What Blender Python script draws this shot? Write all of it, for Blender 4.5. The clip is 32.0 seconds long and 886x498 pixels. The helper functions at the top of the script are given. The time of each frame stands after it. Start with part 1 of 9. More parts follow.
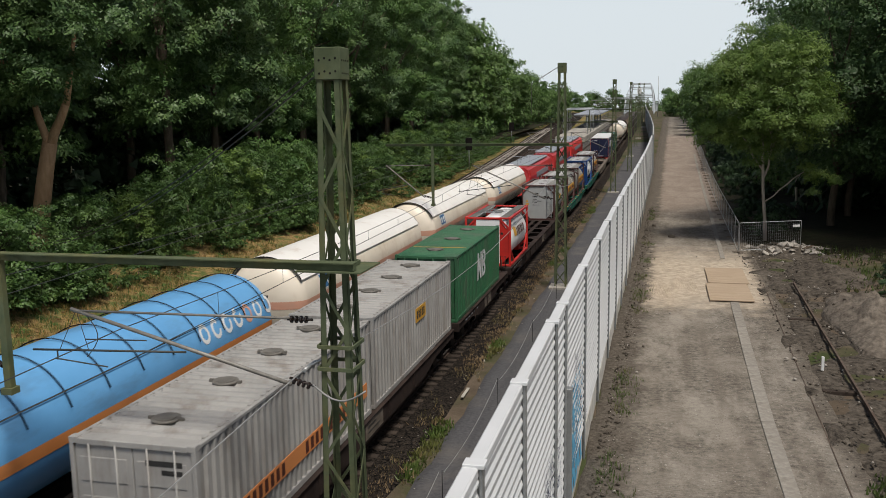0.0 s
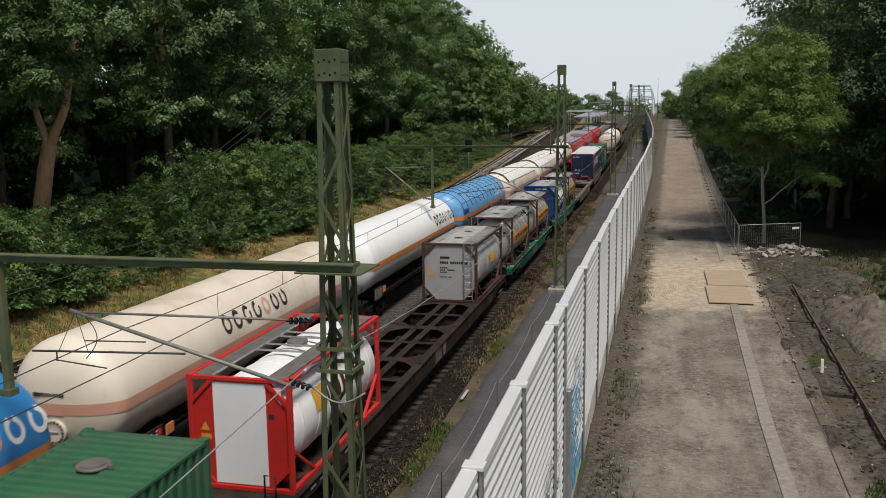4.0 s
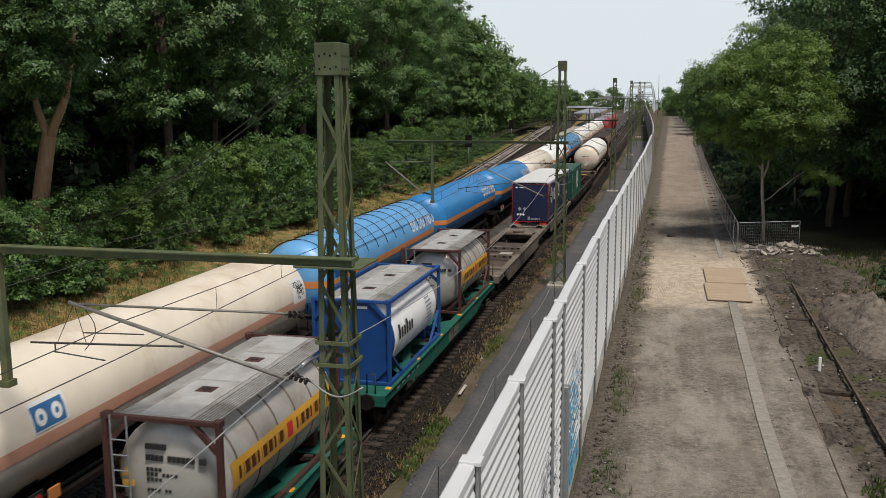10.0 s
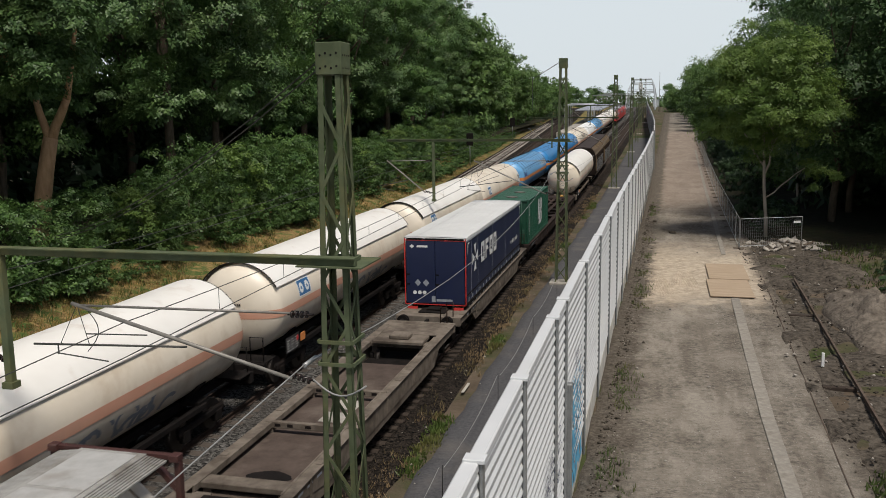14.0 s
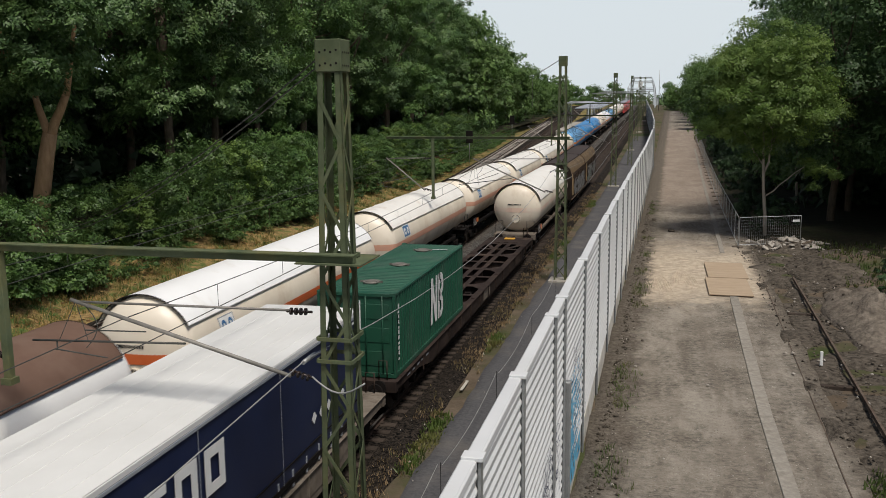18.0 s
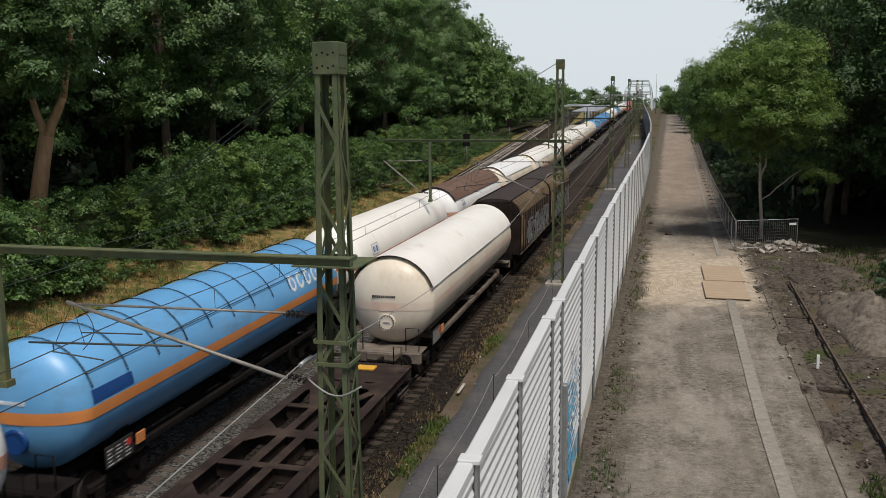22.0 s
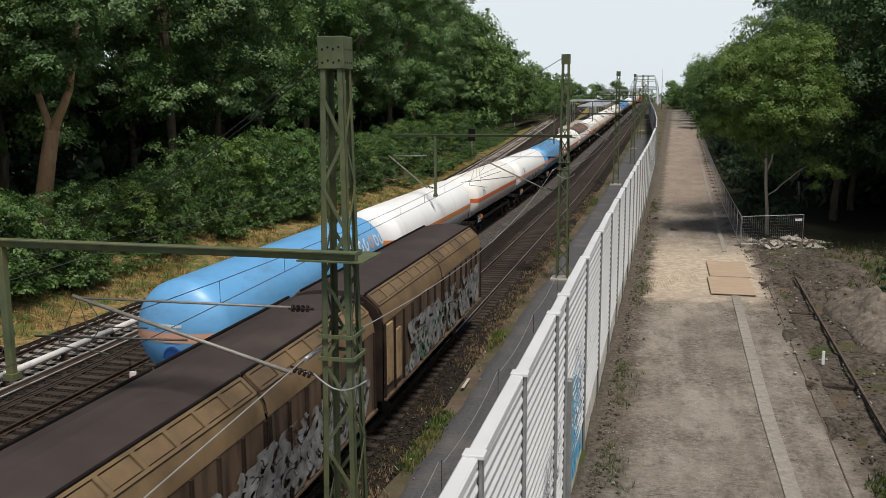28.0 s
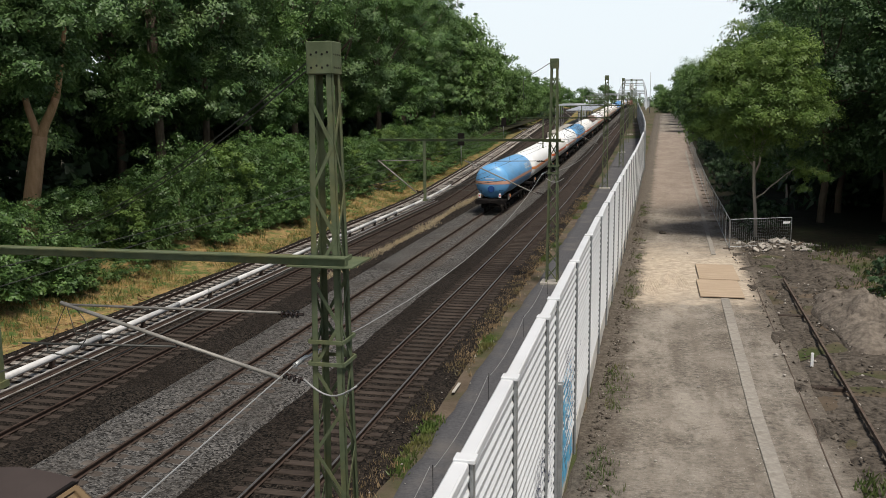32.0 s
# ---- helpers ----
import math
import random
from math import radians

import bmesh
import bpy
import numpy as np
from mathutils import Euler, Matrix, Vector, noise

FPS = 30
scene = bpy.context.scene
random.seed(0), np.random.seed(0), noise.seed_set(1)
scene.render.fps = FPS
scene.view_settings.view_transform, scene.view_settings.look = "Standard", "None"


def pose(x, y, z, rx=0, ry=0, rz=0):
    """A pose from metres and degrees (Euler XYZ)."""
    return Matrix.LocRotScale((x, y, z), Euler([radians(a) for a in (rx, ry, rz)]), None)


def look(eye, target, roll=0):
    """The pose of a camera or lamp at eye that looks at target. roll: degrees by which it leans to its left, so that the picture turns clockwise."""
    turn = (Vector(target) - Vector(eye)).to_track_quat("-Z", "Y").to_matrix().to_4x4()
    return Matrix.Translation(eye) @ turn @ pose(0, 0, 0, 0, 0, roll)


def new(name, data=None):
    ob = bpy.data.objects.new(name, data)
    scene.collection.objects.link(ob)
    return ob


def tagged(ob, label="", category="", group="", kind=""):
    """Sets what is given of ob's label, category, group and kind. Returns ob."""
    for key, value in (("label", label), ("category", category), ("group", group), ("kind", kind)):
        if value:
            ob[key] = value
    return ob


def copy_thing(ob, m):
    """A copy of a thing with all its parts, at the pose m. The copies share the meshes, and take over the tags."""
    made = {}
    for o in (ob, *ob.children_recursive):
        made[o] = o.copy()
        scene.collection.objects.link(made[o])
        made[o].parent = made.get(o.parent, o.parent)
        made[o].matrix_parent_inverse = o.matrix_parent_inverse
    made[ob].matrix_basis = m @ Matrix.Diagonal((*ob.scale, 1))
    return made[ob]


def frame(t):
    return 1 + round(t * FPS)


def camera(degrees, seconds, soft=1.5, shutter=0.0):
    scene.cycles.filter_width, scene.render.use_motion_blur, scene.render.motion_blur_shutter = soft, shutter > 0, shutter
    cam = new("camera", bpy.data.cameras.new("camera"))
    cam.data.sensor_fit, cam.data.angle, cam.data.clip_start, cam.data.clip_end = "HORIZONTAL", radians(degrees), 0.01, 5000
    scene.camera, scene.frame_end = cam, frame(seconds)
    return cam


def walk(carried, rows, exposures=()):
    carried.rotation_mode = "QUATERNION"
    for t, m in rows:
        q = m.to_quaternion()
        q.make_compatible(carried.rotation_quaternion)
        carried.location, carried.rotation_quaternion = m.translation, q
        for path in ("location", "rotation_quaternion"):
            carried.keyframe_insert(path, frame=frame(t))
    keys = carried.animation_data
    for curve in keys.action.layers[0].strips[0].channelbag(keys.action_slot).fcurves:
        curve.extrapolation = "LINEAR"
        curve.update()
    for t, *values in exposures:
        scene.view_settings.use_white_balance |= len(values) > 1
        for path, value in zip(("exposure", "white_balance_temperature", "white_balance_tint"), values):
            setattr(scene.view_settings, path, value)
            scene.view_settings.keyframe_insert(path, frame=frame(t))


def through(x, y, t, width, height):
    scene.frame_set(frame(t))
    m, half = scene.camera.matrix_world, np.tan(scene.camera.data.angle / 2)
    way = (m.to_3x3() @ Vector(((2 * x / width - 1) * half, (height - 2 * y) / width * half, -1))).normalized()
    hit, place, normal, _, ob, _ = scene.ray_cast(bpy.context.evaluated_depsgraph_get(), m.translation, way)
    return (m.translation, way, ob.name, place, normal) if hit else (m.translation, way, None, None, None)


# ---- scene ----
# ---- the camera: held by hand over the railing of a footbridge ----
EYE = Vector((0.0, 0.0, 9.265))
VIEW = [
    (0, 8.998, 13.955, -0.829), (0.5, 9.133, 13.816, -0.756), (1, 9.209, 13.750, -0.557), (1.5, 9.150, 13.818, -0.529), (2, 9.080, 13.917, -0.629),
    (2.5, 8.964, 13.948, -0.730), (3, 8.950, 13.924, -0.807), (3.5, 8.918, 13.903, -0.762), (5.5, 8.782, 13.995, -0.704), (6, 8.776, 13.909, -0.563),
    (6.5, 8.863, 13.909, -0.504), (7, 8.872, 13.963, -0.515), (7.5, 8.831, 14.016, -0.576), (8, 8.776, 14.082, -0.587), (8.5, 8.816, 14.051, -0.641),
    (9, 8.922, 13.933, -0.481), (9.5, 9.033, 13.871, -0.420), (10, 9.200, 13.867, -0.254), (10.5, 9.372, 13.989, -0.185), (11, 9.484, 14.048, -0.283),
    (11.5, 9.495, 14.075, -0.412), (12, 9.453, 14.019, -0.467), (12.5, 9.359, 13.968, -0.614), (13, 9.350, 13.937, -0.682), (13.5, 9.352, 13.968, -0.701),
    (14, 9.300, 14.003, -0.715), (14.5, 9.378, 13.971, -0.690), (16.5, 9.610, 13.848, -0.504), (17, 9.560, 13.934, -0.522), (17.5, 9.489, 13.967, -0.543),
    (18, 9.459, 13.948, -0.504), (18.5, 9.473, 13.884, -0.344), (19, 9.476, 13.889, -0.287), (19.5, 9.480, 13.903, -0.324), (20, 9.385, 13.882, -0.336),
    (20.5, 9.291, 13.806, -0.334), (21, 9.238, 13.738, -0.345), (21.5, 9.257, 13.703, -0.318), (22, 9.279, 13.749, -0.389), (22.5, 9.379, 13.822, -0.386),
    (23, 9.414, 13.909, -0.388), (23.5, 9.399, 13.981, -0.526), (24, 9.322, 13.990, -0.605), (24.5, 9.370, 13.937, -0.587), (25, 9.460, 13.905, -0.531),
    (25.5, 9.560, 13.947, -0.434), (27.5, 9.568, 14.055, -0.326), (28, 9.605, 14.079, -0.295), (28.5, 9.696, 14.197, -0.276), (29, 9.768, 14.318, -0.321),
    (29.5, 9.804, 14.381, -0.484), (30, 9.706, 14.379, -0.590), (30.5, 9.600, 14.222, -0.576), (31, 9.541, 14.044, -0.542), (31.5, 9.486, 13.832, -0.551),
    (32, 9.319, 13.405, -0.502),
]
cam = camera(53.52, 32.0, soft=0.5, shutter=0.2)


def aim(pitch, yaw, roll):
    p, w = radians(pitch), radians(yaw)
    way = Vector((-math.sin(w) * math.cos(p), math.cos(w) * math.cos(p), -math.sin(p)))
    return look(EYE, EYE + way, roll)


# the film camera opens up a little whenever fewer pale wagons fill its picture
LIGHT = [(0, -0.13), (2, -0.15), (3, -0.18), (6, -0.12), (8, -0.08), (11, -0.11), (13, -0.16), (18, -0.16), (22, -0.16), (24, -0.28), (25.5, -0.30), (28, -0.06), (29, 0.04), (30, 0.08), (31, 0.09), (32, 0.13)]
walk(cam, [(t, aim(p, w, r)) for t, p, w, r in VIEW], [(t, e - (0.19 if t < 27 else 0.15)) for t, e in LIGHT])

# ---- light: a high veiled sun behind the camera ----
SUN_FROM = Vector((0.28, -0.34, 0.90)).normalized()
world = bpy.data.worlds.new("sky")
scene.world = world
world.use_nodes = True
wn, wl = world.node_tree.nodes, world.node_tree.links
sky = wn.new("ShaderNodeTexSky")
sky.sky_type = "NISHITA"
sky.sun_disc = False
sky.sun_elevation = math.asin(SUN_FROM.z)
sky.sun_rotation = math.atan2(SUN_FROM.x, SUN_FROM.y)
sky.air_density, sky.dust_density, sky.ozone_density = 1.0, 3.2, 1.0
haze = wn.new("ShaderNodeMix")
haze.data_type = "RGBA"
up, low = wn.new("ShaderNodeTexCoord"), wn.new("ShaderNodeMapRange")
split = wn.new("ShaderNodeSeparateXYZ")
low.interpolation_type = "SMOOTHSTEP"
low.inputs["From Min"].default_value, low.inputs["From Max"].default_value = 0.10, 0.34
low.inputs["To Min"].default_value, low.inputs["To Max"].default_value = 0.88, 0.0
wl.new(up.outputs["Generated"], split.inputs["Vector"])
wl.new(split.outputs["Z"], low.inputs["Value"])
wl.new(low.outputs["Result"], haze.inputs["Factor"])
haze.inputs["B"].default_value = (12.4, 13.5, 14.15, 1)
wl.new(sky.outputs["Color"], haze.inputs["A"])
wl.new(haze.outputs["Result"], wn["Background"].inputs["Color"])
wn["Background"].inputs["Strength"].default_value = 0.078

sun = new("sun", bpy.data.lights.new("sun", "SUN"))
sun.data.energy, sun.data.angle, sun.data.color = 4.15, radians(12.0), (1.0, 0.95, 0.875)
sun.matrix_world = look(SUN_FROM * 60, (0, 0, 0))


# ---- materials ----
def node_mat(name):
    m = bpy.data.materials.new(name)
    m.use_nodes = True
    return m, m.node_tree.nodes, m.node_tree.links, m.node_tree.nodes["Principled BSDF"]


def rgb(c):
    return (c[0], c[1], c[2], 1)


def coords(n, l, scale, stretch=(1, 1, 1)):
    tc, mp = n.new("ShaderNodeTexCoord"), n.new("ShaderNodeMapping")
    mp.inputs["Scale"].default_value = [scale * s for s in stretch]
    l.new(tc.outputs["Object"], mp.inputs["Vector"])
    return mp.outputs["Vector"]


def noise_tex(n, l, scale, detail=4.0, rough=0.6, stretch=(1, 1, 1)):
    tx = n.new("ShaderNodeTexNoise")
    tx.inputs["Scale"].default_value, tx.inputs["Detail"].default_value = 1.0, detail
    tx.inputs["Roughness"].default_value = rough
    l.new(coords(n, l, scale, stretch), tx.inputs["Vector"])
    return tx.outputs["Fac"]


def ramp(n, l, fac, a, b, lo, hi):
    r = n.new("ShaderNodeValToRGB")
    r.color_ramp.elements[0].position, r.color_ramp.elements[1].position = lo, hi
    r.color_ramp.elements[0].color, r.color_ramp.elements[1].color = rgb(a), rgb(b)
    l.new(fac, r.inputs["Fac"])
    return r.outputs["Color"]


def blend(n, l, fac, a, b):
    x = n.new("ShaderNodeMix")
    x.data_type = "RGBA"
    for key, v in (("Factor", fac), ("A", a), ("B", b)):
        if isinstance(v, (tuple, float, int)):
            x.inputs[key].default_value = v if key == "Factor" else rgb(v)
        else:
            l.new(v, x.inputs[key])
    return x.outputs["Result"]


def bump(n, l, p, fac, strength, dist=0.02):
    b = n.new("ShaderNodeBump")
    b.inputs["Strength"].default_value, b.inputs["Distance"].default_value = strength, dist
    l.new(fac, b.inputs["Height"])
    l.new(b.outputs["Normal"], p.inputs["Normal"])


def surface(name, a, b, scale=2.0, rough=0.6, metal=0.0, dirt=None, dirt_scale=0.5, dirt_amount=(0.5, 0.75), stretch=(1, 1, 1),
            relief=0.15, fine=30.0, dist=0.01, vary=0.0, dirt_stretch=(1, 1, 1)):
    """Two close colours in a grain, a wider layer of dirt, and fine relief."""
    m, n, l, p = node_mat(name)
    col = ramp(n, l, noise_tex(n, l, scale, stretch=stretch), a, b, 0.3, 0.7)
    if dirt:
        amount = ramp(n, l, noise_tex(n, l, dirt_scale, 6.0, 0.65, dirt_stretch), (0, 0, 0), (1, 1, 1), *dirt_amount)
        col = blend(n, l, amount, col, dirt)
    if vary:
        info, hs = n.new("ShaderNodeObjectInfo"), n.new("ShaderNodeHueSaturation")
        mr = n.new("ShaderNodeMapRange")
        mr.inputs["To Min"].default_value, mr.inputs["To Max"].default_value = 1 - vary, 1 + vary
        l.new(info.outputs["Random"], mr.inputs["Value"])
        l.new(mr.outputs["Result"], hs.inputs["Value"])
        l.new(col, hs.inputs["Color"])
        col = hs.outputs["Color"]
    l.new(col, p.inputs["Base Color"])
    p.inputs["Roughness"].default_value, p.inputs["Metallic"].default_value = rough, metal
    p.inputs["Specular IOR Level"].default_value = 0.12 if rough >= 0.65 else 0.5
    if relief:
        bump(n, l, p, noise_tex(n, l, fine, 3.0), relief, dist)
    return m


def stones(name, a, b, c, size, wide, relief=0.8, dist=0.03):
    """Broken stone: cells of their own tone, with rust and dust in wide patches."""
    m, n, l, p = node_mat(name)
    v = n.new("ShaderNodeTexVoronoi")
    v.inputs["Scale"].default_value = 1.0
    l.new(coords(n, l, 1.0 / size), v.inputs["Vector"])
    sep = n.new("ShaderNodeSeparateColor")
    l.new(v.outputs["Color"], sep.inputs["Color"])
    col = ramp(n, l, sep.outputs[0], a, b, 0.1, 0.95)
    patch = ramp(n, l, noise_tex(n, l, 0.35, 5.0), (0, 0, 0), (0.6, 0.6, 0.6), 0.42, 0.68)
    col = blend(n, l, patch, col, c) if wide else col
    l.new(col, p.inputs["Base Color"])
    p.inputs["Roughness"].default_value = 0.9
    p.inputs["Specular IOR Level"].default_value = 0.1
    inv = n.new("ShaderNodeMath")
    inv.operation = "SUBTRACT"
    inv.inputs[0].default_value = 1.0
    l.new(v.outputs["Distance"], inv.inputs[1])
    bump(n, l, p, inv.outputs[0], relief, dist)
    return m


def between(n, l, value, a, b, c=None, d=None):
    """A soft step from 0 at a to 1 at b, and back from c to d."""
    q = n.new("ShaderNodeMapRange")
    q.interpolation_type = "SMOOTHSTEP"
    q.inputs["From Min"].default_value, q.inputs["From Max"].default_value = a, b
    l.new(value, q.inputs["Value"])
    if c is None:
        return q.outputs["Result"]
    back = n.new("ShaderNodeMapRange")
    back.interpolation_type = "SMOOTHSTEP"
    back.inputs["From Min"].default_value, back.inputs["From Max"].default_value = c, d
    back.inputs["To Min"].default_value, back.inputs["To Max"].default_value = 1.0, 0.0
    l.new(value, back.inputs["Value"])
    return times(n, l, q.outputs["Result"], back.outputs["Result"])


def times(n, l, a, b, how="MULTIPLY", c=0.0):
    m = n.new("ShaderNodeMath")
    m.operation = how
    for i, v in enumerate((a, b, c)):
        if isinstance(v, (int, float)):
            m.inputs[i].default_value = v
        else:
            l.new(v, m.inputs[i])
    return m.outputs[0]


def leaf_mat(name, a, b, tip, through=0.3):
    m, n, l, p = node_mat(name)
    geo, info = n.new("ShaderNodeNewGeometry"), n.new("ShaderNodeObjectInfo")
    col = ramp(n, l, noise_tex(n, l, 1.3, 2.0), a, b, 0.32, 0.62)
    col = blend(n, l, times(n, l, geo.outputs["Random Per Island"], 0.55), col, b)
    col = blend(n, l, ramp(n, l, noise_tex(n, l, 0.5, 3.0), (0, 0, 0), (1, 1, 1), 0.47, 0.68), col, tip)
    hs, mr = n.new("ShaderNodeHueSaturation"), n.new("ShaderNodeMapRange")
    mr.inputs["To Min"].default_value, mr.inputs["To Max"].default_value = 0.75, 1.25
    l.new(info.outputs["Random"], mr.inputs["Value"])
    l.new(mr.outputs["Result"], hs.inputs["Value"])
    l.new(col, hs.inputs["Color"])
    l.new(hs.outputs["Color"], p.inputs["Base Color"])
    p.inputs["Roughness"].default_value = 0.48
    p.inputs["Specular IOR Level"].default_value = 0.34
    tr, mx = n.new("ShaderNodeBsdfTranslucent"), n.new("ShaderNodeMixShader")
    l.new(hs.outputs["Color"], tr.inputs["Color"])
    mx.inputs["Fac"].default_value = through
    l.new(p.outputs["BSDF"], mx.inputs[1])
    l.new(tr.outputs["BSDF"], mx.inputs[2])
    l.new(mx.outputs["Shader"], n["Material Output"].inputs["Surface"])
    return m


def dust_road():
    """Packed dust: damp patches, wheel lanes with tread marks, pale sand, dark soil along the wall."""
    m, n, l, p = node_mat("dusty_road")

    def mask(fac, lo, hi, most):
        return ramp(n, l, fac, (0, 0, 0), (most, most, most), lo, hi)

    tc, sp = n.new("ShaderNodeTexCoord"), n.new("ShaderNodeSeparateXYZ")
    l.new(tc.outputs["Object"], sp.inputs["Vector"])
    x, y = sp.outputs["X"], sp.outputs["Y"]
    col = ramp(n, l, noise_tex(n, l, 5.0, 7.0, 0.72), (0.07, 0.061, 0.050), (0.27, 0.238, 0.196), 0.34, 0.68)
    col = blend(n, l, mask(noise_tex(n, l, 1.0, 6.0, 0.6, (1.7, 0.12, 1)), 0.46, 0.66, 0.7), col, (0.125, 0.104, 0.083))
    col = blend(n, l, mask(noise_tex(n, l, 0.35, 6.0, 0.65), 0.47, 0.68, 0.55), col, (0.325, 0.288, 0.24))
    col = blend(n, l, mask(noise_tex(n, l, 1.0, 7.0, 0.7, (0.55, 0.2, 1)), 0.48, 0.62, 0.5), col, (0.38, 0.342, 0.288))
    lean = times(n, l, y, -0.012, "MULTIPLY_ADD", x)
    lanes = times(n, l, between(n, l, lean, -0.9, -0.4, 0.3, 0.9), between(n, l, lean, 0.9, 1.3, 2.1, 2.6), "ADD")
    tread = n.new("ShaderNodeTexWave")
    tread.bands_direction = "Y"
    tread.inputs["Scale"].default_value, tread.inputs["Distortion"].default_value = 2.6, 7.0
    tread.inputs["Detail"].default_value, tread.inputs["Detail Scale"].default_value = 4.0, 2.2
    l.new(tc.outputs["Object"], tread.inputs["Vector"])
    worn = times(n, l, lanes, mask(noise_tex(n, l, 0.45, 4.0, 0.6), 0.40, 0.62, 1.0))
    marks = times(n, l, worn, tread.outputs["Fac"])
    col = blend(n, l, times(n, l, marks, 0.26), col, (0.37, 0.325, 0.27))
    col = blend(n, l, mask(noise_tex(n, l, 22.0, 2.0, 0.5), 0.60, 0.72, 0.6), col, (0.08, 0.068, 0.056))
    col = blend(n, l, mask(noise_tex(n, l, 13.0, 2.0, 0.5), 0.66, 0.74, 0.6), col, (0.42, 0.39, 0.35))
    wob = times(n, l, noise_tex(n, l, 0.5, 6.0, 0.68), 11.0, "MULTIPLY_ADD", y)
    sandy = between(n, l, wob, 46.0, 51.0, 59.0, 69.0)
    pale = ramp(n, l, noise_tex(n, l, 3.0, 6.0, 0.7), (0.30, 0.25, 0.19), (0.62, 0.52, 0.40), 0.3, 0.7)
    col = blend(n, l, times(n, l, sandy, 0.9), col, pale)
    far_red = times(n, l, between(n, l, wob, 80.0, 96.0, 205.0, 240.0), 0.5)
    col = blend(n, l, far_red, col, (0.30, 0.232, 0.185))
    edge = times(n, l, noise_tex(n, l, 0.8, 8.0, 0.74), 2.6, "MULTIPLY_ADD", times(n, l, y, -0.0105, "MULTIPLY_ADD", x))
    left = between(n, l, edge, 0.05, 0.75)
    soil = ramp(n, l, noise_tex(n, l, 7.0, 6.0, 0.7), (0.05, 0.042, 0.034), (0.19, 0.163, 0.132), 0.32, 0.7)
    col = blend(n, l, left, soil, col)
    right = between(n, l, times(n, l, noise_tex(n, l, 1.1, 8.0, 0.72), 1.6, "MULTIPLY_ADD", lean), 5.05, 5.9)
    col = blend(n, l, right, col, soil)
    l.new(col, p.inputs["Base Color"])
    p.inputs["Roughness"].default_value = 0.95
    p.inputs["Specular IOR Level"].default_value = 0.1
    rough = times(n, l, marks, 0.22, "MULTIPLY_ADD", noise_tex(n, l, 9.0, 6.0, 0.7))
    bump(n, l, p, rough, 0.9, 0.06)
    return m


M = {}
M["earth"] = surface("bare_earth", (0.07, 0.054, 0.038), (0.14, 0.108, 0.078), 1.2, 0.95, dirt=(0.045, 0.06, 0.02), dirt_scale=0.16, dirt_amount=(0.46, 0.62), relief=0.6, fine=9, dist=0.05)
M["ballast_grey"] = stones("grey_ballast", (0.02, 0.019, 0.018), (0.20, 0.19, 0.176), (0.07, 0.062, 0.054), 0.065, True, 1.0, 0.09)
M["ballast_brown"] = stones("rusty_ballast", (0.003, 0.0025, 0.002), (0.056, 0.045, 0.036), (0.022, 0.017, 0.013), 0.065, True, 1.0, 0.09)
M["asphalt"] = surface("asphalt", (0.06, 0.059, 0.062), (0.105, 0.103, 0.106), 9.0, 0.9, dirt=(0.14, 0.128, 0.116), dirt_scale=0.5, dirt_amount=(0.5, 0.8), relief=0.4, fine=45)
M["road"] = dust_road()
M["soil"] = surface("dug_soil", (0.028, 0.023, 0.018), (0.125, 0.106, 0.085), 4.5, 0.95, dirt=(0.15, 0.128, 0.104), dirt_scale=0.8, dirt_amount=(0.52, 0.72), relief=1.0, fine=4.5, dist=0.14)
M["kerb"] = surface("worn_flush_concrete", (0.20, 0.183, 0.157), (0.32, 0.294, 0.256), 5.0, 0.95, dirt=(0.21, 0.185, 0.152), dirt_scale=1.1, dirt_amount=(0.45, 0.75), relief=0.25, fine=25, vary=0.06)
M["heap"] = surface("dry_excavated_earth", (0.10, 0.083, 0.066), (0.22, 0.188, 0.153), 3.0, 0.95, dirt=(0.09, 0.074, 0.06), dirt_scale=1.0, dirt_amount=(0.5, 0.72), relief=1.0, fine=5, dist=0.12)
M["sleeper_white"] = surface("pale_sleeper_concrete", (0.27, 0.247, 0.22), (0.40, 0.372, 0.335), 4.0, 0.9, dirt=(0.07, 0.052, 0.04), dirt_scale=1.6, dirt_amount=(0.42, 0.7), relief=0.3, vary=0.15)
M["concrete"] = surface("concrete", (0.33, 0.31, 0.27), (0.45, 0.42, 0.37), 2.0, 0.9, dirt=(0.2, 0.18, 0.15), dirt_scale=0.9, relief=0.25, fine=25, vary=0.12)
M["sleeper_pale"] = surface("weathered_sleeper_concrete", (0.066, 0.057, 0.049), (0.115, 0.10, 0.087), 4.0, 0.9, dirt=(0.07, 0.056, 0.046), dirt_scale=1.3, dirt_amount=(0.4, 0.7), relief=0.3, vary=0.15)
M["sleeper_dark"] = surface("tarred_sleeper_wood", (0.028, 0.021, 0.017), (0.06, 0.046, 0.037), 5.0, 0.85, dirt=(0.06, 0.048, 0.039), dirt_scale=1.2, stretch=(0.4, 4, 4), relief=0.4, vary=0.2)
M["rail_rust"] = surface("rusty_rail_steel", (0.034, 0.023, 0.018), (0.068, 0.048, 0.038), 5.0, 0.8, 0.0, relief=0.2)
M["old_rail"] = surface("flaking_rusty_rail", (0.075, 0.056, 0.044), (0.135, 0.105, 0.084), 5.0, 0.9, dirt=(0.07, 0.045, 0.033), dirt_scale=1.5, relief=0.3)
M["rail_bright"] = surface("polished_rail_head", (0.20, 0.185, 0.17), (0.30, 0.28, 0.26), 3.0, 0.45, 0.8, relief=0.03)
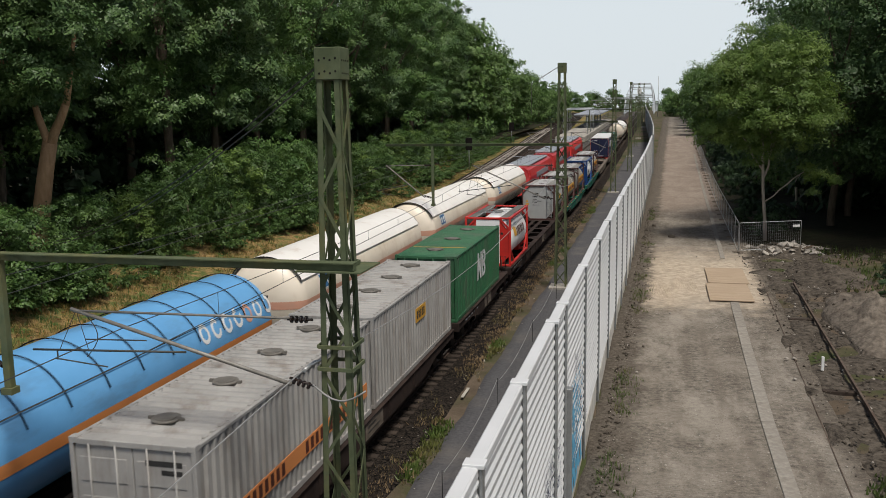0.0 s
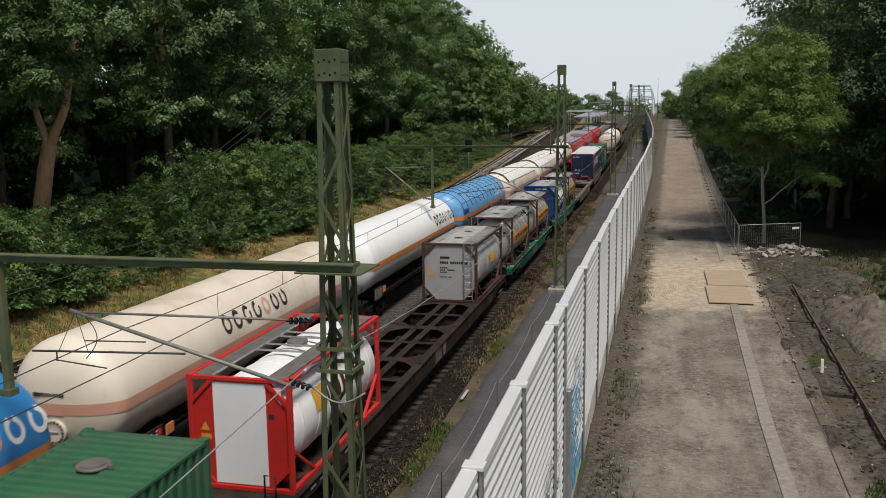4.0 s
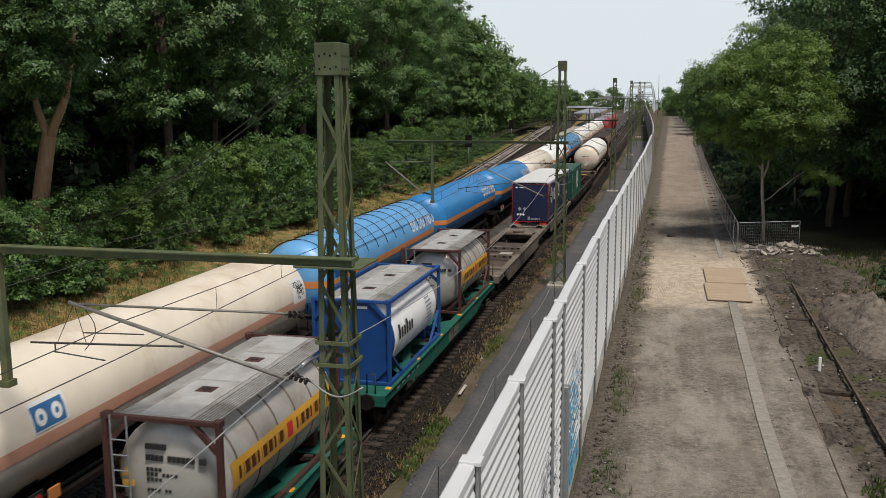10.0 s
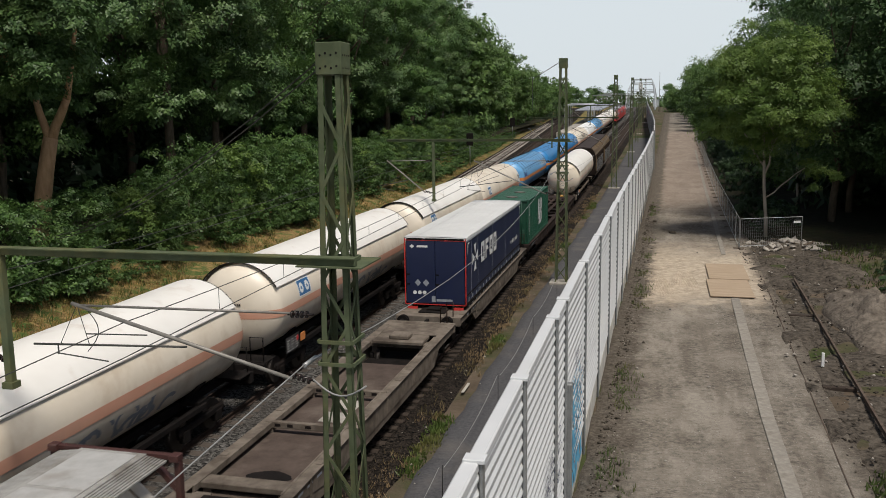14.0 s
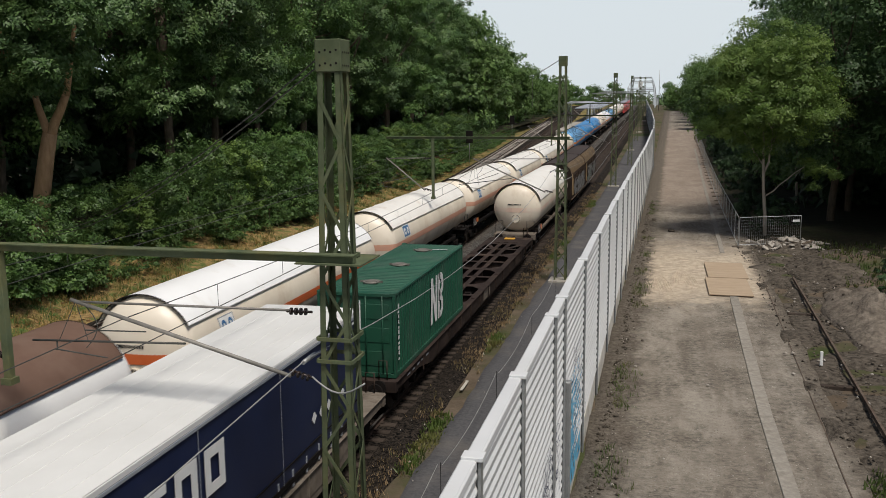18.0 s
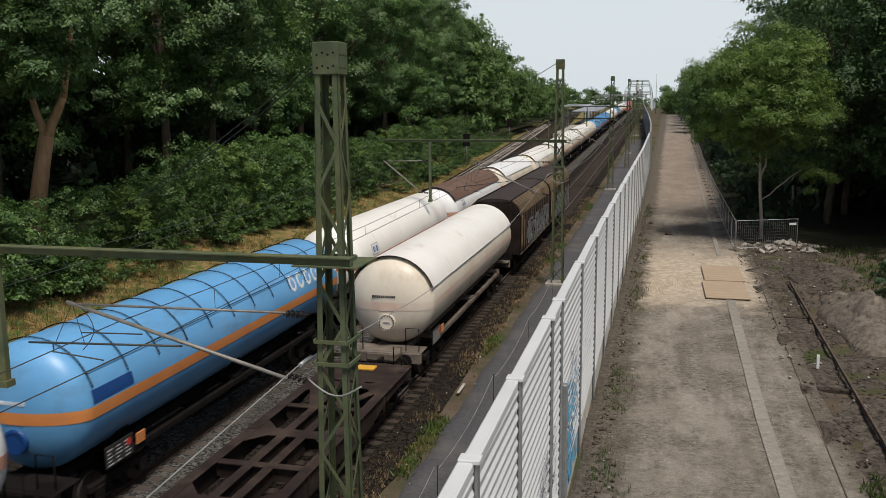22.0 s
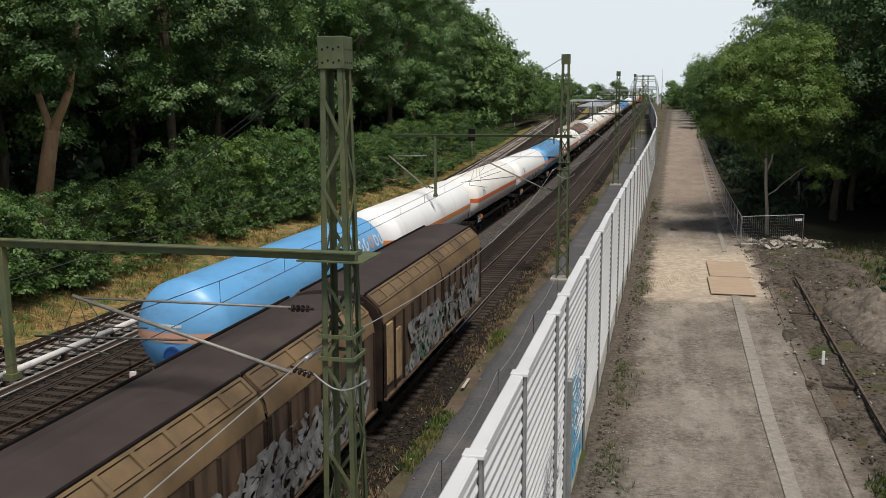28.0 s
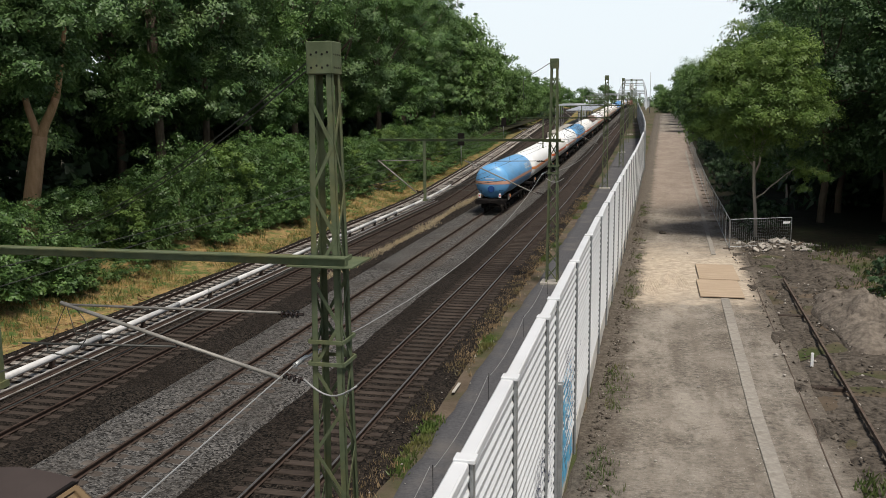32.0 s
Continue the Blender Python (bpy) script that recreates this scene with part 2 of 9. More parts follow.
M["pipe_grey"] = surface("dusty_pale_pipe", (0.27, 0.26, 0.245), (0.36, 0.35, 0.33), 2.0, 0.7, dirt=(0.16, 0.14, 0.12), dirt_scale=0.6, relief=0.05)
M["third_rail"] = surface("white_cover", (0.50, 0.495, 0.475), (0.59, 0.585, 0.565), 2.0, 0.55, dirt=(0.33, 0.305, 0.275), dirt_scale=0.8, dirt_amount=(0.52, 0.8), relief=0.05)
M["dry_grass"] = leaf_mat("dry_grass", (0.28, 0.18, 0.065), (0.47, 0.34, 0.125), (0.10, 0.15, 0.038), 0.2)
M["litter"] = leaf_mat("leaf_litter", (0.07, 0.04, 0.02), (0.30, 0.18, 0.075), (0.13, 0.075, 0.035), 0.1)
M["weeds"] = leaf_mat("weeds", (0.045, 0.085, 0.02), (0.10, 0.14, 0.035), (0.15, 0.14, 0.05), 0.25)
M["straw"] = leaf_mat("straw", (0.27, 0.19, 0.10), (0.42, 0.30, 0.17), (0.14, 0.13, 0.05), 0.2)
M["hay"] = leaf_mat("bleached_grass", (0.30, 0.235, 0.14), (0.46, 0.38, 0.25), (0.40, 0.32, 0.19), 0.2)
M["bank"] = surface("grassy_bank", (0.12, 0.08, 0.04), (0.38, 0.26, 0.105), 7.0, 0.95, dirt=(0.065, 0.105, 0.028), dirt_scale=0.9, dirt_amount=(0.45, 0.60), relief=1.0, fine=9, dist=0.06)
M["leaf_oak"] = leaf_mat("oak_leaves", (0.031, 0.074, 0.023), (0.104, 0.188, 0.057), (0.155, 0.248, 0.075), 0.22)
M["leaf_bush"] = leaf_mat("bush_leaves", (0.026, 0.062, 0.015), (0.072, 0.138, 0.034), (0.115, 0.188, 0.048), 0.24)
M["leaf_mid"] = leaf_mat("far_tree_leaves", (0.042, 0.092, 0.022), (0.11, 0.19, 0.048), (0.145, 0.225, 0.065), 0.3)
M["leaf_maple"] = leaf_mat("maple_leaves", (0.028, 0.066, 0.022), (0.082, 0.148, 0.05), (0.115, 0.188, 0.063), 0.24)
M["leaf_light"] = leaf_mat("light_leaves", (0.07, 0.13, 0.029), (0.155, 0.24, 0.056), (0.215, 0.305, 0.078), 0.4)
M["bark_pale"] = surface("pale_smooth_bark", (0.27, 0.235, 0.19), (0.40, 0.35, 0.29), 3.0, 0.9, stretch=(2, 2, 0.4), relief=0.5, fine=9, dist=0.03)
# spruce green; on inner wood and undergrowth its darkness stands in for shade
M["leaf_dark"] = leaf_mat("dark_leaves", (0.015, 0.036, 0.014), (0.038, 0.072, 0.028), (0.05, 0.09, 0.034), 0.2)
# bark about halved in tone: the shade on inner trunks is in the colour
M["bark"] = surface("bark", (0.075, 0.058, 0.042), (0.15, 0.115, 0.085), 3.0, 0.95, stretch=(2, 2, 0.4), relief=0.8, fine=9, dist=0.05)
# leaf litter set near black: the shade under the canopy is in its colour
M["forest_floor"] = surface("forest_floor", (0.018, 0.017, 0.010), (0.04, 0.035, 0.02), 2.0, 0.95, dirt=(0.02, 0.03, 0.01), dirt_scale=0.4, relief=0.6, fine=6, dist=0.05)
# ruddy bark brightened so that its colour carries the sun on the trunk
M["bark_warm"] = surface("sunlit_ruddy_bark", (0.36, 0.215, 0.115), (0.52, 0.33, 0.185), 2.5, 0.95, stretch=(2, 2, 0.4), relief=0.8, fine=9, dist=0.05)
M["mast"] = surface("mossy_green_steel", (0.072, 0.090, 0.048), (0.115, 0.136, 0.078), 3.0, 0.7, 0.0, dirt=(0.14, 0.135, 0.06), dirt_scale=1.1, dirt_amount=(0.48, 0.72), relief=0.15, fine=40)
M["galv"] = surface("galvanised_steel", (0.30, 0.31, 0.31), (0.42, 0.43, 0.43), 6.0, 0.5, 0.6, relief=0.08)
M["tube"] = surface("dull_aluminium_tube", (0.19, 0.175, 0.15), (0.29, 0.275, 0.245), 5.0, 0.55, 0.3, relief=0.05)
M["insulator"] = surface("brown_porcelain", (0.022, 0.015, 0.013), (0.04, 0.026, 0.02), 6.0, 0.25, relief=0.0)
M["wire"] = surface("weathered_copper_wire", (0.055, 0.055, 0.05), (0.08, 0.08, 0.07), 4.0, 0.6, 0.4, relief=0.0)
M["wire_pale"] = surface("pale_cable", (0.26, 0.26, 0.25), (0.34, 0.34, 0.33), 4.0, 0.6, 0.2, relief=0.0)
M["panel"] = surface("white_aluminium_panel", (0.57, 0.578, 0.58), (0.64, 0.648, 0.648), 0.8, 0.5, 0.0, dirt=(0.46, 0.46, 0.44), dirt_scale=0.4, dirt_amount=(0.55, 0.85), relief=0.03, vary=0.03)
M["post"] = surface("grey_steel_post", (0.25, 0.26, 0.26), (0.34, 0.35, 0.35), 4.0, 0.5, 0.5, relief=0.06)
M["plinth"] = surface("pale_concrete_plinth", (0.50, 0.48, 0.43), (0.62, 0.60, 0.55), 1.5, 0.9, dirt=(0.33, 0.30, 0.25), dirt_scale=0.8, relief=0.2)
M["paint_cyan"] = surface("cyan_spray", (0.08, 0.36, 0.60), (0.16, 0.52, 0.74), 2.5, 0.6, relief=0.05)
M["paint_navy"] = surface("dark_spray", (0.02, 0.025, 0.07), (0.05, 0.06, 0.13), 3.0, 0.6, relief=0.05)
M["wood"] = surface("raw_board", (0.33, 0.25, 0.175), (0.43, 0.335, 0.24), 2.0, 0.85, dirt=(0.33, 0.26, 0.17), dirt_scale=0.9, stretch=(0.3, 4, 4), relief=0.2)
M["rubble"] = surface("broken_concrete", (0.24, 0.215, 0.185), (0.40, 0.37, 0.33), 3.0, 0.95, dirt=(0.24, 0.2, 0.16), dirt_scale=1.2, relief=0.4, vary=0.3)

# wagon paints
def paint(name, a, b, dirt, amount=(0.52, 0.82), rough=0.4, scale=0.7, streak=(1.0, 0.55, 1.6), relief=0.03):
    return surface(name, a, b, 0.6, rough, 0.0, dirt=dirt, dirt_scale=scale, dirt_amount=amount, dirt_stretch=streak, relief=relief, fine=20)


M["blue"] = paint("blue_tank_paint", (0.024, 0.185, 0.45), (0.036, 0.23, 0.52), (0.022, 0.12, 0.29))
M["blue_pale"] = paint("faded_blue_tank_paint", (0.115, 0.33, 0.60), (0.15, 0.39, 0.68), (0.10, 0.21, 0.34))
M["blue_deep"] = paint("deep_blue_paint", (0.009, 0.052, 0.20), (0.014, 0.07, 0.25), (0.011, 0.04, 0.12))
M["white"] = paint("white_tank_paint", (0.83, 0.83, 0.815), (0.88, 0.88, 0.865), (0.66, 0.62, 0.55), (0.56, 0.92), scale=0.9, streak=(1.0, 1.3, 0.5))
M["cream"] = paint("cream_tank_paint", (0.68, 0.60, 0.48), (0.79, 0.71, 0.585), (0.44, 0.31, 0.19), (0.52, 0.84), scale=0.6, streak=(1.0, 0.9, 0.6))
M["dirty_white"] = paint("stained_white_tank_paint", (0.79, 0.76, 0.70), (0.87, 0.845, 0.79), (0.50, 0.38, 0.275), (0.58, 0.9), scale=0.8, streak=(1.0, 1.2, 0.5))
M["brown_roof"] = surface("brown_painted_shield", (0.125, 0.076, 0.056), (0.165, 0.103, 0.076), 1.0, 0.65, dirt=(0.17, 0.118, 0.09), dirt_scale=0.5, dirt_amount=(0.5, 0.8), relief=0.05)
M["orange"] = paint("orange_band", (0.66, 0.24, 0.07), (0.75, 0.29, 0.09), (0.5, 0.2, 0.09))
M["red_orange"] = paint("red_orange_band", (0.62, 0.13, 0.035), (0.70, 0.16, 0.05), (0.45, 0.14, 0.07))
M["salmon_faint"] = paint("washed_out_salmon_band", (0.70, 0.50, 0.39), (0.76, 0.57, 0.45), (0.74, 0.66, 0.55), (0.42, 0.66))
M["salmon"] = paint("faded_salmon_band", (0.60, 0.31, 0.21), (0.68, 0.37, 0.26), (0.5, 0.33, 0.25))
# soot black, lowered further to hold the shade beneath the wagons
M["frame_black"] = surface("sooty_shaded_underframe", (0.006, 0.0055, 0.005), (0.016, 0.013, 0.012), 3.0, 0.8, 0.0, dirt=(0.018, 0.013, 0.011), dirt_scale=1.0, relief=0.3)
M["frame_brown"] = surface("rust_brown_wagon_frame", (0.062, 0.046, 0.038), (0.10, 0.076, 0.063), 2.0, 0.8, dirt=(0.15, 0.122, 0.10), dirt_scale=0.6, dirt_amount=(0.48, 0.72), relief=0.3)
M["frame_dust"] = surface("dusty_wagon_frame", (0.115, 0.094, 0.075), (0.21, 0.178, 0.145), 3.0, 0.85, dirt=(0.055, 0.043, 0.034), dirt_scale=0.7, relief=0.3)
M["frame_dark"] = surface("dark_skeleton_frame", (0.02, 0.014, 0.012), (0.042, 0.03, 0.026), 2.0, 0.8, dirt=(0.075, 0.052, 0.04), dirt_scale=0.8, relief=0.3)
M["frame_green"] = surface("green_wagon_frame", (0.012, 0.085, 0.060), (0.02, 0.12, 0.085), 2.0, 0.7, dirt=(0.07, 0.075, 0.06), dirt_scale=0.8, dirt_amount=(0.5, 0.8), relief=0.2)
# worn steel, its colour also lowered for the shade beneath the wagons
M["wheel"] = surface("worn_wheel_steel", (0.03, 0.025, 0.022), (0.06, 0.05, 0.043), 4.0, 0.6, 0.5, relief=0.1)
M["silver_box"] = surface("silver_grey_container_paint", (0.28, 0.272, 0.255), (0.375, 0.362, 0.34), 1.0, 0.55, 0.0, dirt=(0.16, 0.128, 0.10), dirt_scale=1.1, dirt_amount=(0.5, 0.8), dirt_stretch=(1.6, 1.6, 0.35), relief=0.05)
M["green_box"] = surface("green_container_paint", (0.024, 0.105, 0.046), (0.036, 0.13, 0.058), 1.0, 0.5, dirt=(0.075, 0.10, 0.065), dirt_scale=0.7, relief=0.05)
M["green_dark"] = surface("dark_green_container_paint", (0.008, 0.062, 0.034), (0.013, 0.082, 0.046), 1.0, 0.5, dirt=(0.035, 0.08, 0.055), dirt_scale=0.7, relief=0.05)
M["hatch"] = surface("worn_hatch_lid", (0.13, 0.118, 0.10), (0.21, 0.195, 0.17), 3.0, 0.6, 0.2, relief=0.1)
M["red"] = paint("red_frame_paint", (0.50, 0.022, 0.018), (0.60, 0.035, 0.025), (0.3, 0.03, 0.025))
M["red_loco"] = paint("red_engine_paint", (0.42, 0.025, 0.025), (0.50, 0.035, 0.03), (0.26, 0.04, 0.035))
M["brown_frame"] = paint("red_brown_frame_paint", (0.055, 0.023, 0.02), (0.085, 0.036, 0.03), (0.10, 0.066, 0.052))
M["steel_tank"] = surface("brushed_tank_cladding", (0.50, 0.475, 0.43), (0.62, 0.59, 0.54), 1.2, 0.34, 0.3, dirt=(0.16, 0.115, 0.075), dirt_scale=0.6, dirt_amount=(0.45, 0.8), relief=0.04)
M["grey_tank"] = surface("grey_tank_paint", (0.34, 0.345, 0.335), (0.42, 0.425, 0.415), 1.2, 0.35, dirt=(0.22, 0.195, 0.165), dirt_scale=0.6, dirt_amount=(0.5, 0.82), relief=0.04)
M["yellow"] = paint("yellow_band", (0.62, 0.32, 0.03), (0.70, 0.38, 0.045), (0.42, 0.25, 0.06))
M["deck_pale"] = surface("dusty_deck_plate", (0.38, 0.375, 0.358), (0.50, 0.49, 0.47), 3.0, 0.5, 0.1, dirt=(0.26, 0.225, 0.19), dirt_scale=1.0, relief=0.1)
M["walkway"] = surface("grey_walkway_grating", (0.27, 0.262, 0.245), (0.38, 0.37, 0.345), 5.0, 0.7, 0.1, dirt=(0.13, 0.11, 0.09), dirt_scale=0.9, relief=0.4, fine=50)
M["navy"] = paint("navy_curtain", (0.007, 0.013, 0.046), (0.011, 0.019, 0.06), (0.016, 0.022, 0.05), rough=0.45)
M["roof_white"] = paint("white_roof_sheet", (0.66, 0.655, 0.63), (0.74, 0.735, 0.71), (0.60, 0.58, 0.545), (0.55, 0.9), streak=(2.0, 0.1, 1.0))
M["tan"] = surface("faded_brown_wagon_wall", (0.135, 0.088, 0.042), (0.19, 0.128, 0.064), 1.0, 0.6, dirt=(0.062, 0.042, 0.026), dirt_scale=0.6, dirt_amount=(0.45, 0.75), relief=0.08)
M["wall_brown"] = surface("dark_brown_wagon_wall", (0.095, 0.060, 0.036), (0.145, 0.096, 0.058), 1.0, 0.6, dirt=(0.034, 0.021, 0.015), dirt_scale=1.3, dirt_stretch=(1, 2.2, 0.22), dirt_amount=(0.46, 0.66), relief=0.08)
M["ochre"] = surface("faded_ochre_paint", (0.30, 0.205, 0.105), (0.39, 0.28, 0.155), 2.0, 0.7, dirt=(0.12, 0.08, 0.05), dirt_scale=1.5, relief=0.05)
M["roof_brown"] = surface("brown_wagon_roof", (0.044, 0.034, 0.031), (0.058, 0.046, 0.042), 0.8, 0.7, dirt=(0.072, 0.056, 0.05), dirt_scale=0.5, relief=0.05)
M["end_brown"] = surface("dark_brown_end_wall", (0.016, 0.011, 0.009), (0.034, 0.023, 0.018), 1.5, 0.7, dirt=(0.055, 0.04, 0.03), dirt_scale=0.9, relief=0.08)
M["mark_white"] = surface("white_lettering_paint", (0.70, 0.70, 0.68), (0.78, 0.78, 0.76), 3.0, 0.5, relief=0.0)
M["mark_black"] = surface("black_lettering_paint", (0.02, 0.02, 0.02), (0.04, 0.038, 0.036), 3.0, 0.5, relief=0.0)
M["letter_rust"] = surface("dark_red_lettering_paint", (0.075, 0.016, 0.008), (0.11, 0.026, 0.013), 3.0, 0.5, relief=0.0)
M["mark_blue"] = surface("blue_sign_paint", (0.03, 0.12, 0.28), (0.05, 0.16, 0.33), 3.0, 0.5, relief=0.0)
M["mark_red"] = surface("red_sign_paint", (0.55, 0.03, 0.03), (0.62, 0.05, 0.04), 3.0, 0.5, relief=0.0)
M["mark_grey"] = surface("grey_sign_paint", (0.25, 0.27, 0.30), (0.32, 0.34, 0.37), 3.0, 0.5, relief=0.0)
M["spray_pale"] = surface("pale_spray", (0.09, 0.085, 0.08), (0.36, 0.36, 0.35), 2.5, 0.6, relief=0.0)
M["spray_green"] = surface("green_spray", (0.045, 0.12, 0.075), (0.12, 0.22, 0.15), 1.5, 0.6, relief=0.0)
M["glass"] = surface("dark_window_glass", (0.02, 0.025, 0.03), (0.03, 0.035, 0.04), 1.0, 0.08, relief=0.0)
M["bird"] = surface("dark_feathers", (0.015, 0.015, 0.016), (0.03, 0.03, 0.03), 8.0, 0.8, relief=0.1)
M["white_steel"] = surface("pale_bridge_steel", (0.42, 0.45, 0.47), (0.52, 0.55, 0.57), 0.3, 0.6, 0.1, relief=0.0)


# ---- mesh building ----
class Shape:
    """Collects vertices and faces of one mesh."""

    def __init__(self):
        self.v, self.f, self.soft = [], [], []

    def add(self, verts, faces, soft=False):
        k = len(self.v)
        self.v += [tuple(p) for p in verts]
        self.f += [tuple(k + i for i in q) for q in faces]
        self.soft += [soft] * len(faces)
        return self

    def box(self, x0, x1, y0, y1, z0, z1, c=0.0):
        """A block; c: the width of its chamfered edges."""
        if c <= 0:
            v = [(x, y, z) for z in (z0, z1) for y in (y0, y1) for x in (x0, x1)]
            return self.add(v, [(0, 2, 3, 1), (4, 5, 7, 6), (0, 1, 5, 4), (2, 6, 7, 3), (0, 4, 6, 2), (1, 3, 7, 5)])
        c = min(c, (x1 - x0) / 2.2, (y1 - y0) / 2.2, (z1 - z0) / 2.2)
        v, idx = [], {}
        for i in (0, 1):
            for j in (0, 1):
                for k in (0, 1):
                    p = [(x0, x1)[i], (y0, y1)[j], (z0, z1)[k]]
                    s = [(1, -1)[i], (1, -1)[j], (1, -1)[k]]
                    for a in range(3):
                        q = [p[n] + (0 if n == a else s[n] * c) for n in range(3)]
                        idx[i, j, k, a] = len(v)
                        v.append(q)
        f = []
        for a in range(3):
            b, d = (a + 1) % 3, (a + 2) % 3
            for s in (0, 1):
                def at(m, n, w=a, s=s, b=b, d=d):
                    key = [0, 0, 0]
                    key[w], key[b], key[d] = s, m, n
                    return tuple(key)
                ring = [idx[(*at(m, n), a)] for m, n in ((0, 0), (1, 0), (1, 1), (0, 1))]
                f.append(tuple(ring if s else ring[::-1]))
        for a in range(3):
            b, d = (a + 1) % 3, (a + 2) % 3
            for m in (0, 1):
                for n in (0, 1):
                    e = []
                    for s in (0, 1):
                        key = [0, 0, 0]
                        key[a], key[b], key[d] = s, m, n
                        e.append(tuple(key))
                    q = (idx[(*e[0], b)], idx[(*e[1], b)], idx[(*e[1], d)], idx[(*e[0], d)])
                    f.append(q if (m == n) else q[::-1])
        for i in (0, 1):
            for j in (0, 1):
                for k in (0, 1):
                    q = tuple(idx[i, j, k, a] for a in range(3))
                    f.append(q if (i + j + k) % 2 else q[::-1])
        return self.add(v, f)

    def tube(self, p, q, r, n=8, r2=None, caps=True):
        p, q = Vector(p), Vector(q)
        d = (q - p).normalized()
        a = d.orthogonal().normalized()
        b = d.cross(a)
        r2 = r if r2 is None else r2
        v = []
        for o, rr in ((p, r), (q, r2)):
            v += [o + (a * math.cos(2 * math.pi * i / n) + b * math.sin(2 * math.pi * i / n)) * rr for i in range(n)]
        self.add(v, [(i, (i + 1) % n, n + (i + 1) % n, n + i) for i in range(n)], n > 6)
        if caps:
            k = len(self.v) - 2 * n
            self.f += [tuple(k + i for i in reversed(range(n))), tuple(k + n + i for i in range(n))]
            self.soft += [False, False]
        return self

    def path(self, pts, r, n=6, radii=None):
        """One round bar bent along a line of points."""
        pts = [Vector(p) for p in pts]
        side, v = None, []
        for i, p in enumerate(pts):
            d = (pts[min(i + 1, len(pts) - 1)] - pts[max(i - 1, 0)]).normalized()
            side = d.orthogonal() if side is None else side - d * side.dot(d)
            side.normalize()
            b = d.cross(side)
            q = radii[i] if radii else r
            v += [p + (side * math.cos(2 * math.pi * k / n) + b * math.sin(2 * math.pi * k / n)) * q for k in range(n)]
        m = len(pts)
        f = [(i * n + k, i * n + (k + 1) % n, (i + 1) * n + (k + 1) % n, (i + 1) * n + k) for i in range(m - 1) for k in range(n)]
        self.add(v, f + [tuple(reversed(range(n))), tuple((m - 1) * n + k for k in range(n))], n > 5)
        return self

    def beam(self, p, q, w, h, up=(0, 0, 1)):
        """A bar of rectangular section from p to q: w across, h along up."""
        p, q, up = Vector(p), Vector(q), Vector(up)
        d = (q - p).normalized()
        s = d.cross(up).normalized() * (w / 2)
        u = s.cross(d).normalized() * (h / 2)
        v = [o + i * s + j * u for o in (p, q) for i, j in ((-1, -1), (1, -1), (1, 1), (-1, 1))]
        return self.add(v, [(3, 2, 1, 0), (4, 5, 6, 7), (0, 1, 5, 4), (1, 2, 6, 5), (2, 3, 7, 6), (3, 0, 4, 7)])

    def lathe(self, prof, zc, n=40, a0=0.0, a1=360.0, close=False):
        """Turns (y, radius) round the level axis at height zc along y; angles from +x upwards."""
        full = a1 - a0 > 359.9
        m = n if full else n + 1
        v = []
        for y, r in prof:
            for i in range(m):
                a = radians(a0 + (a1 - a0) * i / n)
                v.append((r * math.cos(a), y, zc + r * math.sin(a)))
        f = []
        for j in range(len(prof) - 1):
            for i in range(n):
                k = (i + 1) % m
                f.append((j * m + i, (j + 1) * m + i, (j + 1) * m + k, j * m + k))
        return self.add(v, f, True)

    def extrude_y(self, outline, y0, y1, soft=False, caps=True):
        """A closed outline of (x, z), anticlockwise seen from -y, pulled from y0 to y1."""
        n = len(outline)
        v = [(x, y, z) for y in (y0, y1) for x, z in outline]
        self.add(v, [(i, (i + 1) % n, n + (i + 1) % n, n + i) for i in range(n)], soft)
        if caps:
            k = len(self.v) - 2 * n
            self.f += [tuple(k + i for i in reversed(range(n))), tuple(k + n + i for i in range(n))]
            self.soft += [False, False]
        return self

    def disc(self, c, r, h, n=16):
        x, y, z = c
        return self.tube((x, y, z), (x, y, z + h), r, n)

    def mesh(self, name):
        me = bpy.data.meshes.new(name)
        me.from_pydata(self.v, [], self.f)
        me.polygons.foreach_set("use_smooth", self.soft)
        me.update()
        return me


def part(name, shape, material, parent=None, label=""):
    me = shape.mesh(name) if isinstance(shape, Shape) else shape
    if not me.materials:
        me.materials.append(material)
    ob = new(name, me)
    if parent:
        ob.parent = parent
    if label:
        ob["label"] = label
    return ob


def thing(name, label, category, group="", kind="", at=(0, 0, 0)):
    ob = new(name)
    ob.empty_display_size = 0.3
    ob.location = at
    return tagged(ob, label, category, group, kind)


def flat_mesh(name, verts, faces):
    """A mesh from numpy arrays of vertices and of equal-sided faces."""
    me = bpy.data.meshes.new(name)
    k = faces.shape[1]
    me.vertices.add(len(verts))
    me.vertices.foreach_set("co", np.ascontiguousarray(verts, np.float32).ravel())
    me.loops.add(faces.size)
    me.loops.foreach_set("vertex_index", np.ascontiguousarray(faces, np.int32).ravel())
    me.polygons.add(len(faces))
    me.polygons.foreach_set("loop_start", np.arange(0, faces.size, k, dtype=np.int32))
    me.update(calc_edges=True)
    return me


# ---- the plan ----
X_R, X_L, X_T2, X_T1 = -8.68, -13.41, -18.92, -22.55
FAR = 420.0
rng = np.random.default_rng(7)


def bend(y):
    """How far the two suburban tracks have swung to the left."""
    d = max(y - 76.0, 0.0)
    return 0.055 * d * d / (d + 14.0)


def grade(y):
    """How far the whole line has climbed towards the bridge."""
    d = min(max(y - 85.0, 0.0), 330.0)
    return 0.023 * d * d / (d + 12.0)


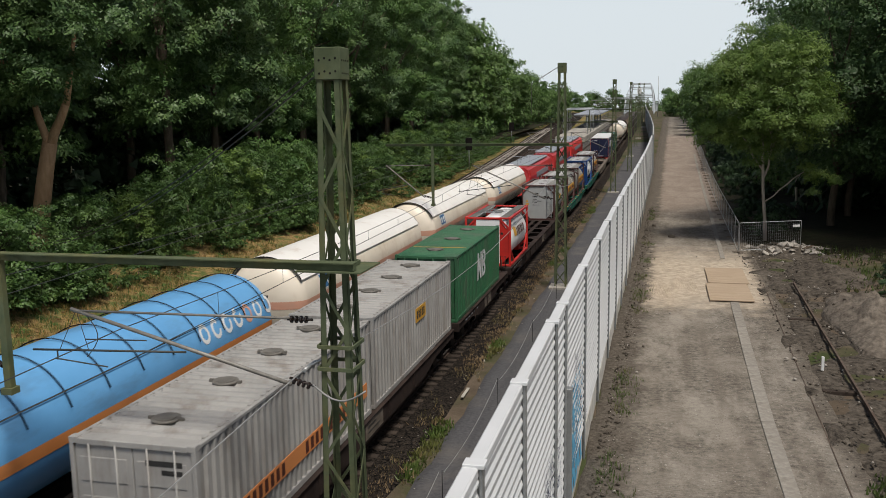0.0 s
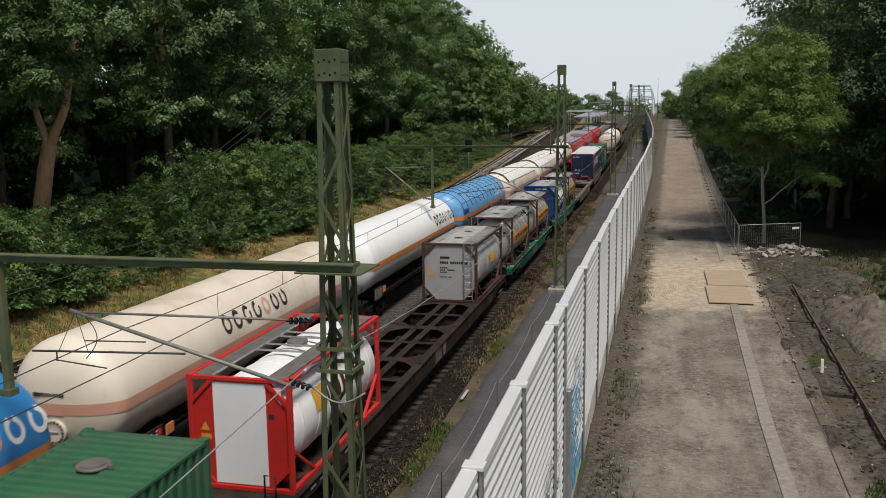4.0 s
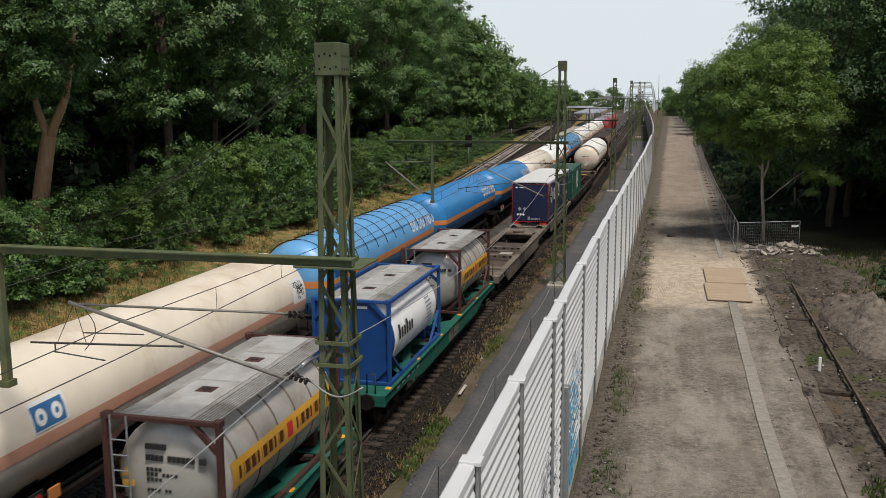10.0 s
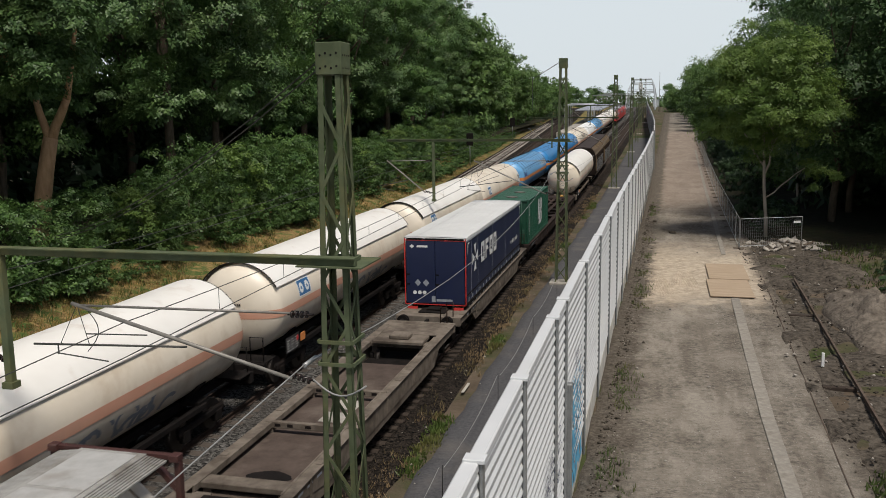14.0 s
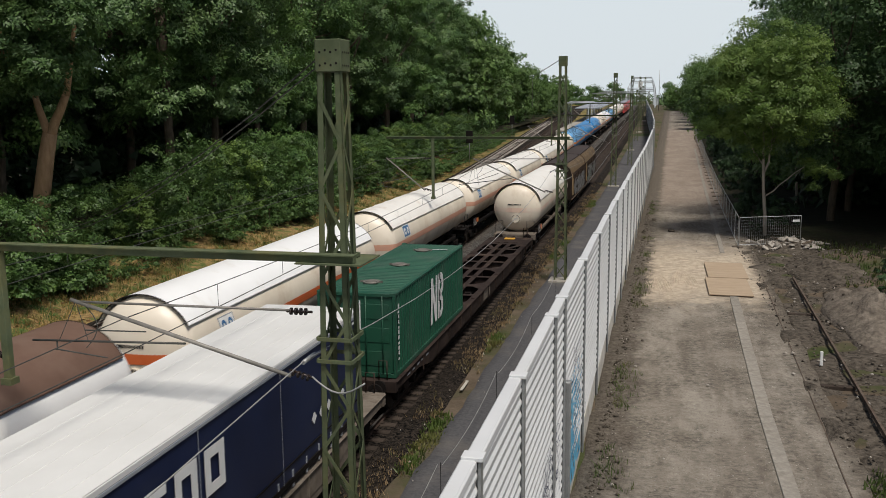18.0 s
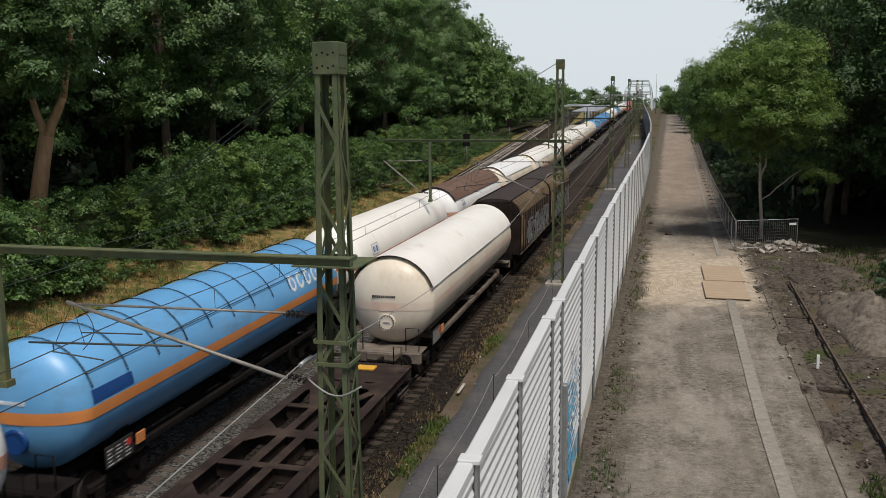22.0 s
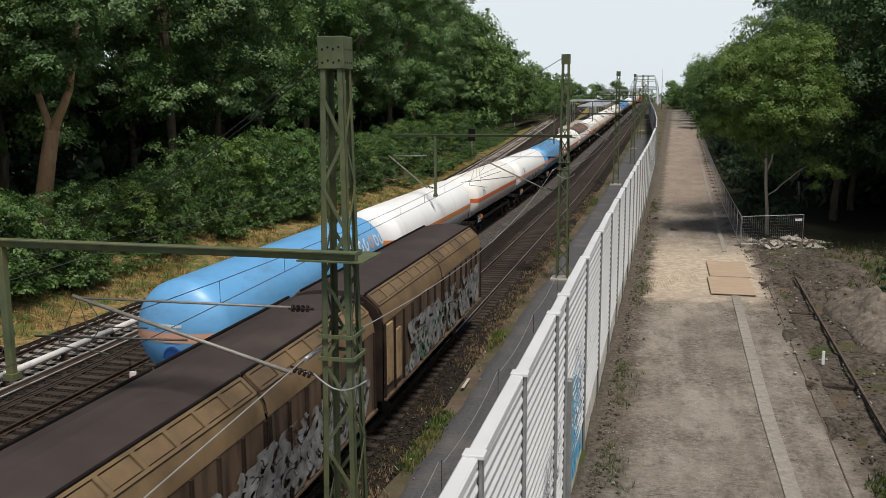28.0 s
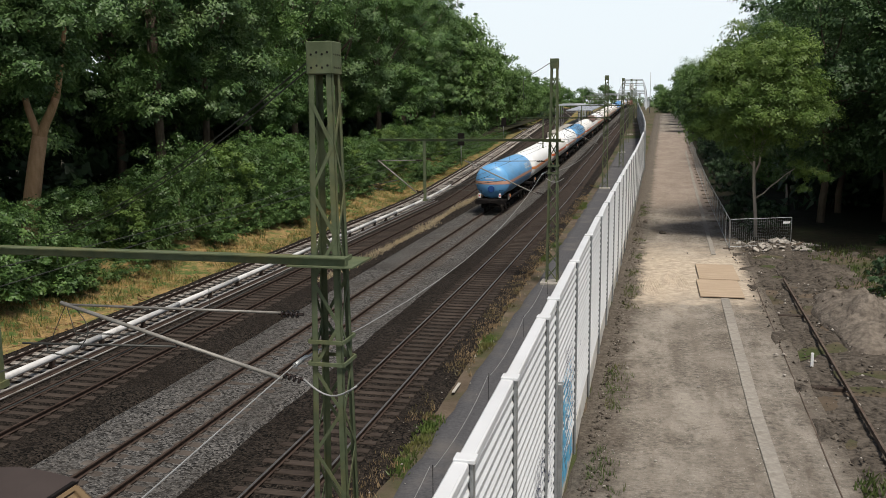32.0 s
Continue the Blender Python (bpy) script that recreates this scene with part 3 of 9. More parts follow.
def lift(x, y):
    """The lie of the land: level by the tracks, a low bank on the left."""
    b = min(max((-25.2 - bend(min(y, 420)) - x) / 7.0, 0.0), 1.0)
    c = min(max((x - 9.0) / 14.0, 0.0), 1.0)
    return -0.34 + 1.5 * b * b * (3 - 2 * b) + 0.5 * c


def ground():
    xs = [-2500, -900, -300, -120, -70] + list(np.arange(-52, -33, 1.5)) + list(np.arange(-32.5, -23.9, 0.6)) + list(np.arange(-23.5, 12, 2.5)) + [12, 15, 19, 24, 32, 50, 90, 250, 900, 2500]
    ys = [-600, -120, -40] + list(np.arange(-10, 120, 1.5)) + list(np.arange(120, 300, 6.0)) + [320, 400, 600, 1000, 2000, 4200]
    v = []
    for y in ys:
        for x in xs:
            bumpy = 0.16 * noise.noise((x * 0.5, y * 0.5, 0)) + 0.07 * noise.noise((x * 1.7, y * 1.7, 3)) if -34 < x + bend(min(y, 420)) < -24.5 else 0
            v.append((x, y, lift(x, y) + bumpy))
    n = len(xs)
    f = [(j * n + i, j * n + i + 1, (j + 1) * n + i + 1, (j + 1) * n + i) for j in range(len(ys) - 1) for i in range(n - 1)]
    s = Shape().add(v, f, True)
    me = s.mesh("ground")
    me.materials.append(M["earth"])
    me.materials.append(M["bank"])
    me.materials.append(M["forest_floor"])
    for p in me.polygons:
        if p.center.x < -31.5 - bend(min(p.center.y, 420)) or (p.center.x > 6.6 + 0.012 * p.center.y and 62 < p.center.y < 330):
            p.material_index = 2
        elif p.center.x < -24.2:
            p.material_index = 1
    return tagged(new("ground", me), "bare earth with dry grass on the bank", "ground", kind="structure")


ground()


def bed(name, label, x0, x1, z, mat, y0=-40.0, y1=FAR, slope=0.35, swing=False):
    s, v, f = Shape(), [], []
    ys = list(np.arange(y0, 110, 1.0)) + list(np.arange(110, y1, 8.0)) + [y1]
    xs = [x0 - slope, x0] + list(np.linspace(x0, x1, 11))[1:-1] + [x1, x1 + slope]
    n = len(xs)
    for y in ys:
        for i, x in enumerate(xs):
            if i < 2 or i > n - 3:
                x += 0.09 * noise.noise((y * 0.5, 3.1, x0)) + 0.09 * noise.noise((y * 2.1, 1.1, x1))
            zz = -0.42 if i in (0, n - 1) else z + 0.045 * noise.noise((x * 1.3, y * 1.3, 9)) + 0.02 * noise.noise((x * 5, y * 5, 2))
            v.append((x - (bend(y) if swing else 0.0), y, zz))
    f = [(j * n + i, j * n + i + 1, (j + 1) * n + i + 1, (j + 1) * n + i) for j in range(len(ys) - 1) for i in range(n - 1)]
    s.add(v, f, True)
    return tagged(part(name, s, mat), label, "ballast", kind="structure")


bed("ballast_1", "rust-brown ballast under the two suburban tracks", -24.3, -16.2, -0.195, M["ballast_brown"], swing=True)
bed("ballast_2", "grey crushed-stone ballast under a freight track", -15.9, -11.3, -0.182, M["ballast_grey"])
bed("ballast_3", "dark rust-stained ballast under a freight track", -11.1, -6.7, -0.20, M["ballast_brown"])

RAIL = [(-0.065, -0.155), (0.065, -0.155), (0.065, -0.142), (0.012, -0.125), (0.012, -0.045), (0.036, -0.035), (0.036, -0.004), (-0.036, -0.004), (-0.036, -0.035), (-0.012, -0.045), (-0.012, -0.125), (-0.065, -0.142)]
SLEEPER = {}


def sleeper_mesh(mat):
    if mat not in SLEEPER:
        s = Shape()
        prof = [(-1.3, -0.17, 0.15), (-0.95, -0.158, 0.15), (-0.45, -0.158, 0.145), (-0.3, -0.185, 0.12), (0.3, -0.185, 0.12), (0.45, -0.158, 0.145), (0.95, -0.158, 0.15), (1.3, -0.17, 0.15)]
        if mat == "sleeper_dark":
            prof = [(x, -0.162, 0.13) for x in (-1.3, -0.6, 0.6, 1.3)]
        v = []
        for x, z, w in prof:
            v += [(x, -w, -0.36), (x, -w, z - 0.02), (x, -w + 0.02, z), (x, w - 0.02, z), (x, w, z - 0.02), (x, w, -0.36)]
        f = [(6 * i + k, 6 * i + 6 + k, 6 * i + 7 + k, 6 * i + 1 + k) for i in range(len(prof) - 1) for k in range(5)]
        f += [(0, 1, 2, 3, 4, 5), tuple(6 * len(prof) - 6 + k for k in reversed(range(6)))]
        s.add(v, f)
        for x in (-0.7535, 0.7535):
            for d in (-0.12, 0.12):
                s.box(x + d - 0.05, x + d + 0.05, -0.07, 0.07, -0.17, -0.128)
        SLEEPER[mat] = s.mesh("sleeper")
        SLEEPER[mat].materials.append(M[mat])
    return SLEEPER[mat]


def swung(outline, y1):
    """A rail section carried along the curve of the suburban tracks."""
    ys = [-40.0, 40.0, 70.0] + list(np.arange(76.0, y1, 6.0)) + [y1]
    n = len(outline)
    v = [(x - bend(y), y, z) for y in ys for x, z in outline]
    return Shape().add(v, [(j * n + i, j * n + (i + 1) % n, (j + 1) * n + (i + 1) % n, (j + 1) * n + i) for j in range(len(ys) - 1) for i in range(n)])


def track(name, label, x, mat, head, pieces, swing=False):
    tr = tagged(new(name), label, "track", "railway tracks", "structure")
    tr.location = (x, 0, 0)
    for dx in (-0.7535, 0.7535):
        lead = [(dx + a, b) for a, b in RAIL]
        top = [(dx - 0.033, -0.004), (dx + 0.033, -0.004), (dx + 0.033, 0.0), (dx - 0.033, 0.0)]
        rail = part("rail", swung(lead, FAR) if swing else Shape().extrude_y(lead, -40, FAR), M["rail_rust"], tr)
        part("rail_head", swung(top, FAR) if swing else Shape().extrude_y(top, -40, FAR), head, rail, "worn rail head")
    me = sleeper_mesh(mat)
    base = np.array([tuple(v.co) for v in me.vertices])
    y, near, rest = -38.0, pieces, []
    while y < 260:
        spot = (rng.uniform(-0.02, 0.02) - (bend(y) if swing else 0.0), y + rng.uniform(-0.02, 0.02), rng.uniform(-0.012, 0.006))
        if 13.0 < y and near > 0:
            near -= 1
            ob = part("sleeper", me, None, tr)
            ob.location = spot
        else:
            rest.append(spot)
        y += 0.6
    s = Shape()
    faces = [tuple(p.vertices) for p in me.polygons]
    for spot in rest:
        s.add(base + np.array(spot), faces)
    tagged(part("sleepers", s, M[mat], tr), kind="stuff")
    return tr


track("track_1", "suburban track with pale weathered concrete sleepers", X_T1, "sleeper_white", M["rail_rust"], 75, True)
track("track_2", "suburban track with dark sleepers and rusty rails", X_T2, "sleeper_dark", M["rail_rust"], 75, True)
track("track_3", "freight track with brown concrete sleepers in grey ballast", X_L, "sleeper_pale", M["rail_rust"], 75)
track("track_4", "freight track with dark wooden sleepers and shiny rails", X_R, "sleeper_dark", M["rail_bright"], 75)


def third_rail():
    t = tagged(new("conductor_rail"), "white covered conductor rail on short brackets", "third rail", kind="structure")
    out = [(0.115 * math.cos(2 * math.pi * (i + 0.5) / 14), 0.215 + 0.125 * math.sin(2 * math.pi * (i + 0.5) / 14)) for i in range(14)]
    y = -30.0
    while y < 95:
        w = 6.0
        s = Shape().extrude_y([(-21.28 + a, b) for a, b in out], y + 0.012, y + w - 0.012, True)
        s.v = [(q[0] - bend(q[1]), q[1], q[2]) for q in s.v]
        part("cover", s, M["third_rail"], t)
        y += w
    for i in range(34):
        yy = -27 + 3.0 * i
        part("bracket", Shape().box(-21.36, -21.2, yy, yy + 0.12, -0.3, 0.11).box(-21.45, -21.0, yy + 0.02, yy + 0.1, -0.15, -0.08), M["rail_rust"], t)
    for x, z, r in ((-20.80, -0.02, 0.035), (-20.48, -0.10, 0.03)):
        part("pipe", Shape().tube((x, -30, z), (x, 84, z), r, 8), M["pipe_grey"], t, "pale pipe on the ballast")
    part("trough", Shape().box(-20.95, -20.6, -30, 84, -0.32, -0.12, 0.02), M["rail_rust"], t, "dark cable trough")
    return t


third_rail()


def gravel_path():
    s = Shape()
    v, f = [], []
    ys = np.arange(-30, 130, 2.0)
    for y in ys:
        c = -15.95 + 0.1 * math.sin(y * 0.06)
        v += [(c - 0.13, y, -0.24), (c, y, -0.2), (c + 0.13, y, -0.24)]
    f = [(3 * i + k, 3 * i + k + 1, 3 * i + k + 4, 3 * i + k + 3) for i in range(len(ys) - 1) for k in (0, 1)]
    return tagged(part("cable_trough", s.add(v, f), M["ballast_grey"]), "sunken concrete cable trough in the ballast", "cable trough", kind="structure")


gravel_path()


def strip(name, label, category, left, right, z, mat, y0, y1, step=1.0, rough=0.03, kind="structure"):
    """A sheet on the ground between two lines x(y), with a soft uneven surface and edge."""
    ys = list(np.arange(y0, min(y1, 130), step)) + (list(np.arange(130, y1, 8.0)) if y1 > 130 else []) + [y1]
    n, v = 13, []
    for y in ys:
        a, b = left(y), right(y)
        a += 0.22 * noise.noise((y * 0.7, 1.3, a))
        b += 0.22 * noise.noise((y * 0.7, 5.3, b))
        for i in range(n):
            x = a if i == 0 else b if i == n - 1 else a + 0.08 + (b - a - 0.16) * (i - 1) / (n - 3)
            edge = 0.0 if 0 < i < n - 1 else -0.16
            v.append((x, y, z + edge + rough * noise.noise((x * 0.9, y * 0.6, 4))))
    f = [(j * n + i, j * n + i + 1, (j + 1) * n + i + 1, (j + 1) * n + i) for j in range(len(ys) - 1) for i in range(n - 1)]
    return tagged(part(name, Shape().add(v, f, True), mat), label, category, kind=kind)


strip("path", "narrow dark asphalt service path beside the wall", "path", lambda y: -6.05 + 0.002 * y, lambda y: -2.3, -0.235, M["asphalt"], -30, 190, rough=0.01)


def road_right(y):
    return 5.0 + 0.012 * max(y - 20, 0)


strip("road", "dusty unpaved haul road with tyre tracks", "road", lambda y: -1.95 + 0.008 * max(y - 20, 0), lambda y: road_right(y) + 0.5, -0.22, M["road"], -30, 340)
strip("dug_ground", "churned dark soil beside the road", "soil", lambda y: road_right(y) - 0.3, lambda y: 13.5, -0.285, M["soil"], 8, 61, step=0.35, rough=0.34)

def ruts():
    """Wheel ridges pressed into the sand."""
    for k in range(24):
        g6 = k // 6
        x0, y0 = (-0.75, 0.15, 0.7, 1.5)[g6] + 0.13 * (k % 6), (44.5, 43.6, 46.5, 45.0)[g6] + rng.uniform(-0.3, 0.3)
        ln, bend = rng.uniform(4, 7), (0.012, -0.02, 0.022, -0.015)[g6]
        v, f = [], []
        for i in range(15):
            y = y0 + ln * i / 14
            x = x0 + bend * (y - y0) ** 2 + 0.02 * math.sin(y * 2 + g6)
            h = 0.05 * math.sin(math.pi * i / 14)
            v += [(x - 0.055, y, -0.235), (x, y, -0.205 + h), (x + 0.055, y, -0.235)]
        f = [(3 * i + a, 3 * i + a + 1, 3 * i + a + 4, 3 * i + a + 3) for i in range(14) for a in (0, 1)]
        yield Shape().add(v, f, True)


tracks_in_sand = tagged(new("wheel_ruts"), "wheel ruts pressed into pale sand", "ruts", kind="structure")
for s in ruts():
    part("rut", s, M["road"], tracks_in_sand)


def kerb_strip():
    t = tagged(new("concrete_strip"), "worn concrete kerb strip set in the road", "kerb", kind="structure")
    y = 12.0
    while y < 150:
        if y < 43.2 or y > 54.5:
            ln = 2.97 if y < 110 else 9.0
            x = 3.33 + 0.0205 * max(min(y, 82) - 28, 0) + 0.014 * max(y - 82, 0)
            ob = part("slab", Shape().box(-0.2 if y < 54 else -0.14, 0.2 if y < 54 else 0.14, 0.0, ln, -0.05, 0.0, 0.012), M["kerb"], t)
            ob.location = (x + rng.uniform(-0.01, 0.01), y, -0.178 + rng.uniform(-0.005, 0.005))
            ob.rotation_euler = (0, rng.uniform(-0.006, 0.006), (0 if y < 26 else -0.0205) + rng.uniform(-0.003, 0.003))
        y += 3.0 if y < 110 else 9.0
    return t


kerb_strip()
for i, (y0, y1) in enumerate(((44.0, 48.3), (48.5, 53.0))):
    board = thing("ground_plate", "pale wooden sheet laid flat on the sand", "board", "road plates", at=(3.55 + 0.15 * i, y0, -0.15))
    part("sheet", Shape().box(-1.05, 1.05, 0, y1 - y0, 0.0, 0.045, 0.01), M["wood"], board)


def old_track():
    t = tagged(new("old_track"), "disused rusty track half buried in soil", "track", kind="structure")
    part("rail", Shape().beam((4.45, 12, -0.252), (5.5, 49.0, -0.245), 0.03, 0.10), M["old_rail"], t, "rail sunk almost out of sight")
    part("rail", Shape().beam((6.02, 12, -0.12), (7.02, 49.0, -0.10), 0.075, 0.14), M["old_rail"], t)
    for y in (30.5, 41.0):
        x = 5.15 + 0.027 * (y - 12)
        part("sleeper", Shape().box(x - 0.2, x + 1.0, y, y + 0.22, -0.42, -0.2, 0.02), M["sleeper_dark"], t)
    return t


old_track()
# floor sheets whose dark colour carries the shade under the woods
strip("forest_floor", "leaf litter under the trees, canopy shade put into its colour", "ground", lambda y: 13.0 - 7.2 * min(1, max(0, (y - 58) / 6)) + 0.0115 * max(y - 60, 0), lambda y: 60.0, -0.20, M["forest_floor"], 8, 250, step=1.5, rough=0.2)
strip("forest_floor_2", "leaf litter behind the bushes, canopy shade put into its colour", "ground", lambda y: -75.0, lambda y: -32.0, 1.45, M["forest_floor"], 8, 250, step=1.5, rough=0.2)


# ---- the noise barrier ----
def barrier():
    w = tagged(new("noise_wall"), "tall noise barrier of white ribbed panels between grey posts", "noise barrier", kind="structure")
    posts = [6.2, 9.75, 13.0, 17.0, 18.7] + [23.4 + 4.9 * i for i in range(20)]
    top = 5.08

    def wx(y):
        return -2.12 + 0.0088 * y - (0.0 if y < 118 else 0.0)

    prof = []
    for k in range(2):
        z = k * 0.2045
        prof += [(0.0, z + 0.002), (0.0, z + 0.08), (0.026, z + 0.105), (0.03, z + 0.15), (0.0, z + 0.2)]
    n = len(prof)
    meshes = {}
    for a, b in zip(posts, posts[1:]):
        ln = round(b - a - 0.06, 3)
        if ln not in meshes:
            v = [(x, yy, z) for yy in (0.0, ln) for x, z in prof] + [(-0.11, yy, z) for yy in (0.0, ln) for z in (0.0, 0.409)]
            f = [(i, n + i, n + i + 1, i + 1) for i in range(n - 1)]
            m = 2 * n
            f += [(m, m + 1, m + 3, m + 2), (m + 1, n - 1, 2 * n - 1, m + 3)]
            meshes[ln] = Shape().add(v, f).mesh("panel")
            meshes[ln].materials.append(M["panel"])
        for k in range(11):
            ob = part("panel", meshes[ln], None, w)
            ob.location = (wx(a), a + 0.03, 0.44 + 0.409 * k)
            ob.rotation_euler = (0, 0, -0.0088)
        part("plinth", Shape().box(wx(a) - 0.12, wx(a) + 0.035, a + 0.03, b - 0.03, -0.5, 0.44, 0.015), M["plinth"], w)
        part("coping", Shape().box(wx(a) - 0.15, wx(a) + 0.055, a + 0.05, b - 0.05, top - 0.14, top, 0.02), M["panel"], w, "smooth white top rail")
    for y in posts:
        x = wx(y)
        post = part("post", Shape().box(x + 0.034, x + 0.07, y - 0.075, y + 0.075, -0.5, top - 0.02).box(x - 0.10, x + 0.03, y - 0.012, y + 0.012, -0.5, top - 0.02).box(x - 0.15, x - 0.11, y - 0.075, y + 0.075, -0.5, top - 0.02), M["post"], w)
        part("cap", Shape().box(x - 0.17, x + 0.10, y - 0.11, y + 0.11, top - 0.02, top + 0.035, 0.008), M["panel"], post, "flat white cap")
    x = wx(18.9)
    part("door_post", Shape().box(x + 0.03, x + 0.16, 18.88, 19.1, -0.5, 3.1, 0.015), M["post"], w, "thick grey gate post")
    part("spray_patch", graffiti(x + 0.034, 19.2, 23.2, -0.1, 2.7, 5, 85), M["paint_cyan"], w, "cyan spray paint")
    part("spray_lines", graffiti(x + 0.056, 19.4, 23.2, 0.5, 3.4, 8, 40, thin=True), M["paint_navy"], w, "dark spray lines")
    part("spray_lines", graffiti(x + 0.08, 23.8, 34.0, 0.4, 2.6, 9, 22, thin=True), M["paint_navy"], w, "faint dark spray lines")
    part("spray_lines", graffiti(wx(16) + 0.045, 15.2, 18.3, 0.9, 2.6, 11, 40, thin=True), M["paint_navy"], w, "dark spray lines")
    return w


def graffiti(x, y0, y1, z0, z1, seed, count, thin=False):
    """Loose curls and blots of paint, facing +x."""
    r = np.random.default_rng(seed)
    s = Shape()
    for _ in range(count):
        cy, cz = r.uniform(y0, y1), r.uniform(z0, z1)
        rad = r.uniform(0.15, 0.5)
        w = r.uniform(0.02, 0.045) if thin else r.uniform(0.12, 0.3)
        a0, sweep = r.uniform(0, 6.3), r.uniform(1.5, 5.0)
        v = []
        for i in range(13):
            a = a0 + sweep * i / 12
            q = 1.0 + 0.3 * math.sin(3 * a)
            for e in (-0.5, 0.5):
                v.append((x, min(max(cy + (rad * q + e * w) * math.cos(a), y0), y1), min(max(cz + (rad * q + e * w) * 0.8 * math.sin(a), z0), z1)))
        s.add(v, [(2 * i, 2 * i + 1, 2 * i + 3, 2 * i + 2) for i in range(12)])
        x += 0.0002
    return s


barrier()


def far_barrier():
    w = tagged(new("noise_wall_far"), "far run of the grey noise barrier", "noise barrier", kind="structure")
    pts = [(-1.05, 121.4), (-1.3, 150), (-2.2, 190), (-3.6, 240), (-5.2, 300)]
    for (xa, ya), (xb, yb) in zip(pts, pts[1:]):
        n = int((yb - ya) / 5)
        for i in range(n):
            p = Vector((xa + (xb - xa) * i / n, ya + (yb - ya) * i / n, 0))
            q = Vector((xa + (xb - xa) * (i + 1) / n, ya + (yb - ya) * (i + 1) / n, 0))
            part("panel", Shape().beam(p + Vector((0, 0.05, 2.35)), q + Vector((0, -0.05, 2.35)), 0.12, 5.2), M["panel"], w)
            part("post", Shape().box(p.x - 0.1, p.x + 0.14, p.y - 0.08, p.y + 0.08, -0.4, 5.0), M["post"], w)
    return w


far_barrier()


# ---- catenary masts ----
def mast(x, y, top, beam_z, hang_x, arms=True, foot=True, drop=2.06, rise=1.12, reach=(4.55, 4.55)):
    t = thing("catenary_mast", "green lattice steel mast carrying overhead-line arms", "mast", "catenary masts", at=(x, y, 0))
    b0, b1 = 0.33, 0.185

    def half(z):
        return b0 + (b1 - b0) * (z + 0.3) / (top + 0.3)

    for sx in (-1, 1):
        for sy in (-1, 1):
            s = Shape()
            w = 0.095
            for ax in (0, 1):
                v = []
                for z in (-0.3, top - 0.45):
                    h = half(z)
                    c = Vector((sx * h, sy * h, z))
                    d = Vector((-sx * w, 0, 0)) if ax == 0 else Vector((0, -sy * w, 0))
                    e = Vector((0, -sy * 0.012, 0)) if ax == 0 else Vector((-sx * 0.012, 0, 0))
                    v += [c, c + d, c + d + e, c + e]
                q = [(0, 1, 5, 4), (1, 2, 6, 5), (2, 3, 7, 6), (3, 0, 4, 7)]
                flip = (sx * sy > 0) == (ax == 0)
                s.add(v, [f[::-1] for f in q] if flip else q)
            part("leg", s, M["mast"], t)
    step, z, k = 0.72, 0.0, 0
    while z < top - 0.95:
        for face in range(4):
            a, b = half(z), half(z + step)
            lo, hi = (-a, b) if (k + face) % 2 else (a, -b)
            if face == 0:
                p, q, up = (lo * 0.86, -a, z), (hi * 0.86, -b, z + step), (0, 1, 0)
            elif face == 1:
                p, q, up = (lo * 0.86, a, z), (hi * 0.86, b, z + step), (0, 1, 0)
            elif face == 2:
                p, q, up = (-a, lo * 0.86, z), (-b, hi * 0.86, z + step), (1, 0, 0)
            else:
                p, q, up = (a, lo * 0.86, z), (b, hi * 0.86, z + step), (1, 0, 0)
            part("lacing", Shape().beam(p, q, 0.055, 0.012, up), M["mast"], t)
        z, k = z + step, k + 1
    cap = part("cap", Shape().box(-b1 - 0.03, b1 + 0.03, -b1 - 0.03, b1 + 0.03, top - 0.5, top, 0.012), M["mast"], t, "boxed steel head plate")
    dots = Shape()
    for i in range(4):
        for zz in (top - 0.2, top - 0.4):
            dots.tube((-0.13 + 0.09 * i, -b1 - 0.034, zz + 0.03 * (i % 2)), (-0.13 + 0.09 * i, -b1 - 0.028, zz + 0.03 * (i % 2)), 0.018, 8)
            dots.tube((b1 + 0.034, -0.13 + 0.09 * i, zz), (b1 + 0.028, -0.13 + 0.09 * i, zz), 0.016, 8)
    tagged(part("bolt_pattern", dots, M["frame_black"], cap), kind="stuff")
    if foot:
        part("footing", Shape().box(-0.6, 0.6, -0.6, 0.6, -0.7, -0.12, 0.03), M["concrete"], t)
    for zz in (beam_z - 1.35, beam_z - 1.72, beam_z - 0.02):
        h = half(zz) + 0.03
        s = Shape().box(-h, h, -h - 0.03, -h, zz - 0.03, zz + 0.03).box(-h, h, h, h + 0.03, zz - 0.03, zz + 0.03).box(h, h + 0.03, -h, h, zz - 0.03, zz + 0.03).box(-h - 0.03, -h, -h, h, zz - 0.03, zz + 0.03)
        part("clamp", s, M["mast"], t)
    if arms:
        part("crossbeam", Shape().box(hang_x - x - 2.6, 0.42, -0.42, -0.30, beam_z - 0.065, beam_z + 0.065, 0.01).box(hang_x - x - 2.6, 0.42, -0.47, -0.25, beam_z + 0.05, beam_z + 0.07), M["mast"], t, "long green crossbeam over the tracks")
        part("bearing_plate", Shape().box(-0.55, 0.55, -0.5, 0.5, beam_z - 0.09, beam_z - 0.065), M["mast"], t)
        part("hanger", Shape().box(hang_x - x - 0.07, hang_x - x + 0.07, -0.43, -0.29, beam_z - drop - 0.39, beam_z - 0.06, 0.01).box(hang_x - x - 0.11, hang_x - x + 0.11, -0.47, -0.25, beam_z - drop - 0.44, beam_z - drop - 0.32), M["mast"], t, "green hanging post")
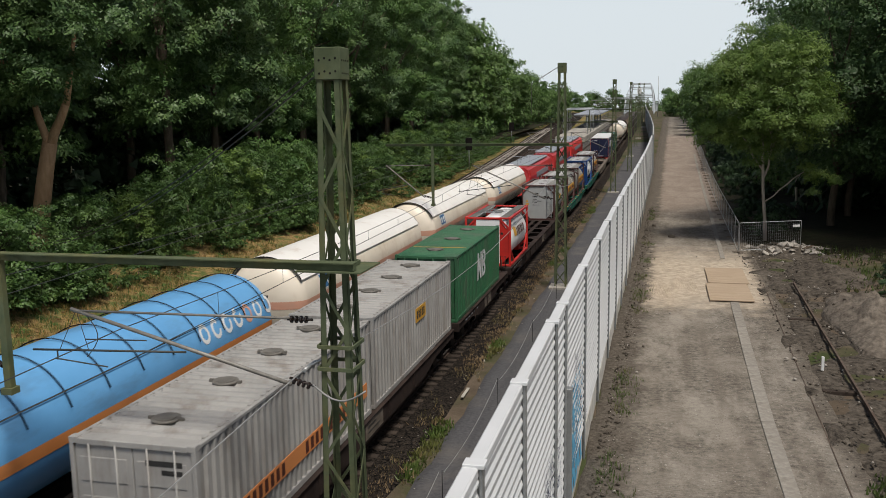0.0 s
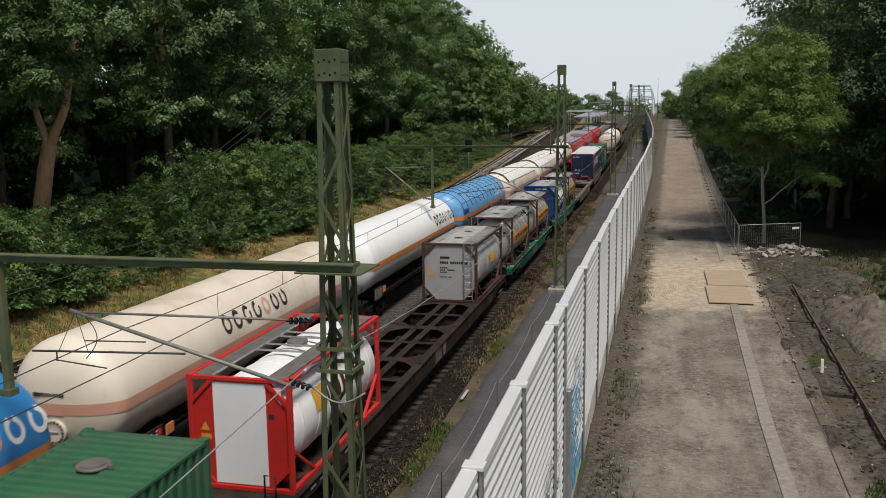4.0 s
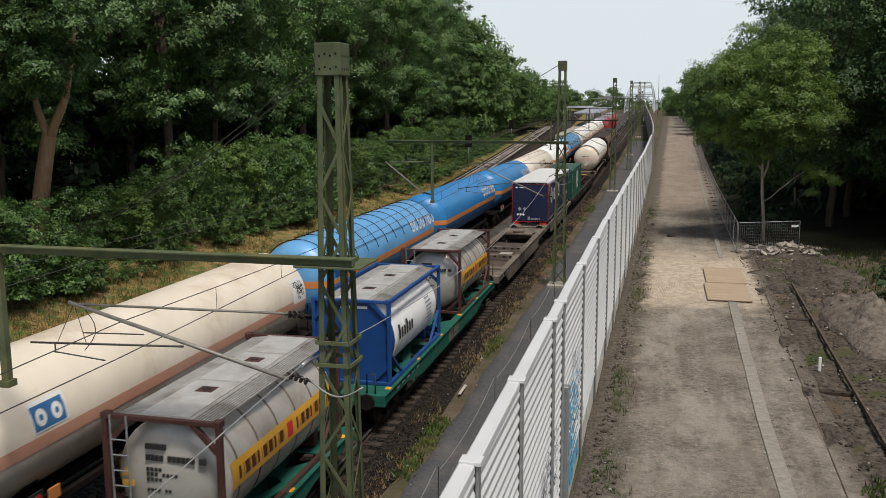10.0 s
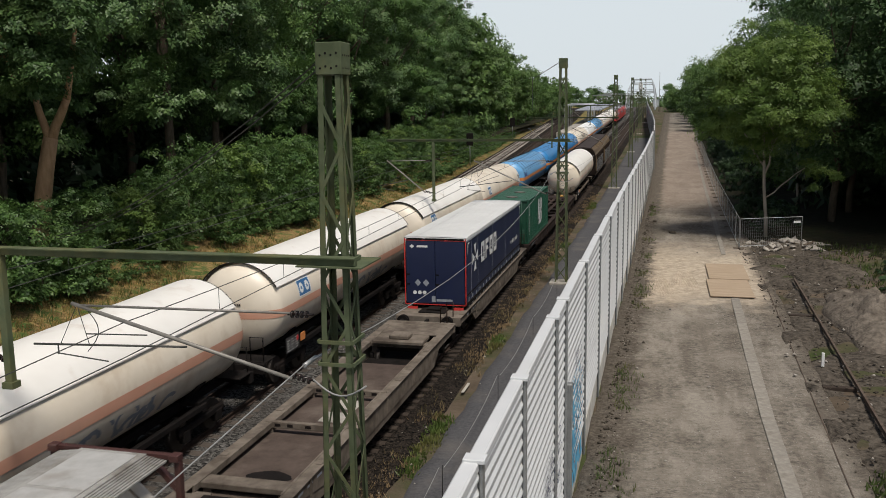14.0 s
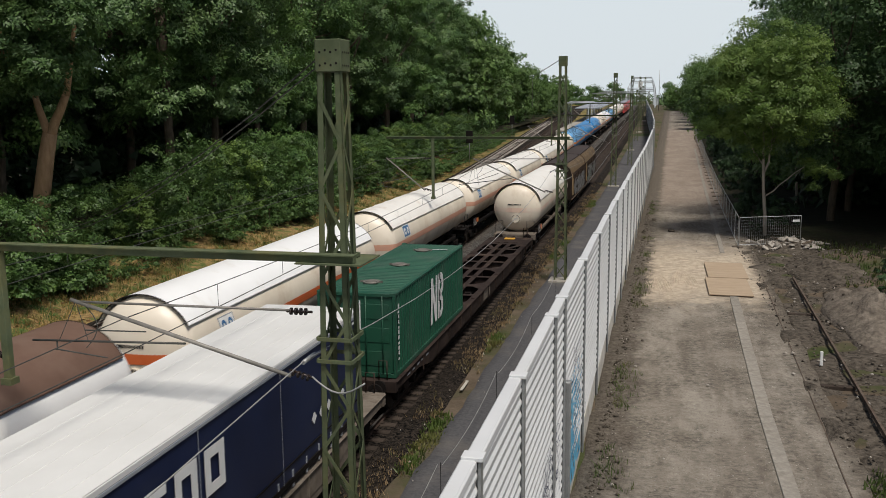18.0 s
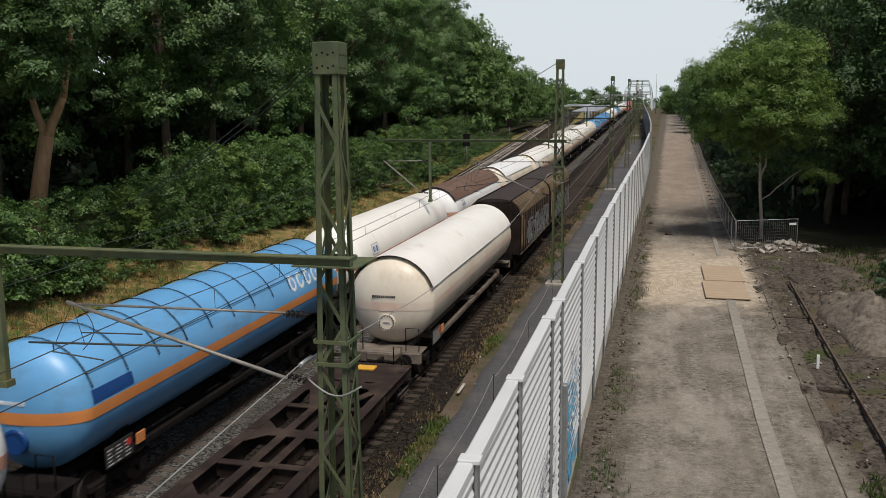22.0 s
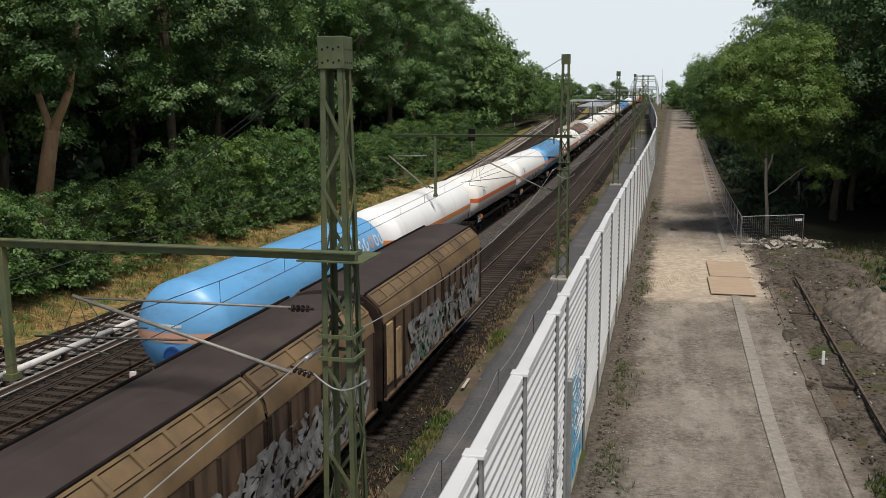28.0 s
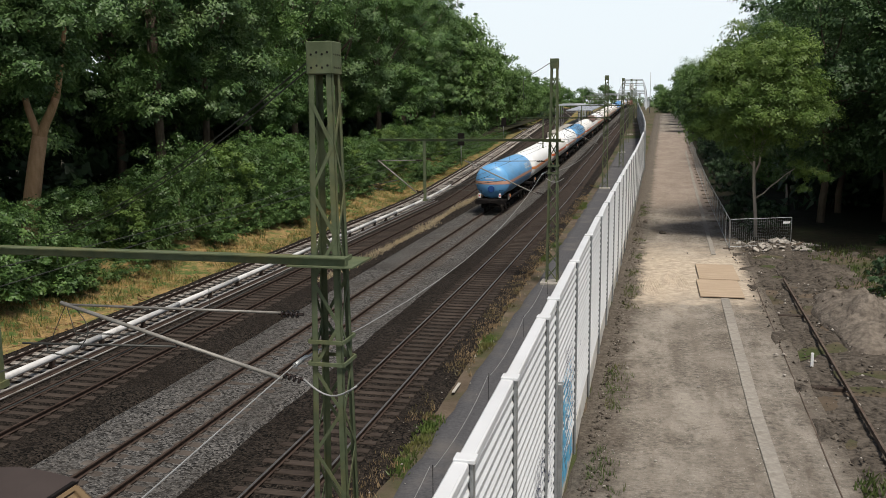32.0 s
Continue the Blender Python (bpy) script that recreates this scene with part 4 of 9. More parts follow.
        for root, tag in ((-0.42, 0), (hang_x - x - 0.1, 1)):
            g, far = beam_z - drop, reach[tag]
            arm = part("cantilever", Shape().tube((root - 0.42, -0.15, g), (root - far, -0.15, g + rise), 0.036, 10), M["tube"], t, "slanting aluminium tube")
            for base, hh in ((g - 0.01, 0.27), (g + rise, -0.02)):
                ins = Shape()
                for i in range(4):
                    px = root - 0.1 - 0.085 * i
                    ins.tube((px, -0.15, base + hh * 0.085 * i), (px - 0.03, -0.15, base + hh * (0.085 * i + 0.03)), 0.06, 12)
                ins.tube((root, -0.15, base), (root - 0.45, -0.15, base + hh * 0.45), 0.022, 8)
                part("insulator", ins, M["insulator"], arm, "brown ribbed insulator")
            part("stay_tube", Shape().tube((root - 0.4, -0.15, g + rise + 0.01), (root - far + 0.15, -0.15, g + rise - 0.03), 0.022, 8), M["tube"], arm)
            k = far / 4.55
            arms_low = Shape().tube((root - 2.35 * k, -0.15, g + 0.4 * rise), (root - 5.4 * k, -0.15, g + 0.34), 0.02, 8).tube((root - 4.9 * k, -0.15, g + 0.36), (root - 4.9 * k, -0.15, g + 0.18), 0.014, 6)
            arms_low.tube((root - 4.95 * k, -0.15, g + 0.2), (root - 3.9 * k, -0.15, g + 0.1), 0.014, 6).tube((root - 3.1 * k, -0.15, g + 0.55 * rise), (root - 4.3 * k, -0.15, g + 0.58), 0.014, 6)
            part("steady_arm", arms_low, M["wire"], arm, "thin steady arms")
            loop = [(root - 4.3 * k + 0.25 * math.sin(math.pi * i / 8), -0.15, g + rise - 0.06 - 0.8 * i / 8) for i in range(9)]
            vee = Shape()
            for q in (4.25, 4.85):
                vee.tube((root - 4.45 * k, -0.15, g + rise - 0.02), (root - q * k, -0.15, g + 0.36), 0.007, 5)
            vee.tube((root - 4.3 * k, -0.15, g + rise - 0.06), (root - 2.9 * k, -0.15, g + 0.6 * rise), 0.007, 5)
            part("hanger_wire", vee, M["wire"], arm)
            part("dropper_loop", Shape().path(loop, 0.009, 5), M["wire"], arm)
        cable = [(-0.35 + 0.12 * i, -0.42 - 0.02 * i, beam_z - 1.95 - 0.22 * math.sin(math.pi * i / 8)) for i in range(9)]
        part("jumper", Shape().path(cable, 0.016, 6), M["wire_pale"], t, "pale looped jumper cable")
    return t


MASTS = [(13.25, 10.25, 6.84, -11.25), (46.4, 11.57, 7.4, -11.95), (98.8, 12.1, 7.55, -11.9), (152.0, 12.1, 7.6, -11.9), (206.0, 12.1, 7.6, -11.9), (262.0, 12.1, 7.6, -11.9)]
for y, top, bz, hx in MASTS:
    if y < 20:
        mast(-5.05, y, top, bz, hx)
    else:
        mast(-5.05, y, top, bz, hx, drop=2.85, rise=1.75, reach=(4.3, 2.6))


def wires():
    ys = [-42.0] + [m[0] for m in MASTS] + [320.0]
    zs = [6.84] + [m[2] for m in MASTS] + [7.6]
    for name, x, tag in (("overhead_line", -9.05, 0), ("overhead_line", -15.2, 1)):
        t = thing(name, "thin contact wire and messenger wire on droppers", "overhead wire", "overhead lines", "structure")
        con, mes, dro = Shape(), Shape(), Shape()
        for (ya, za), (yb, zb) in zip(zip(ys, zs), zip(ys[1:], zs[1:])):
            n = 10
            pc, pm = [], []
            for i in range(n + 1):
                s = i / n
                y = ya + (yb - ya) * s
                zc = za + (zb - za) * s - 1.88
                zm = zc + 0.62 - 0.34 * (1 - (2 * s - 1) ** 2)
                pc.append((x, y - 0.15, zc))
                pm.append((x, y - 0.15, zm))
                if 0 < i < n:
                    dro.tube((x, y, zc), (x, y, zm), 0.006, 4)
            con.path(pc, 0.011, 5)
            mes.path(pm, 0.010, 5)
        part("contact_wire", con, M["wire"], t)
        part("messenger_wire", mes, M["wire"], t)
        part("droppers", dro, M["wire"], t)
    f = thing("feeder_cable", "pale feeder cable strung along the masts", "cable", kind="structure")
    s = Shape()
    for (ya, za), (yb, zb) in zip(zip(ys, zs), zip(ys[1:], zs[1:])):
        pts = [(-5.62, ya + (yb - ya) * i / 10, za + (zb - za) * i / 10 - 1.75 - 0.9 * (1 - (2 * i / 10 - 1) ** 2)) for i in range(11)]
        s.path(pts, 0.010, 5)
    part("cable", s, M["wire_pale"], f)
    for y, top, bz, hx in MASTS:
        part("suspension_clamp", Shape().tube((-5.62, y - 0.25, bz - 1.78), (-5.62, y + 0.25, bz - 1.78), 0.04, 8).tube((-5.62, y, bz - 1.78), (-5.3, y, bz - 1.6), 0.02, 6), M["galv"], f)
    g = thing("earth_wire", "thin twin cable slung from the mast heads", "cable", kind="structure")
    s = Shape()
    for dz in (0.0, 0.12):
        s.path([(-5.3 - 16 * i / 8, 13.2 + 14.0 * i / 8, 9.95 - dz - 5.2 * i / 8 - 0.5 * (1 - (2 * i / 8 - 1) ** 2)) for i in range(9)], 0.012, 5)
    part("cable", s, M["wire"], g)
    h = thing("anchor_wire", "thin stay wires from the far mast head", "cable", kind="structure")
    part("cable", Shape().path([(-5.2, 46.4, 11.4), (-8.6, 60.0, 10.9), (-14.0, 98, 8.5)], 0.02, 5), M["wire"], h)


wires()


def barrier_tape():
    t = thing("rope_fence", "sagging white barrier rope on thin iron pins", "rope fence")
    ys = [12, 19.5, 27, 35, 43.5]
    for a, b in zip(ys, ys[1:]):
        n = 14
        pts = [(-5.0 + 0.05 * math.sin(a) + 0.3 * (1 - s / n) * 0.2, a + (b - a) * s / n, 0.62 - 0.22 * (1 - (2 * s / n - 1) ** 2)) for s in range(n + 1)]
        for p, q in zip(pts[::2], pts[1::2]):
            part("rope", Shape().tube(p, q, 0.011, 5), M["wire_pale"], t)
        part("rope", Shape().path(pts, 0.008, 4), M["wire_pale"], t)
    for y in ys:
        part("pin", Shape().tube((-4.95, y, -0.3), (-4.95, y, 0.68), 0.01, 6), M["frame_black"], t)
    return t


barrier_tape()


# ---- railway vehicles: each in its own space, y along the track, z from the rail ----
WHEEL = None


def bogie(parent, y, mat, spread=0.9):
    global WHEEL
    s = Shape()
    for sx in (-1, 1):
        x0, x1 = sorted((sx * 0.93, sx * 1.07))
        s.box(x0, x1, y - spread - 0.35, y + spread + 0.35, 0.52, 0.72, 0.03)
        for d in (-spread, spread):
            s.box(x0 - 0.02, x1 + 0.02, y + d - 0.17, y + d + 0.17, 0.28, 0.62, 0.03)
            s.tube((sx * 1.0, y + d - 0.26, 0.45), (sx * 1.0, y + d - 0.26, 0.74), 0.08, 8)
            s.tube((sx * 1.0, y + d + 0.26, 0.45), (sx * 1.0, y + d + 0.26, 0.74), 0.08, 8)
    s.box(-0.95, 0.95, y - 0.22, y + 0.22, 0.5, 0.85, 0.03)
    b = part("bogie", s, mat, parent)
    if WHEEL is None:
        w = Shape()
        for sx in (-1, 1):
            w.tube((sx * 0.70, 0, 0), (sx * 0.83, 0, 0), 0.46, 24).tube((sx * 0.68, 0, 0), (sx * 0.70, 0, 0), 0.49, 24).tube((sx * 0.83, 0, 0), (sx * 0.845, 0, 0), 0.18, 12)
        w.tube((-1.0, 0, 0), (1.0, 0, 0), 0.08, 10)
        WHEEL = w.mesh("wheelset")
        WHEEL.materials.append(M["wheel"])
    for d in (-spread, spread):
        ob = part("wheelset", WHEEL, None, b)
        ob.location = (0, y + d, 0.46)
    return b


def buffers(parent, y, sign, mat=None):
    for sx in (-0.875, 0.875):
        s = Shape().tube((sx, y, 1.05), (sx, y + sign * 0.38, 1.05), 0.10, 12).tube((sx, y + sign * 0.38, 1.05), (sx, y + sign * 0.44, 1.05), 0.23, 16)
        part("buffer", s, mat or M["frame_black"], parent)
    part("coupling", Shape().box(-0.06, 0.06, min(y, y + sign * 0.42), max(y, y + sign * 0.42), 0.95, 1.07, 0.02).tube((0, y + sign * 0.35, 1.0), (0, y + sign * 0.38, 0.6), 0.035, 6), M["frame_black"], parent)


def dome_profile(length, r, depth=0.8, knuckle=14):
    """(y, radius) from the near end -length to the far end 0, with elliptical heads."""
    head = [(depth - depth * math.cos(math.pi / 2 * i / knuckle), r * math.sin(math.pi / 2 * i / knuckle) ** 0.92 if i else 0.001) for i in range(knuckle + 1)]
    near = [(-length + d, q) for d, q in head]
    middle = [(-length + depth + (length - 2 * depth) * k / 6, r) for k in range(1, 6)]
    return near + middle + [(-d, q) for d, q in reversed(head)]


def band(prof, zc, z0, z1, off=1.004):
    """A painted band at one height all round a tank."""
    s = Shape()
    for sx in (1, -1):
        v = []
        lim = max(abs(z0), abs(z1)) + 0.004
        use = [(y, r) for y, r in prof if r > lim]
        ymid = (prof[0][0] + prof[-1][0]) / 2
        pts = [(use[0][0] - 0.02, lim)] + use + [(use[-1][0] + 0.02, lim)]
        for y, r in pts:
            yy = ymid + (y - ymid) * 1.0006
            for z in (z0, (z0 + z1) / 2, z1):
                v.append((sx * math.sqrt(max(r * r - z * z, 1e-6)) * off + sx * 0.002, yy, zc + z))
        f = []
        for i in range(len(pts) - 1):
            for k in (0, 1):
                q = (3 * i + k, 3 * i + 3 + k, 3 * i + 4 + k, 3 * i + 1 + k)
                f.append(q if sx > 0 else q[::-1])
        s.add(v, f, True)
    a, b = prof[0][0] - 0.006, prof[-1][0] + 0.006
    s.add([(-0.25, a, zc + z0), (0.25, a, zc + z0), (0.25, a, zc + z1), (-0.25, a, zc + z1)], [(0, 1, 2, 3)])
    s.add([(-0.25, b, zc + z0), (0.25, b, zc + z0), (0.25, b, zc + z1), (-0.25, b, zc + z1)], [(3, 2, 1, 0)])
    return s


def on_tank(s, r, zc, y0, y1, z0, z1, n=4, side=1):
    """A patch of paint on the flank of a tank between two heights."""
    v = []
    for i in range(n + 1):
        z = z0 + (z1 - z0) * i / n
        x = side * math.sqrt(max(r * r - (z - zc) ** 2, 0.01)) * 1.0 + side * 0.009
        v += [(x, y0, z + 0.0), (x, y1, z + 0.0)]
    f = [(2 * i, 2 * i + 1, 2 * i + 3, 2 * i + 2) for i in range(n)]
    return s.add(v, f if side > 0 else [q[::-1] for q in f], True)


def word_shapes(r, zc, y0, size, mats, parent, side=1):
    """A wordmark as a row of plain rounded shapes, the fifth in orange."""
    pitch = size * 1.12
    for k in range(7):
        cy, cz = y0 + pitch * (k + 0.5), zc + 0.58
        tgt = Shape()
        v = []
        n = 16
        gap = (0.0, 0.9, 0.5, 0.9, 0.0, 0.5, 0.9)[k]
        for i in range(n + 1):
            a = gap / 2 + (2 * math.pi - gap) * i / n + (0.3 * k)
            for q in (0.25, 0.43):
                yy, zz = cy + side * size * q * 0.95 * math.cos(a), cz + size * q * 1.1 * math.sin(a)
                v.append((side * (math.sqrt(r * r - (zz - zc) ** 2) + 0.010), yy, zz))
        f = [(2 * i, 2 * i + 1, 2 * i + 3, 2 * i + 2) for i in range(n)]
        tgt.add(v, f, True)
        part("ring_mark" if k == 4 else "word_shape", tgt, mats[k == 4], parent, "orange ring" if k == 4 else "")


def tank_wagon(label, body, stripe, length=16.85, r=1.5, zc=2.70, shield=None, hoops=False, word=None, sign=True, mural=False, frame="frame_black", ribs=False, low_shield=False, pale_sign=False):
    t = thing("tank_wagon", label, "tank wagon", "tank wagons of the long train")
    prof = [(y * (length - 0.2) / length + 0.02, q) for y, q in dome_profile(length, r)]
    tank = part("tank", Shape().lathe(prof, zc, 48), M[body], t)
    if stripe:
        part("band", band(prof, zc, -0.22, 0.06), M[stripe], tank, "painted safety band")
    for y in (-length, 0.0):
        sg = -1 if y < -1 else 1
        face = prof[0][0] if sg < 0 else prof[-1][0]
        dish = 0.075
        ring = Shape().tube((0, face - sg * dish, zc - 0.62), (0, face + sg * 0.03, zc - 0.62), 0.29, 24)
        lid = part("manhole", ring, M["blue_deep" if body.startswith("blue") else body], tank, "round bolted manhole cover")
        nuts = Shape()
        for i in range(18):
            a = 2 * math.pi * i / 18
            nuts.tube((0.245 * math.cos(a), face + sg * 0.028, zc - 0.62 + 0.245 * math.sin(a)), (0.245 * math.cos(a), face + sg * 0.055, zc - 0.62 + 0.245 * math.sin(a)), 0.024, 6)
        tagged(part("bolts", nuts, M["blue_deep" if body.startswith("blue") else "frame_black"], lid), "ring of bolts", kind="stuff")
        if not body.startswith("blue"):
            part("lifting_bar", Shape().box(-0.12, 0.12, min(face, face + sg * 0.05), max(face, face + sg * 0.05), zc - 0.63, zc - 0.60), M["mark_grey"], lid)
    if shield:
        a0, a1 = (20, 160) if low_shield else (30, 150)
        y0, y1 = -length + 0.75, -0.75
        sh = Shape().lathe([(y0, r + 0.045), (y0 + 0.002, r + 0.07), (y0 + 0.05, r + 0.07), (y1 - 0.05, r + 0.07), (y1 - 0.002, r + 0.07), (y1, r + 0.045)], zc, 30, a0, a1)
        for ang in (a0, a1):
            c, q = math.cos(radians(ang)), math.sin(radians(ang))
            sh.beam(((r + 0.06) * c, y0, zc + (r + 0.06) * q), ((r + 0.06) * c, y1, zc + (r + 0.06) * q), 0.03, 0.03)
        cover = part("sun_shield", sh, M[shield], t, "curved sun shield over the tank")
        for yy in (y0, y1):
            pts = [((r + 0.062) * math.cos(radians(a0 + (a1 - a0) * i / 24)), yy, zc + (r + 0.062) * math.sin(radians(a0 + (a1 - a0) * i / 24))) for i in range(25)]
            part("shield_rim", Shape().path(pts, 0.02, 5), M["frame_black"], cover, "dark rim")
        if ribs:
            for k in range(1, 9):
                yy = y0 + (y1 - y0) * k / 9
                part("rib", Shape().lathe([(yy - 0.02, r + 0.072), (yy, r + 0.088), (yy + 0.02, r + 0.072)], zc, 24, a0, a1), M[shield], cover)
    if hoops:
        for k in range(12):
            yy = -length + 1.0 + (length - 2.0) * k / 11
            pts = [((r + 0.05) * math.cos(radians(18 + 144 * i / 16)), yy, zc + (r + 0.05) * math.sin(radians(18 + 144 * i / 16))) for i in range(17)]
            part("hoop", Shape().path(pts, 0.016, 6), M["frame_black"], tank)
        for ang in (32, 148):
            c, q = math.cos(radians(ang)) * (r + 0.05), zc + math.sin(radians(ang)) * (r + 0.05)
            part("side_wire", Shape().tube((c, -length + 1.0, q), (c, -1.0, q), 0.013, 5), M["frame_black"], tank)
    if hoops:
        s = Shape()
        on_tank(s, r, zc, -length + 0.95, -length + 2.5, zc + 0.12, zc + 0.42)
        part("paint_patch", s, M["blue_deep"], tank, "dark blue repainted patch")
    if word:
        word_shapes(r, zc, -11.1 if body == "cream" else -5.0, 0.58, word, tank)
    if sign:
        s = Shape()
        dark = body == "cream" and not pale_sign
        edge = Shape()
        on_tank(edge, r - 0.002, zc, -length + 2.26, -length + (3.34 if dark else 3.14), zc + 0.13, zc + (0.74 if dark else 0.61))
        part("sign_border", edge, M["mark_white" if dark else "mark_grey"], tank)
        on_tank(s, r, zc, -length + 2.3, -length + (3.26 if dark else 3.1), zc + 0.16, zc + (0.66 if dark else 0.58))
        sg = part("owner_sign", s, M["mark_blue" if dark else "mark_white"], tank, "small blue sign with white shapes" if dark else "small white sign with blue shapes")
        d = Shape()
        for k in (0, 1):
            cy = -length + (2.54 + 0.48 * k if dark else 2.51 + 0.38 * k)
            v = []
            for i in range(13):
                a = 2 * math.pi * i / 12
                for q in ((0.06, 0.16) if dark else (0.05, 0.13)):
                    zz = zc + (0.41 if dark else 0.37) + q * 1.1 * math.sin(a)
                    v.append((math.sqrt(r * r - (zz - zc) ** 2) + 0.014, cy + q * math.cos(a), zz))
            d.add(v, [(2 * i, 2 * i + 1, 2 * i + 3, 2 * i + 2) for i in range(12)], True)
        part("sign_mark", d, M["mark_white" if dark else "mark_blue"], sg)
    marks = Shape()
    for k in range(11):
        marks.box(-0.5 + 0.075 * k, -0.45 + 0.075 * k, prof[0][0] - 0.002, prof[0][0] + 0.12, zc + 0.22, zc + 0.30)
    tagged(part("end_lettering", marks, M["mark_white"] if body.startswith("blue") else M["mark_black"], tank), "row of small painted characters", kind="stuff")
    if mural:
        s = Shape()
        on_tank(s, r, zc, -1.75, -0.75, zc - 0.05, zc + 0.75, 6)
        pm = part("poster", s, M["mark_white"], tank, "pasted white sheet with dark scribbles")
        part("scribble", wrap_scribble(r, zc, -1.65, -0.85, zc + 0.05, zc + 0.65, 5, 24), M["mark_black"], pm)
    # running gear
    fr = part("underframe", Shape().box(-0.55, 0.55, -length - 0.35, 0.35, 0.92, 1.16, 0.02), M[frame], t, "sooty, shade-darkened steel underframe")
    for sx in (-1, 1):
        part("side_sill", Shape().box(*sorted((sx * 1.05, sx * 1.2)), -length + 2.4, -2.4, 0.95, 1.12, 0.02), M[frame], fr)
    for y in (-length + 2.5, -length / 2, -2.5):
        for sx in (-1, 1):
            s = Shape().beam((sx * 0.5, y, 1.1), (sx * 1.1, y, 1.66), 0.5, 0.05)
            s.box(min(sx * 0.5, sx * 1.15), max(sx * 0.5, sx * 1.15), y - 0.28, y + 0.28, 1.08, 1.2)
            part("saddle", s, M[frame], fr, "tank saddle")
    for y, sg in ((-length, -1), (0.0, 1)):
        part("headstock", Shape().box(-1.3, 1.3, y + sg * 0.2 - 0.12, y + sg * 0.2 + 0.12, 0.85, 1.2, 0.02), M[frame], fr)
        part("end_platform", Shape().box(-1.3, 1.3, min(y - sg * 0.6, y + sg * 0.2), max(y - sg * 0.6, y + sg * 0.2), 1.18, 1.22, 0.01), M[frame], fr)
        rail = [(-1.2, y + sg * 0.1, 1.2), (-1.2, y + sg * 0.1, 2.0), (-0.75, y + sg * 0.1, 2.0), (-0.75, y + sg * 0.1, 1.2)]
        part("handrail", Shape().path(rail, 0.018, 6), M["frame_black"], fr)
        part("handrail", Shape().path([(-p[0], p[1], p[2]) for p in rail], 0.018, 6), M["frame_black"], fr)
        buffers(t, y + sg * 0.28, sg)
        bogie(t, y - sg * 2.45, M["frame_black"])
    bx = part("data_board", Shape().box(1.2, 1.24, -length + 1.6, -length + 2.7, 0.98, 1.5, 0.01), M["mark_black"], t, "black data board with pale lines")
    bars = Shape()
    for k in range(15):
        ya, za = -length + 1.66 + 0.34 * (k % 3), 1.03 + 0.09 * (k // 3)
        bars.box(1.242, 1.246, ya, ya + (0.24, 0.16, 0.2, 0.12, 0.22)[(k * 2) % 5], za, za + 0.025)
    tagged(part("data_lettering", bars, M["mark_white"], bx), kind="stuff")
    part("warning_disc", Shape().tube((1.241, -length + 2.52, 1.34), (1.247, -length + 2.52, 1.34), 0.1, 14), M["mark_red"], bx, "red round mark")
    part("hazard_plate", Shape().box(1.2, 1.25, -length + 2.85, -length + 3.2, 1.12, 1.4, 0.008), M["orange"], t, "orange hazard plate")
    part("brake_gear", Shape().box(-0.35, 0.35, -length / 2 - 1.6, -length / 2 - 0.5, 0.6, 0.92, 0.04).tube((-0.9, -length / 2 + 1, 0.75), (0.9, -length / 2 + 1, 0.75), 0.2, 12).box(0.7, 1.0, -length / 2 - 2.4, -length / 2 + 2.4, 0.66, 0.72), M["frame_black"], t)
    return t


def wrap_scribble(r, zc, y0, y1, z0, z1, seed, count):
    q = np.random.default_rng(seed)
    s = Shape()
    for _ in range(count):
        cy, cz, rad = q.uniform(y0, y1), q.uniform(z0, z1), q.uniform(0.05, 0.22)
        a0, sw, w = q.uniform(0, 6.3), q.uniform(1.5, 5), 0.018
        v = []
        for i in range(9):
            a = a0 + sw * i / 8
            for e in (-w, w):
                yy = min(max(cy + (rad + e) * math.cos(a), y0), y1)
                zz = min(max(cz + (rad + e) * math.sin(a), z0), z1)
                v.append((math.sqrt(max(r * r - (zz - zc) ** 2, 0.01)) + 0.013, yy, zz))
        s.add(v, [(2 * i, 2 * i + 1, 2 * i + 3, 2 * i + 2) for i in range(8)])
    return s


def flank_spray(parent, r, zc, y0, y1, z0, z1, seed, mats):
    for k, m in enumerate(mats):
        q = np.random.default_rng(seed + k)
        s = Shape()
        for _ in range(16):
            cy, cz, rad = q.uniform(y0 + 0.4, y1 - 0.4), q.uniform(z0 + 0.1, z1 - 0.1), q.uniform(0.25, 0.6)
            a0, sw, w = q.uniform(0, 6.3), q.uniform(1.5, 4.5), q.uniform(0.03, 0.11)
            v = []
            for i in range(11):
                a = a0 + sw * i / 10
                for e in (-w, w):
                    yy = min(max(cy + (rad + e) * math.cos(a), y0), y1)
                    zz = min(max(cz + 0.7 * (rad + e) * math.sin(a), z0), z1)
                    v.append((math.sqrt(max(r * r - (zz - zc) ** 2, 0.01)) + 0.012 + 0.002 * k, yy, zz))
            s.add(v, [(2 * i, 2 * i + 1, 2 * i + 3, 2 * i + 2) for i in range(10)])
        tagged(part("spray_lettering", s, m, parent), "spray-painted shapes along the flank", kind="stuff")


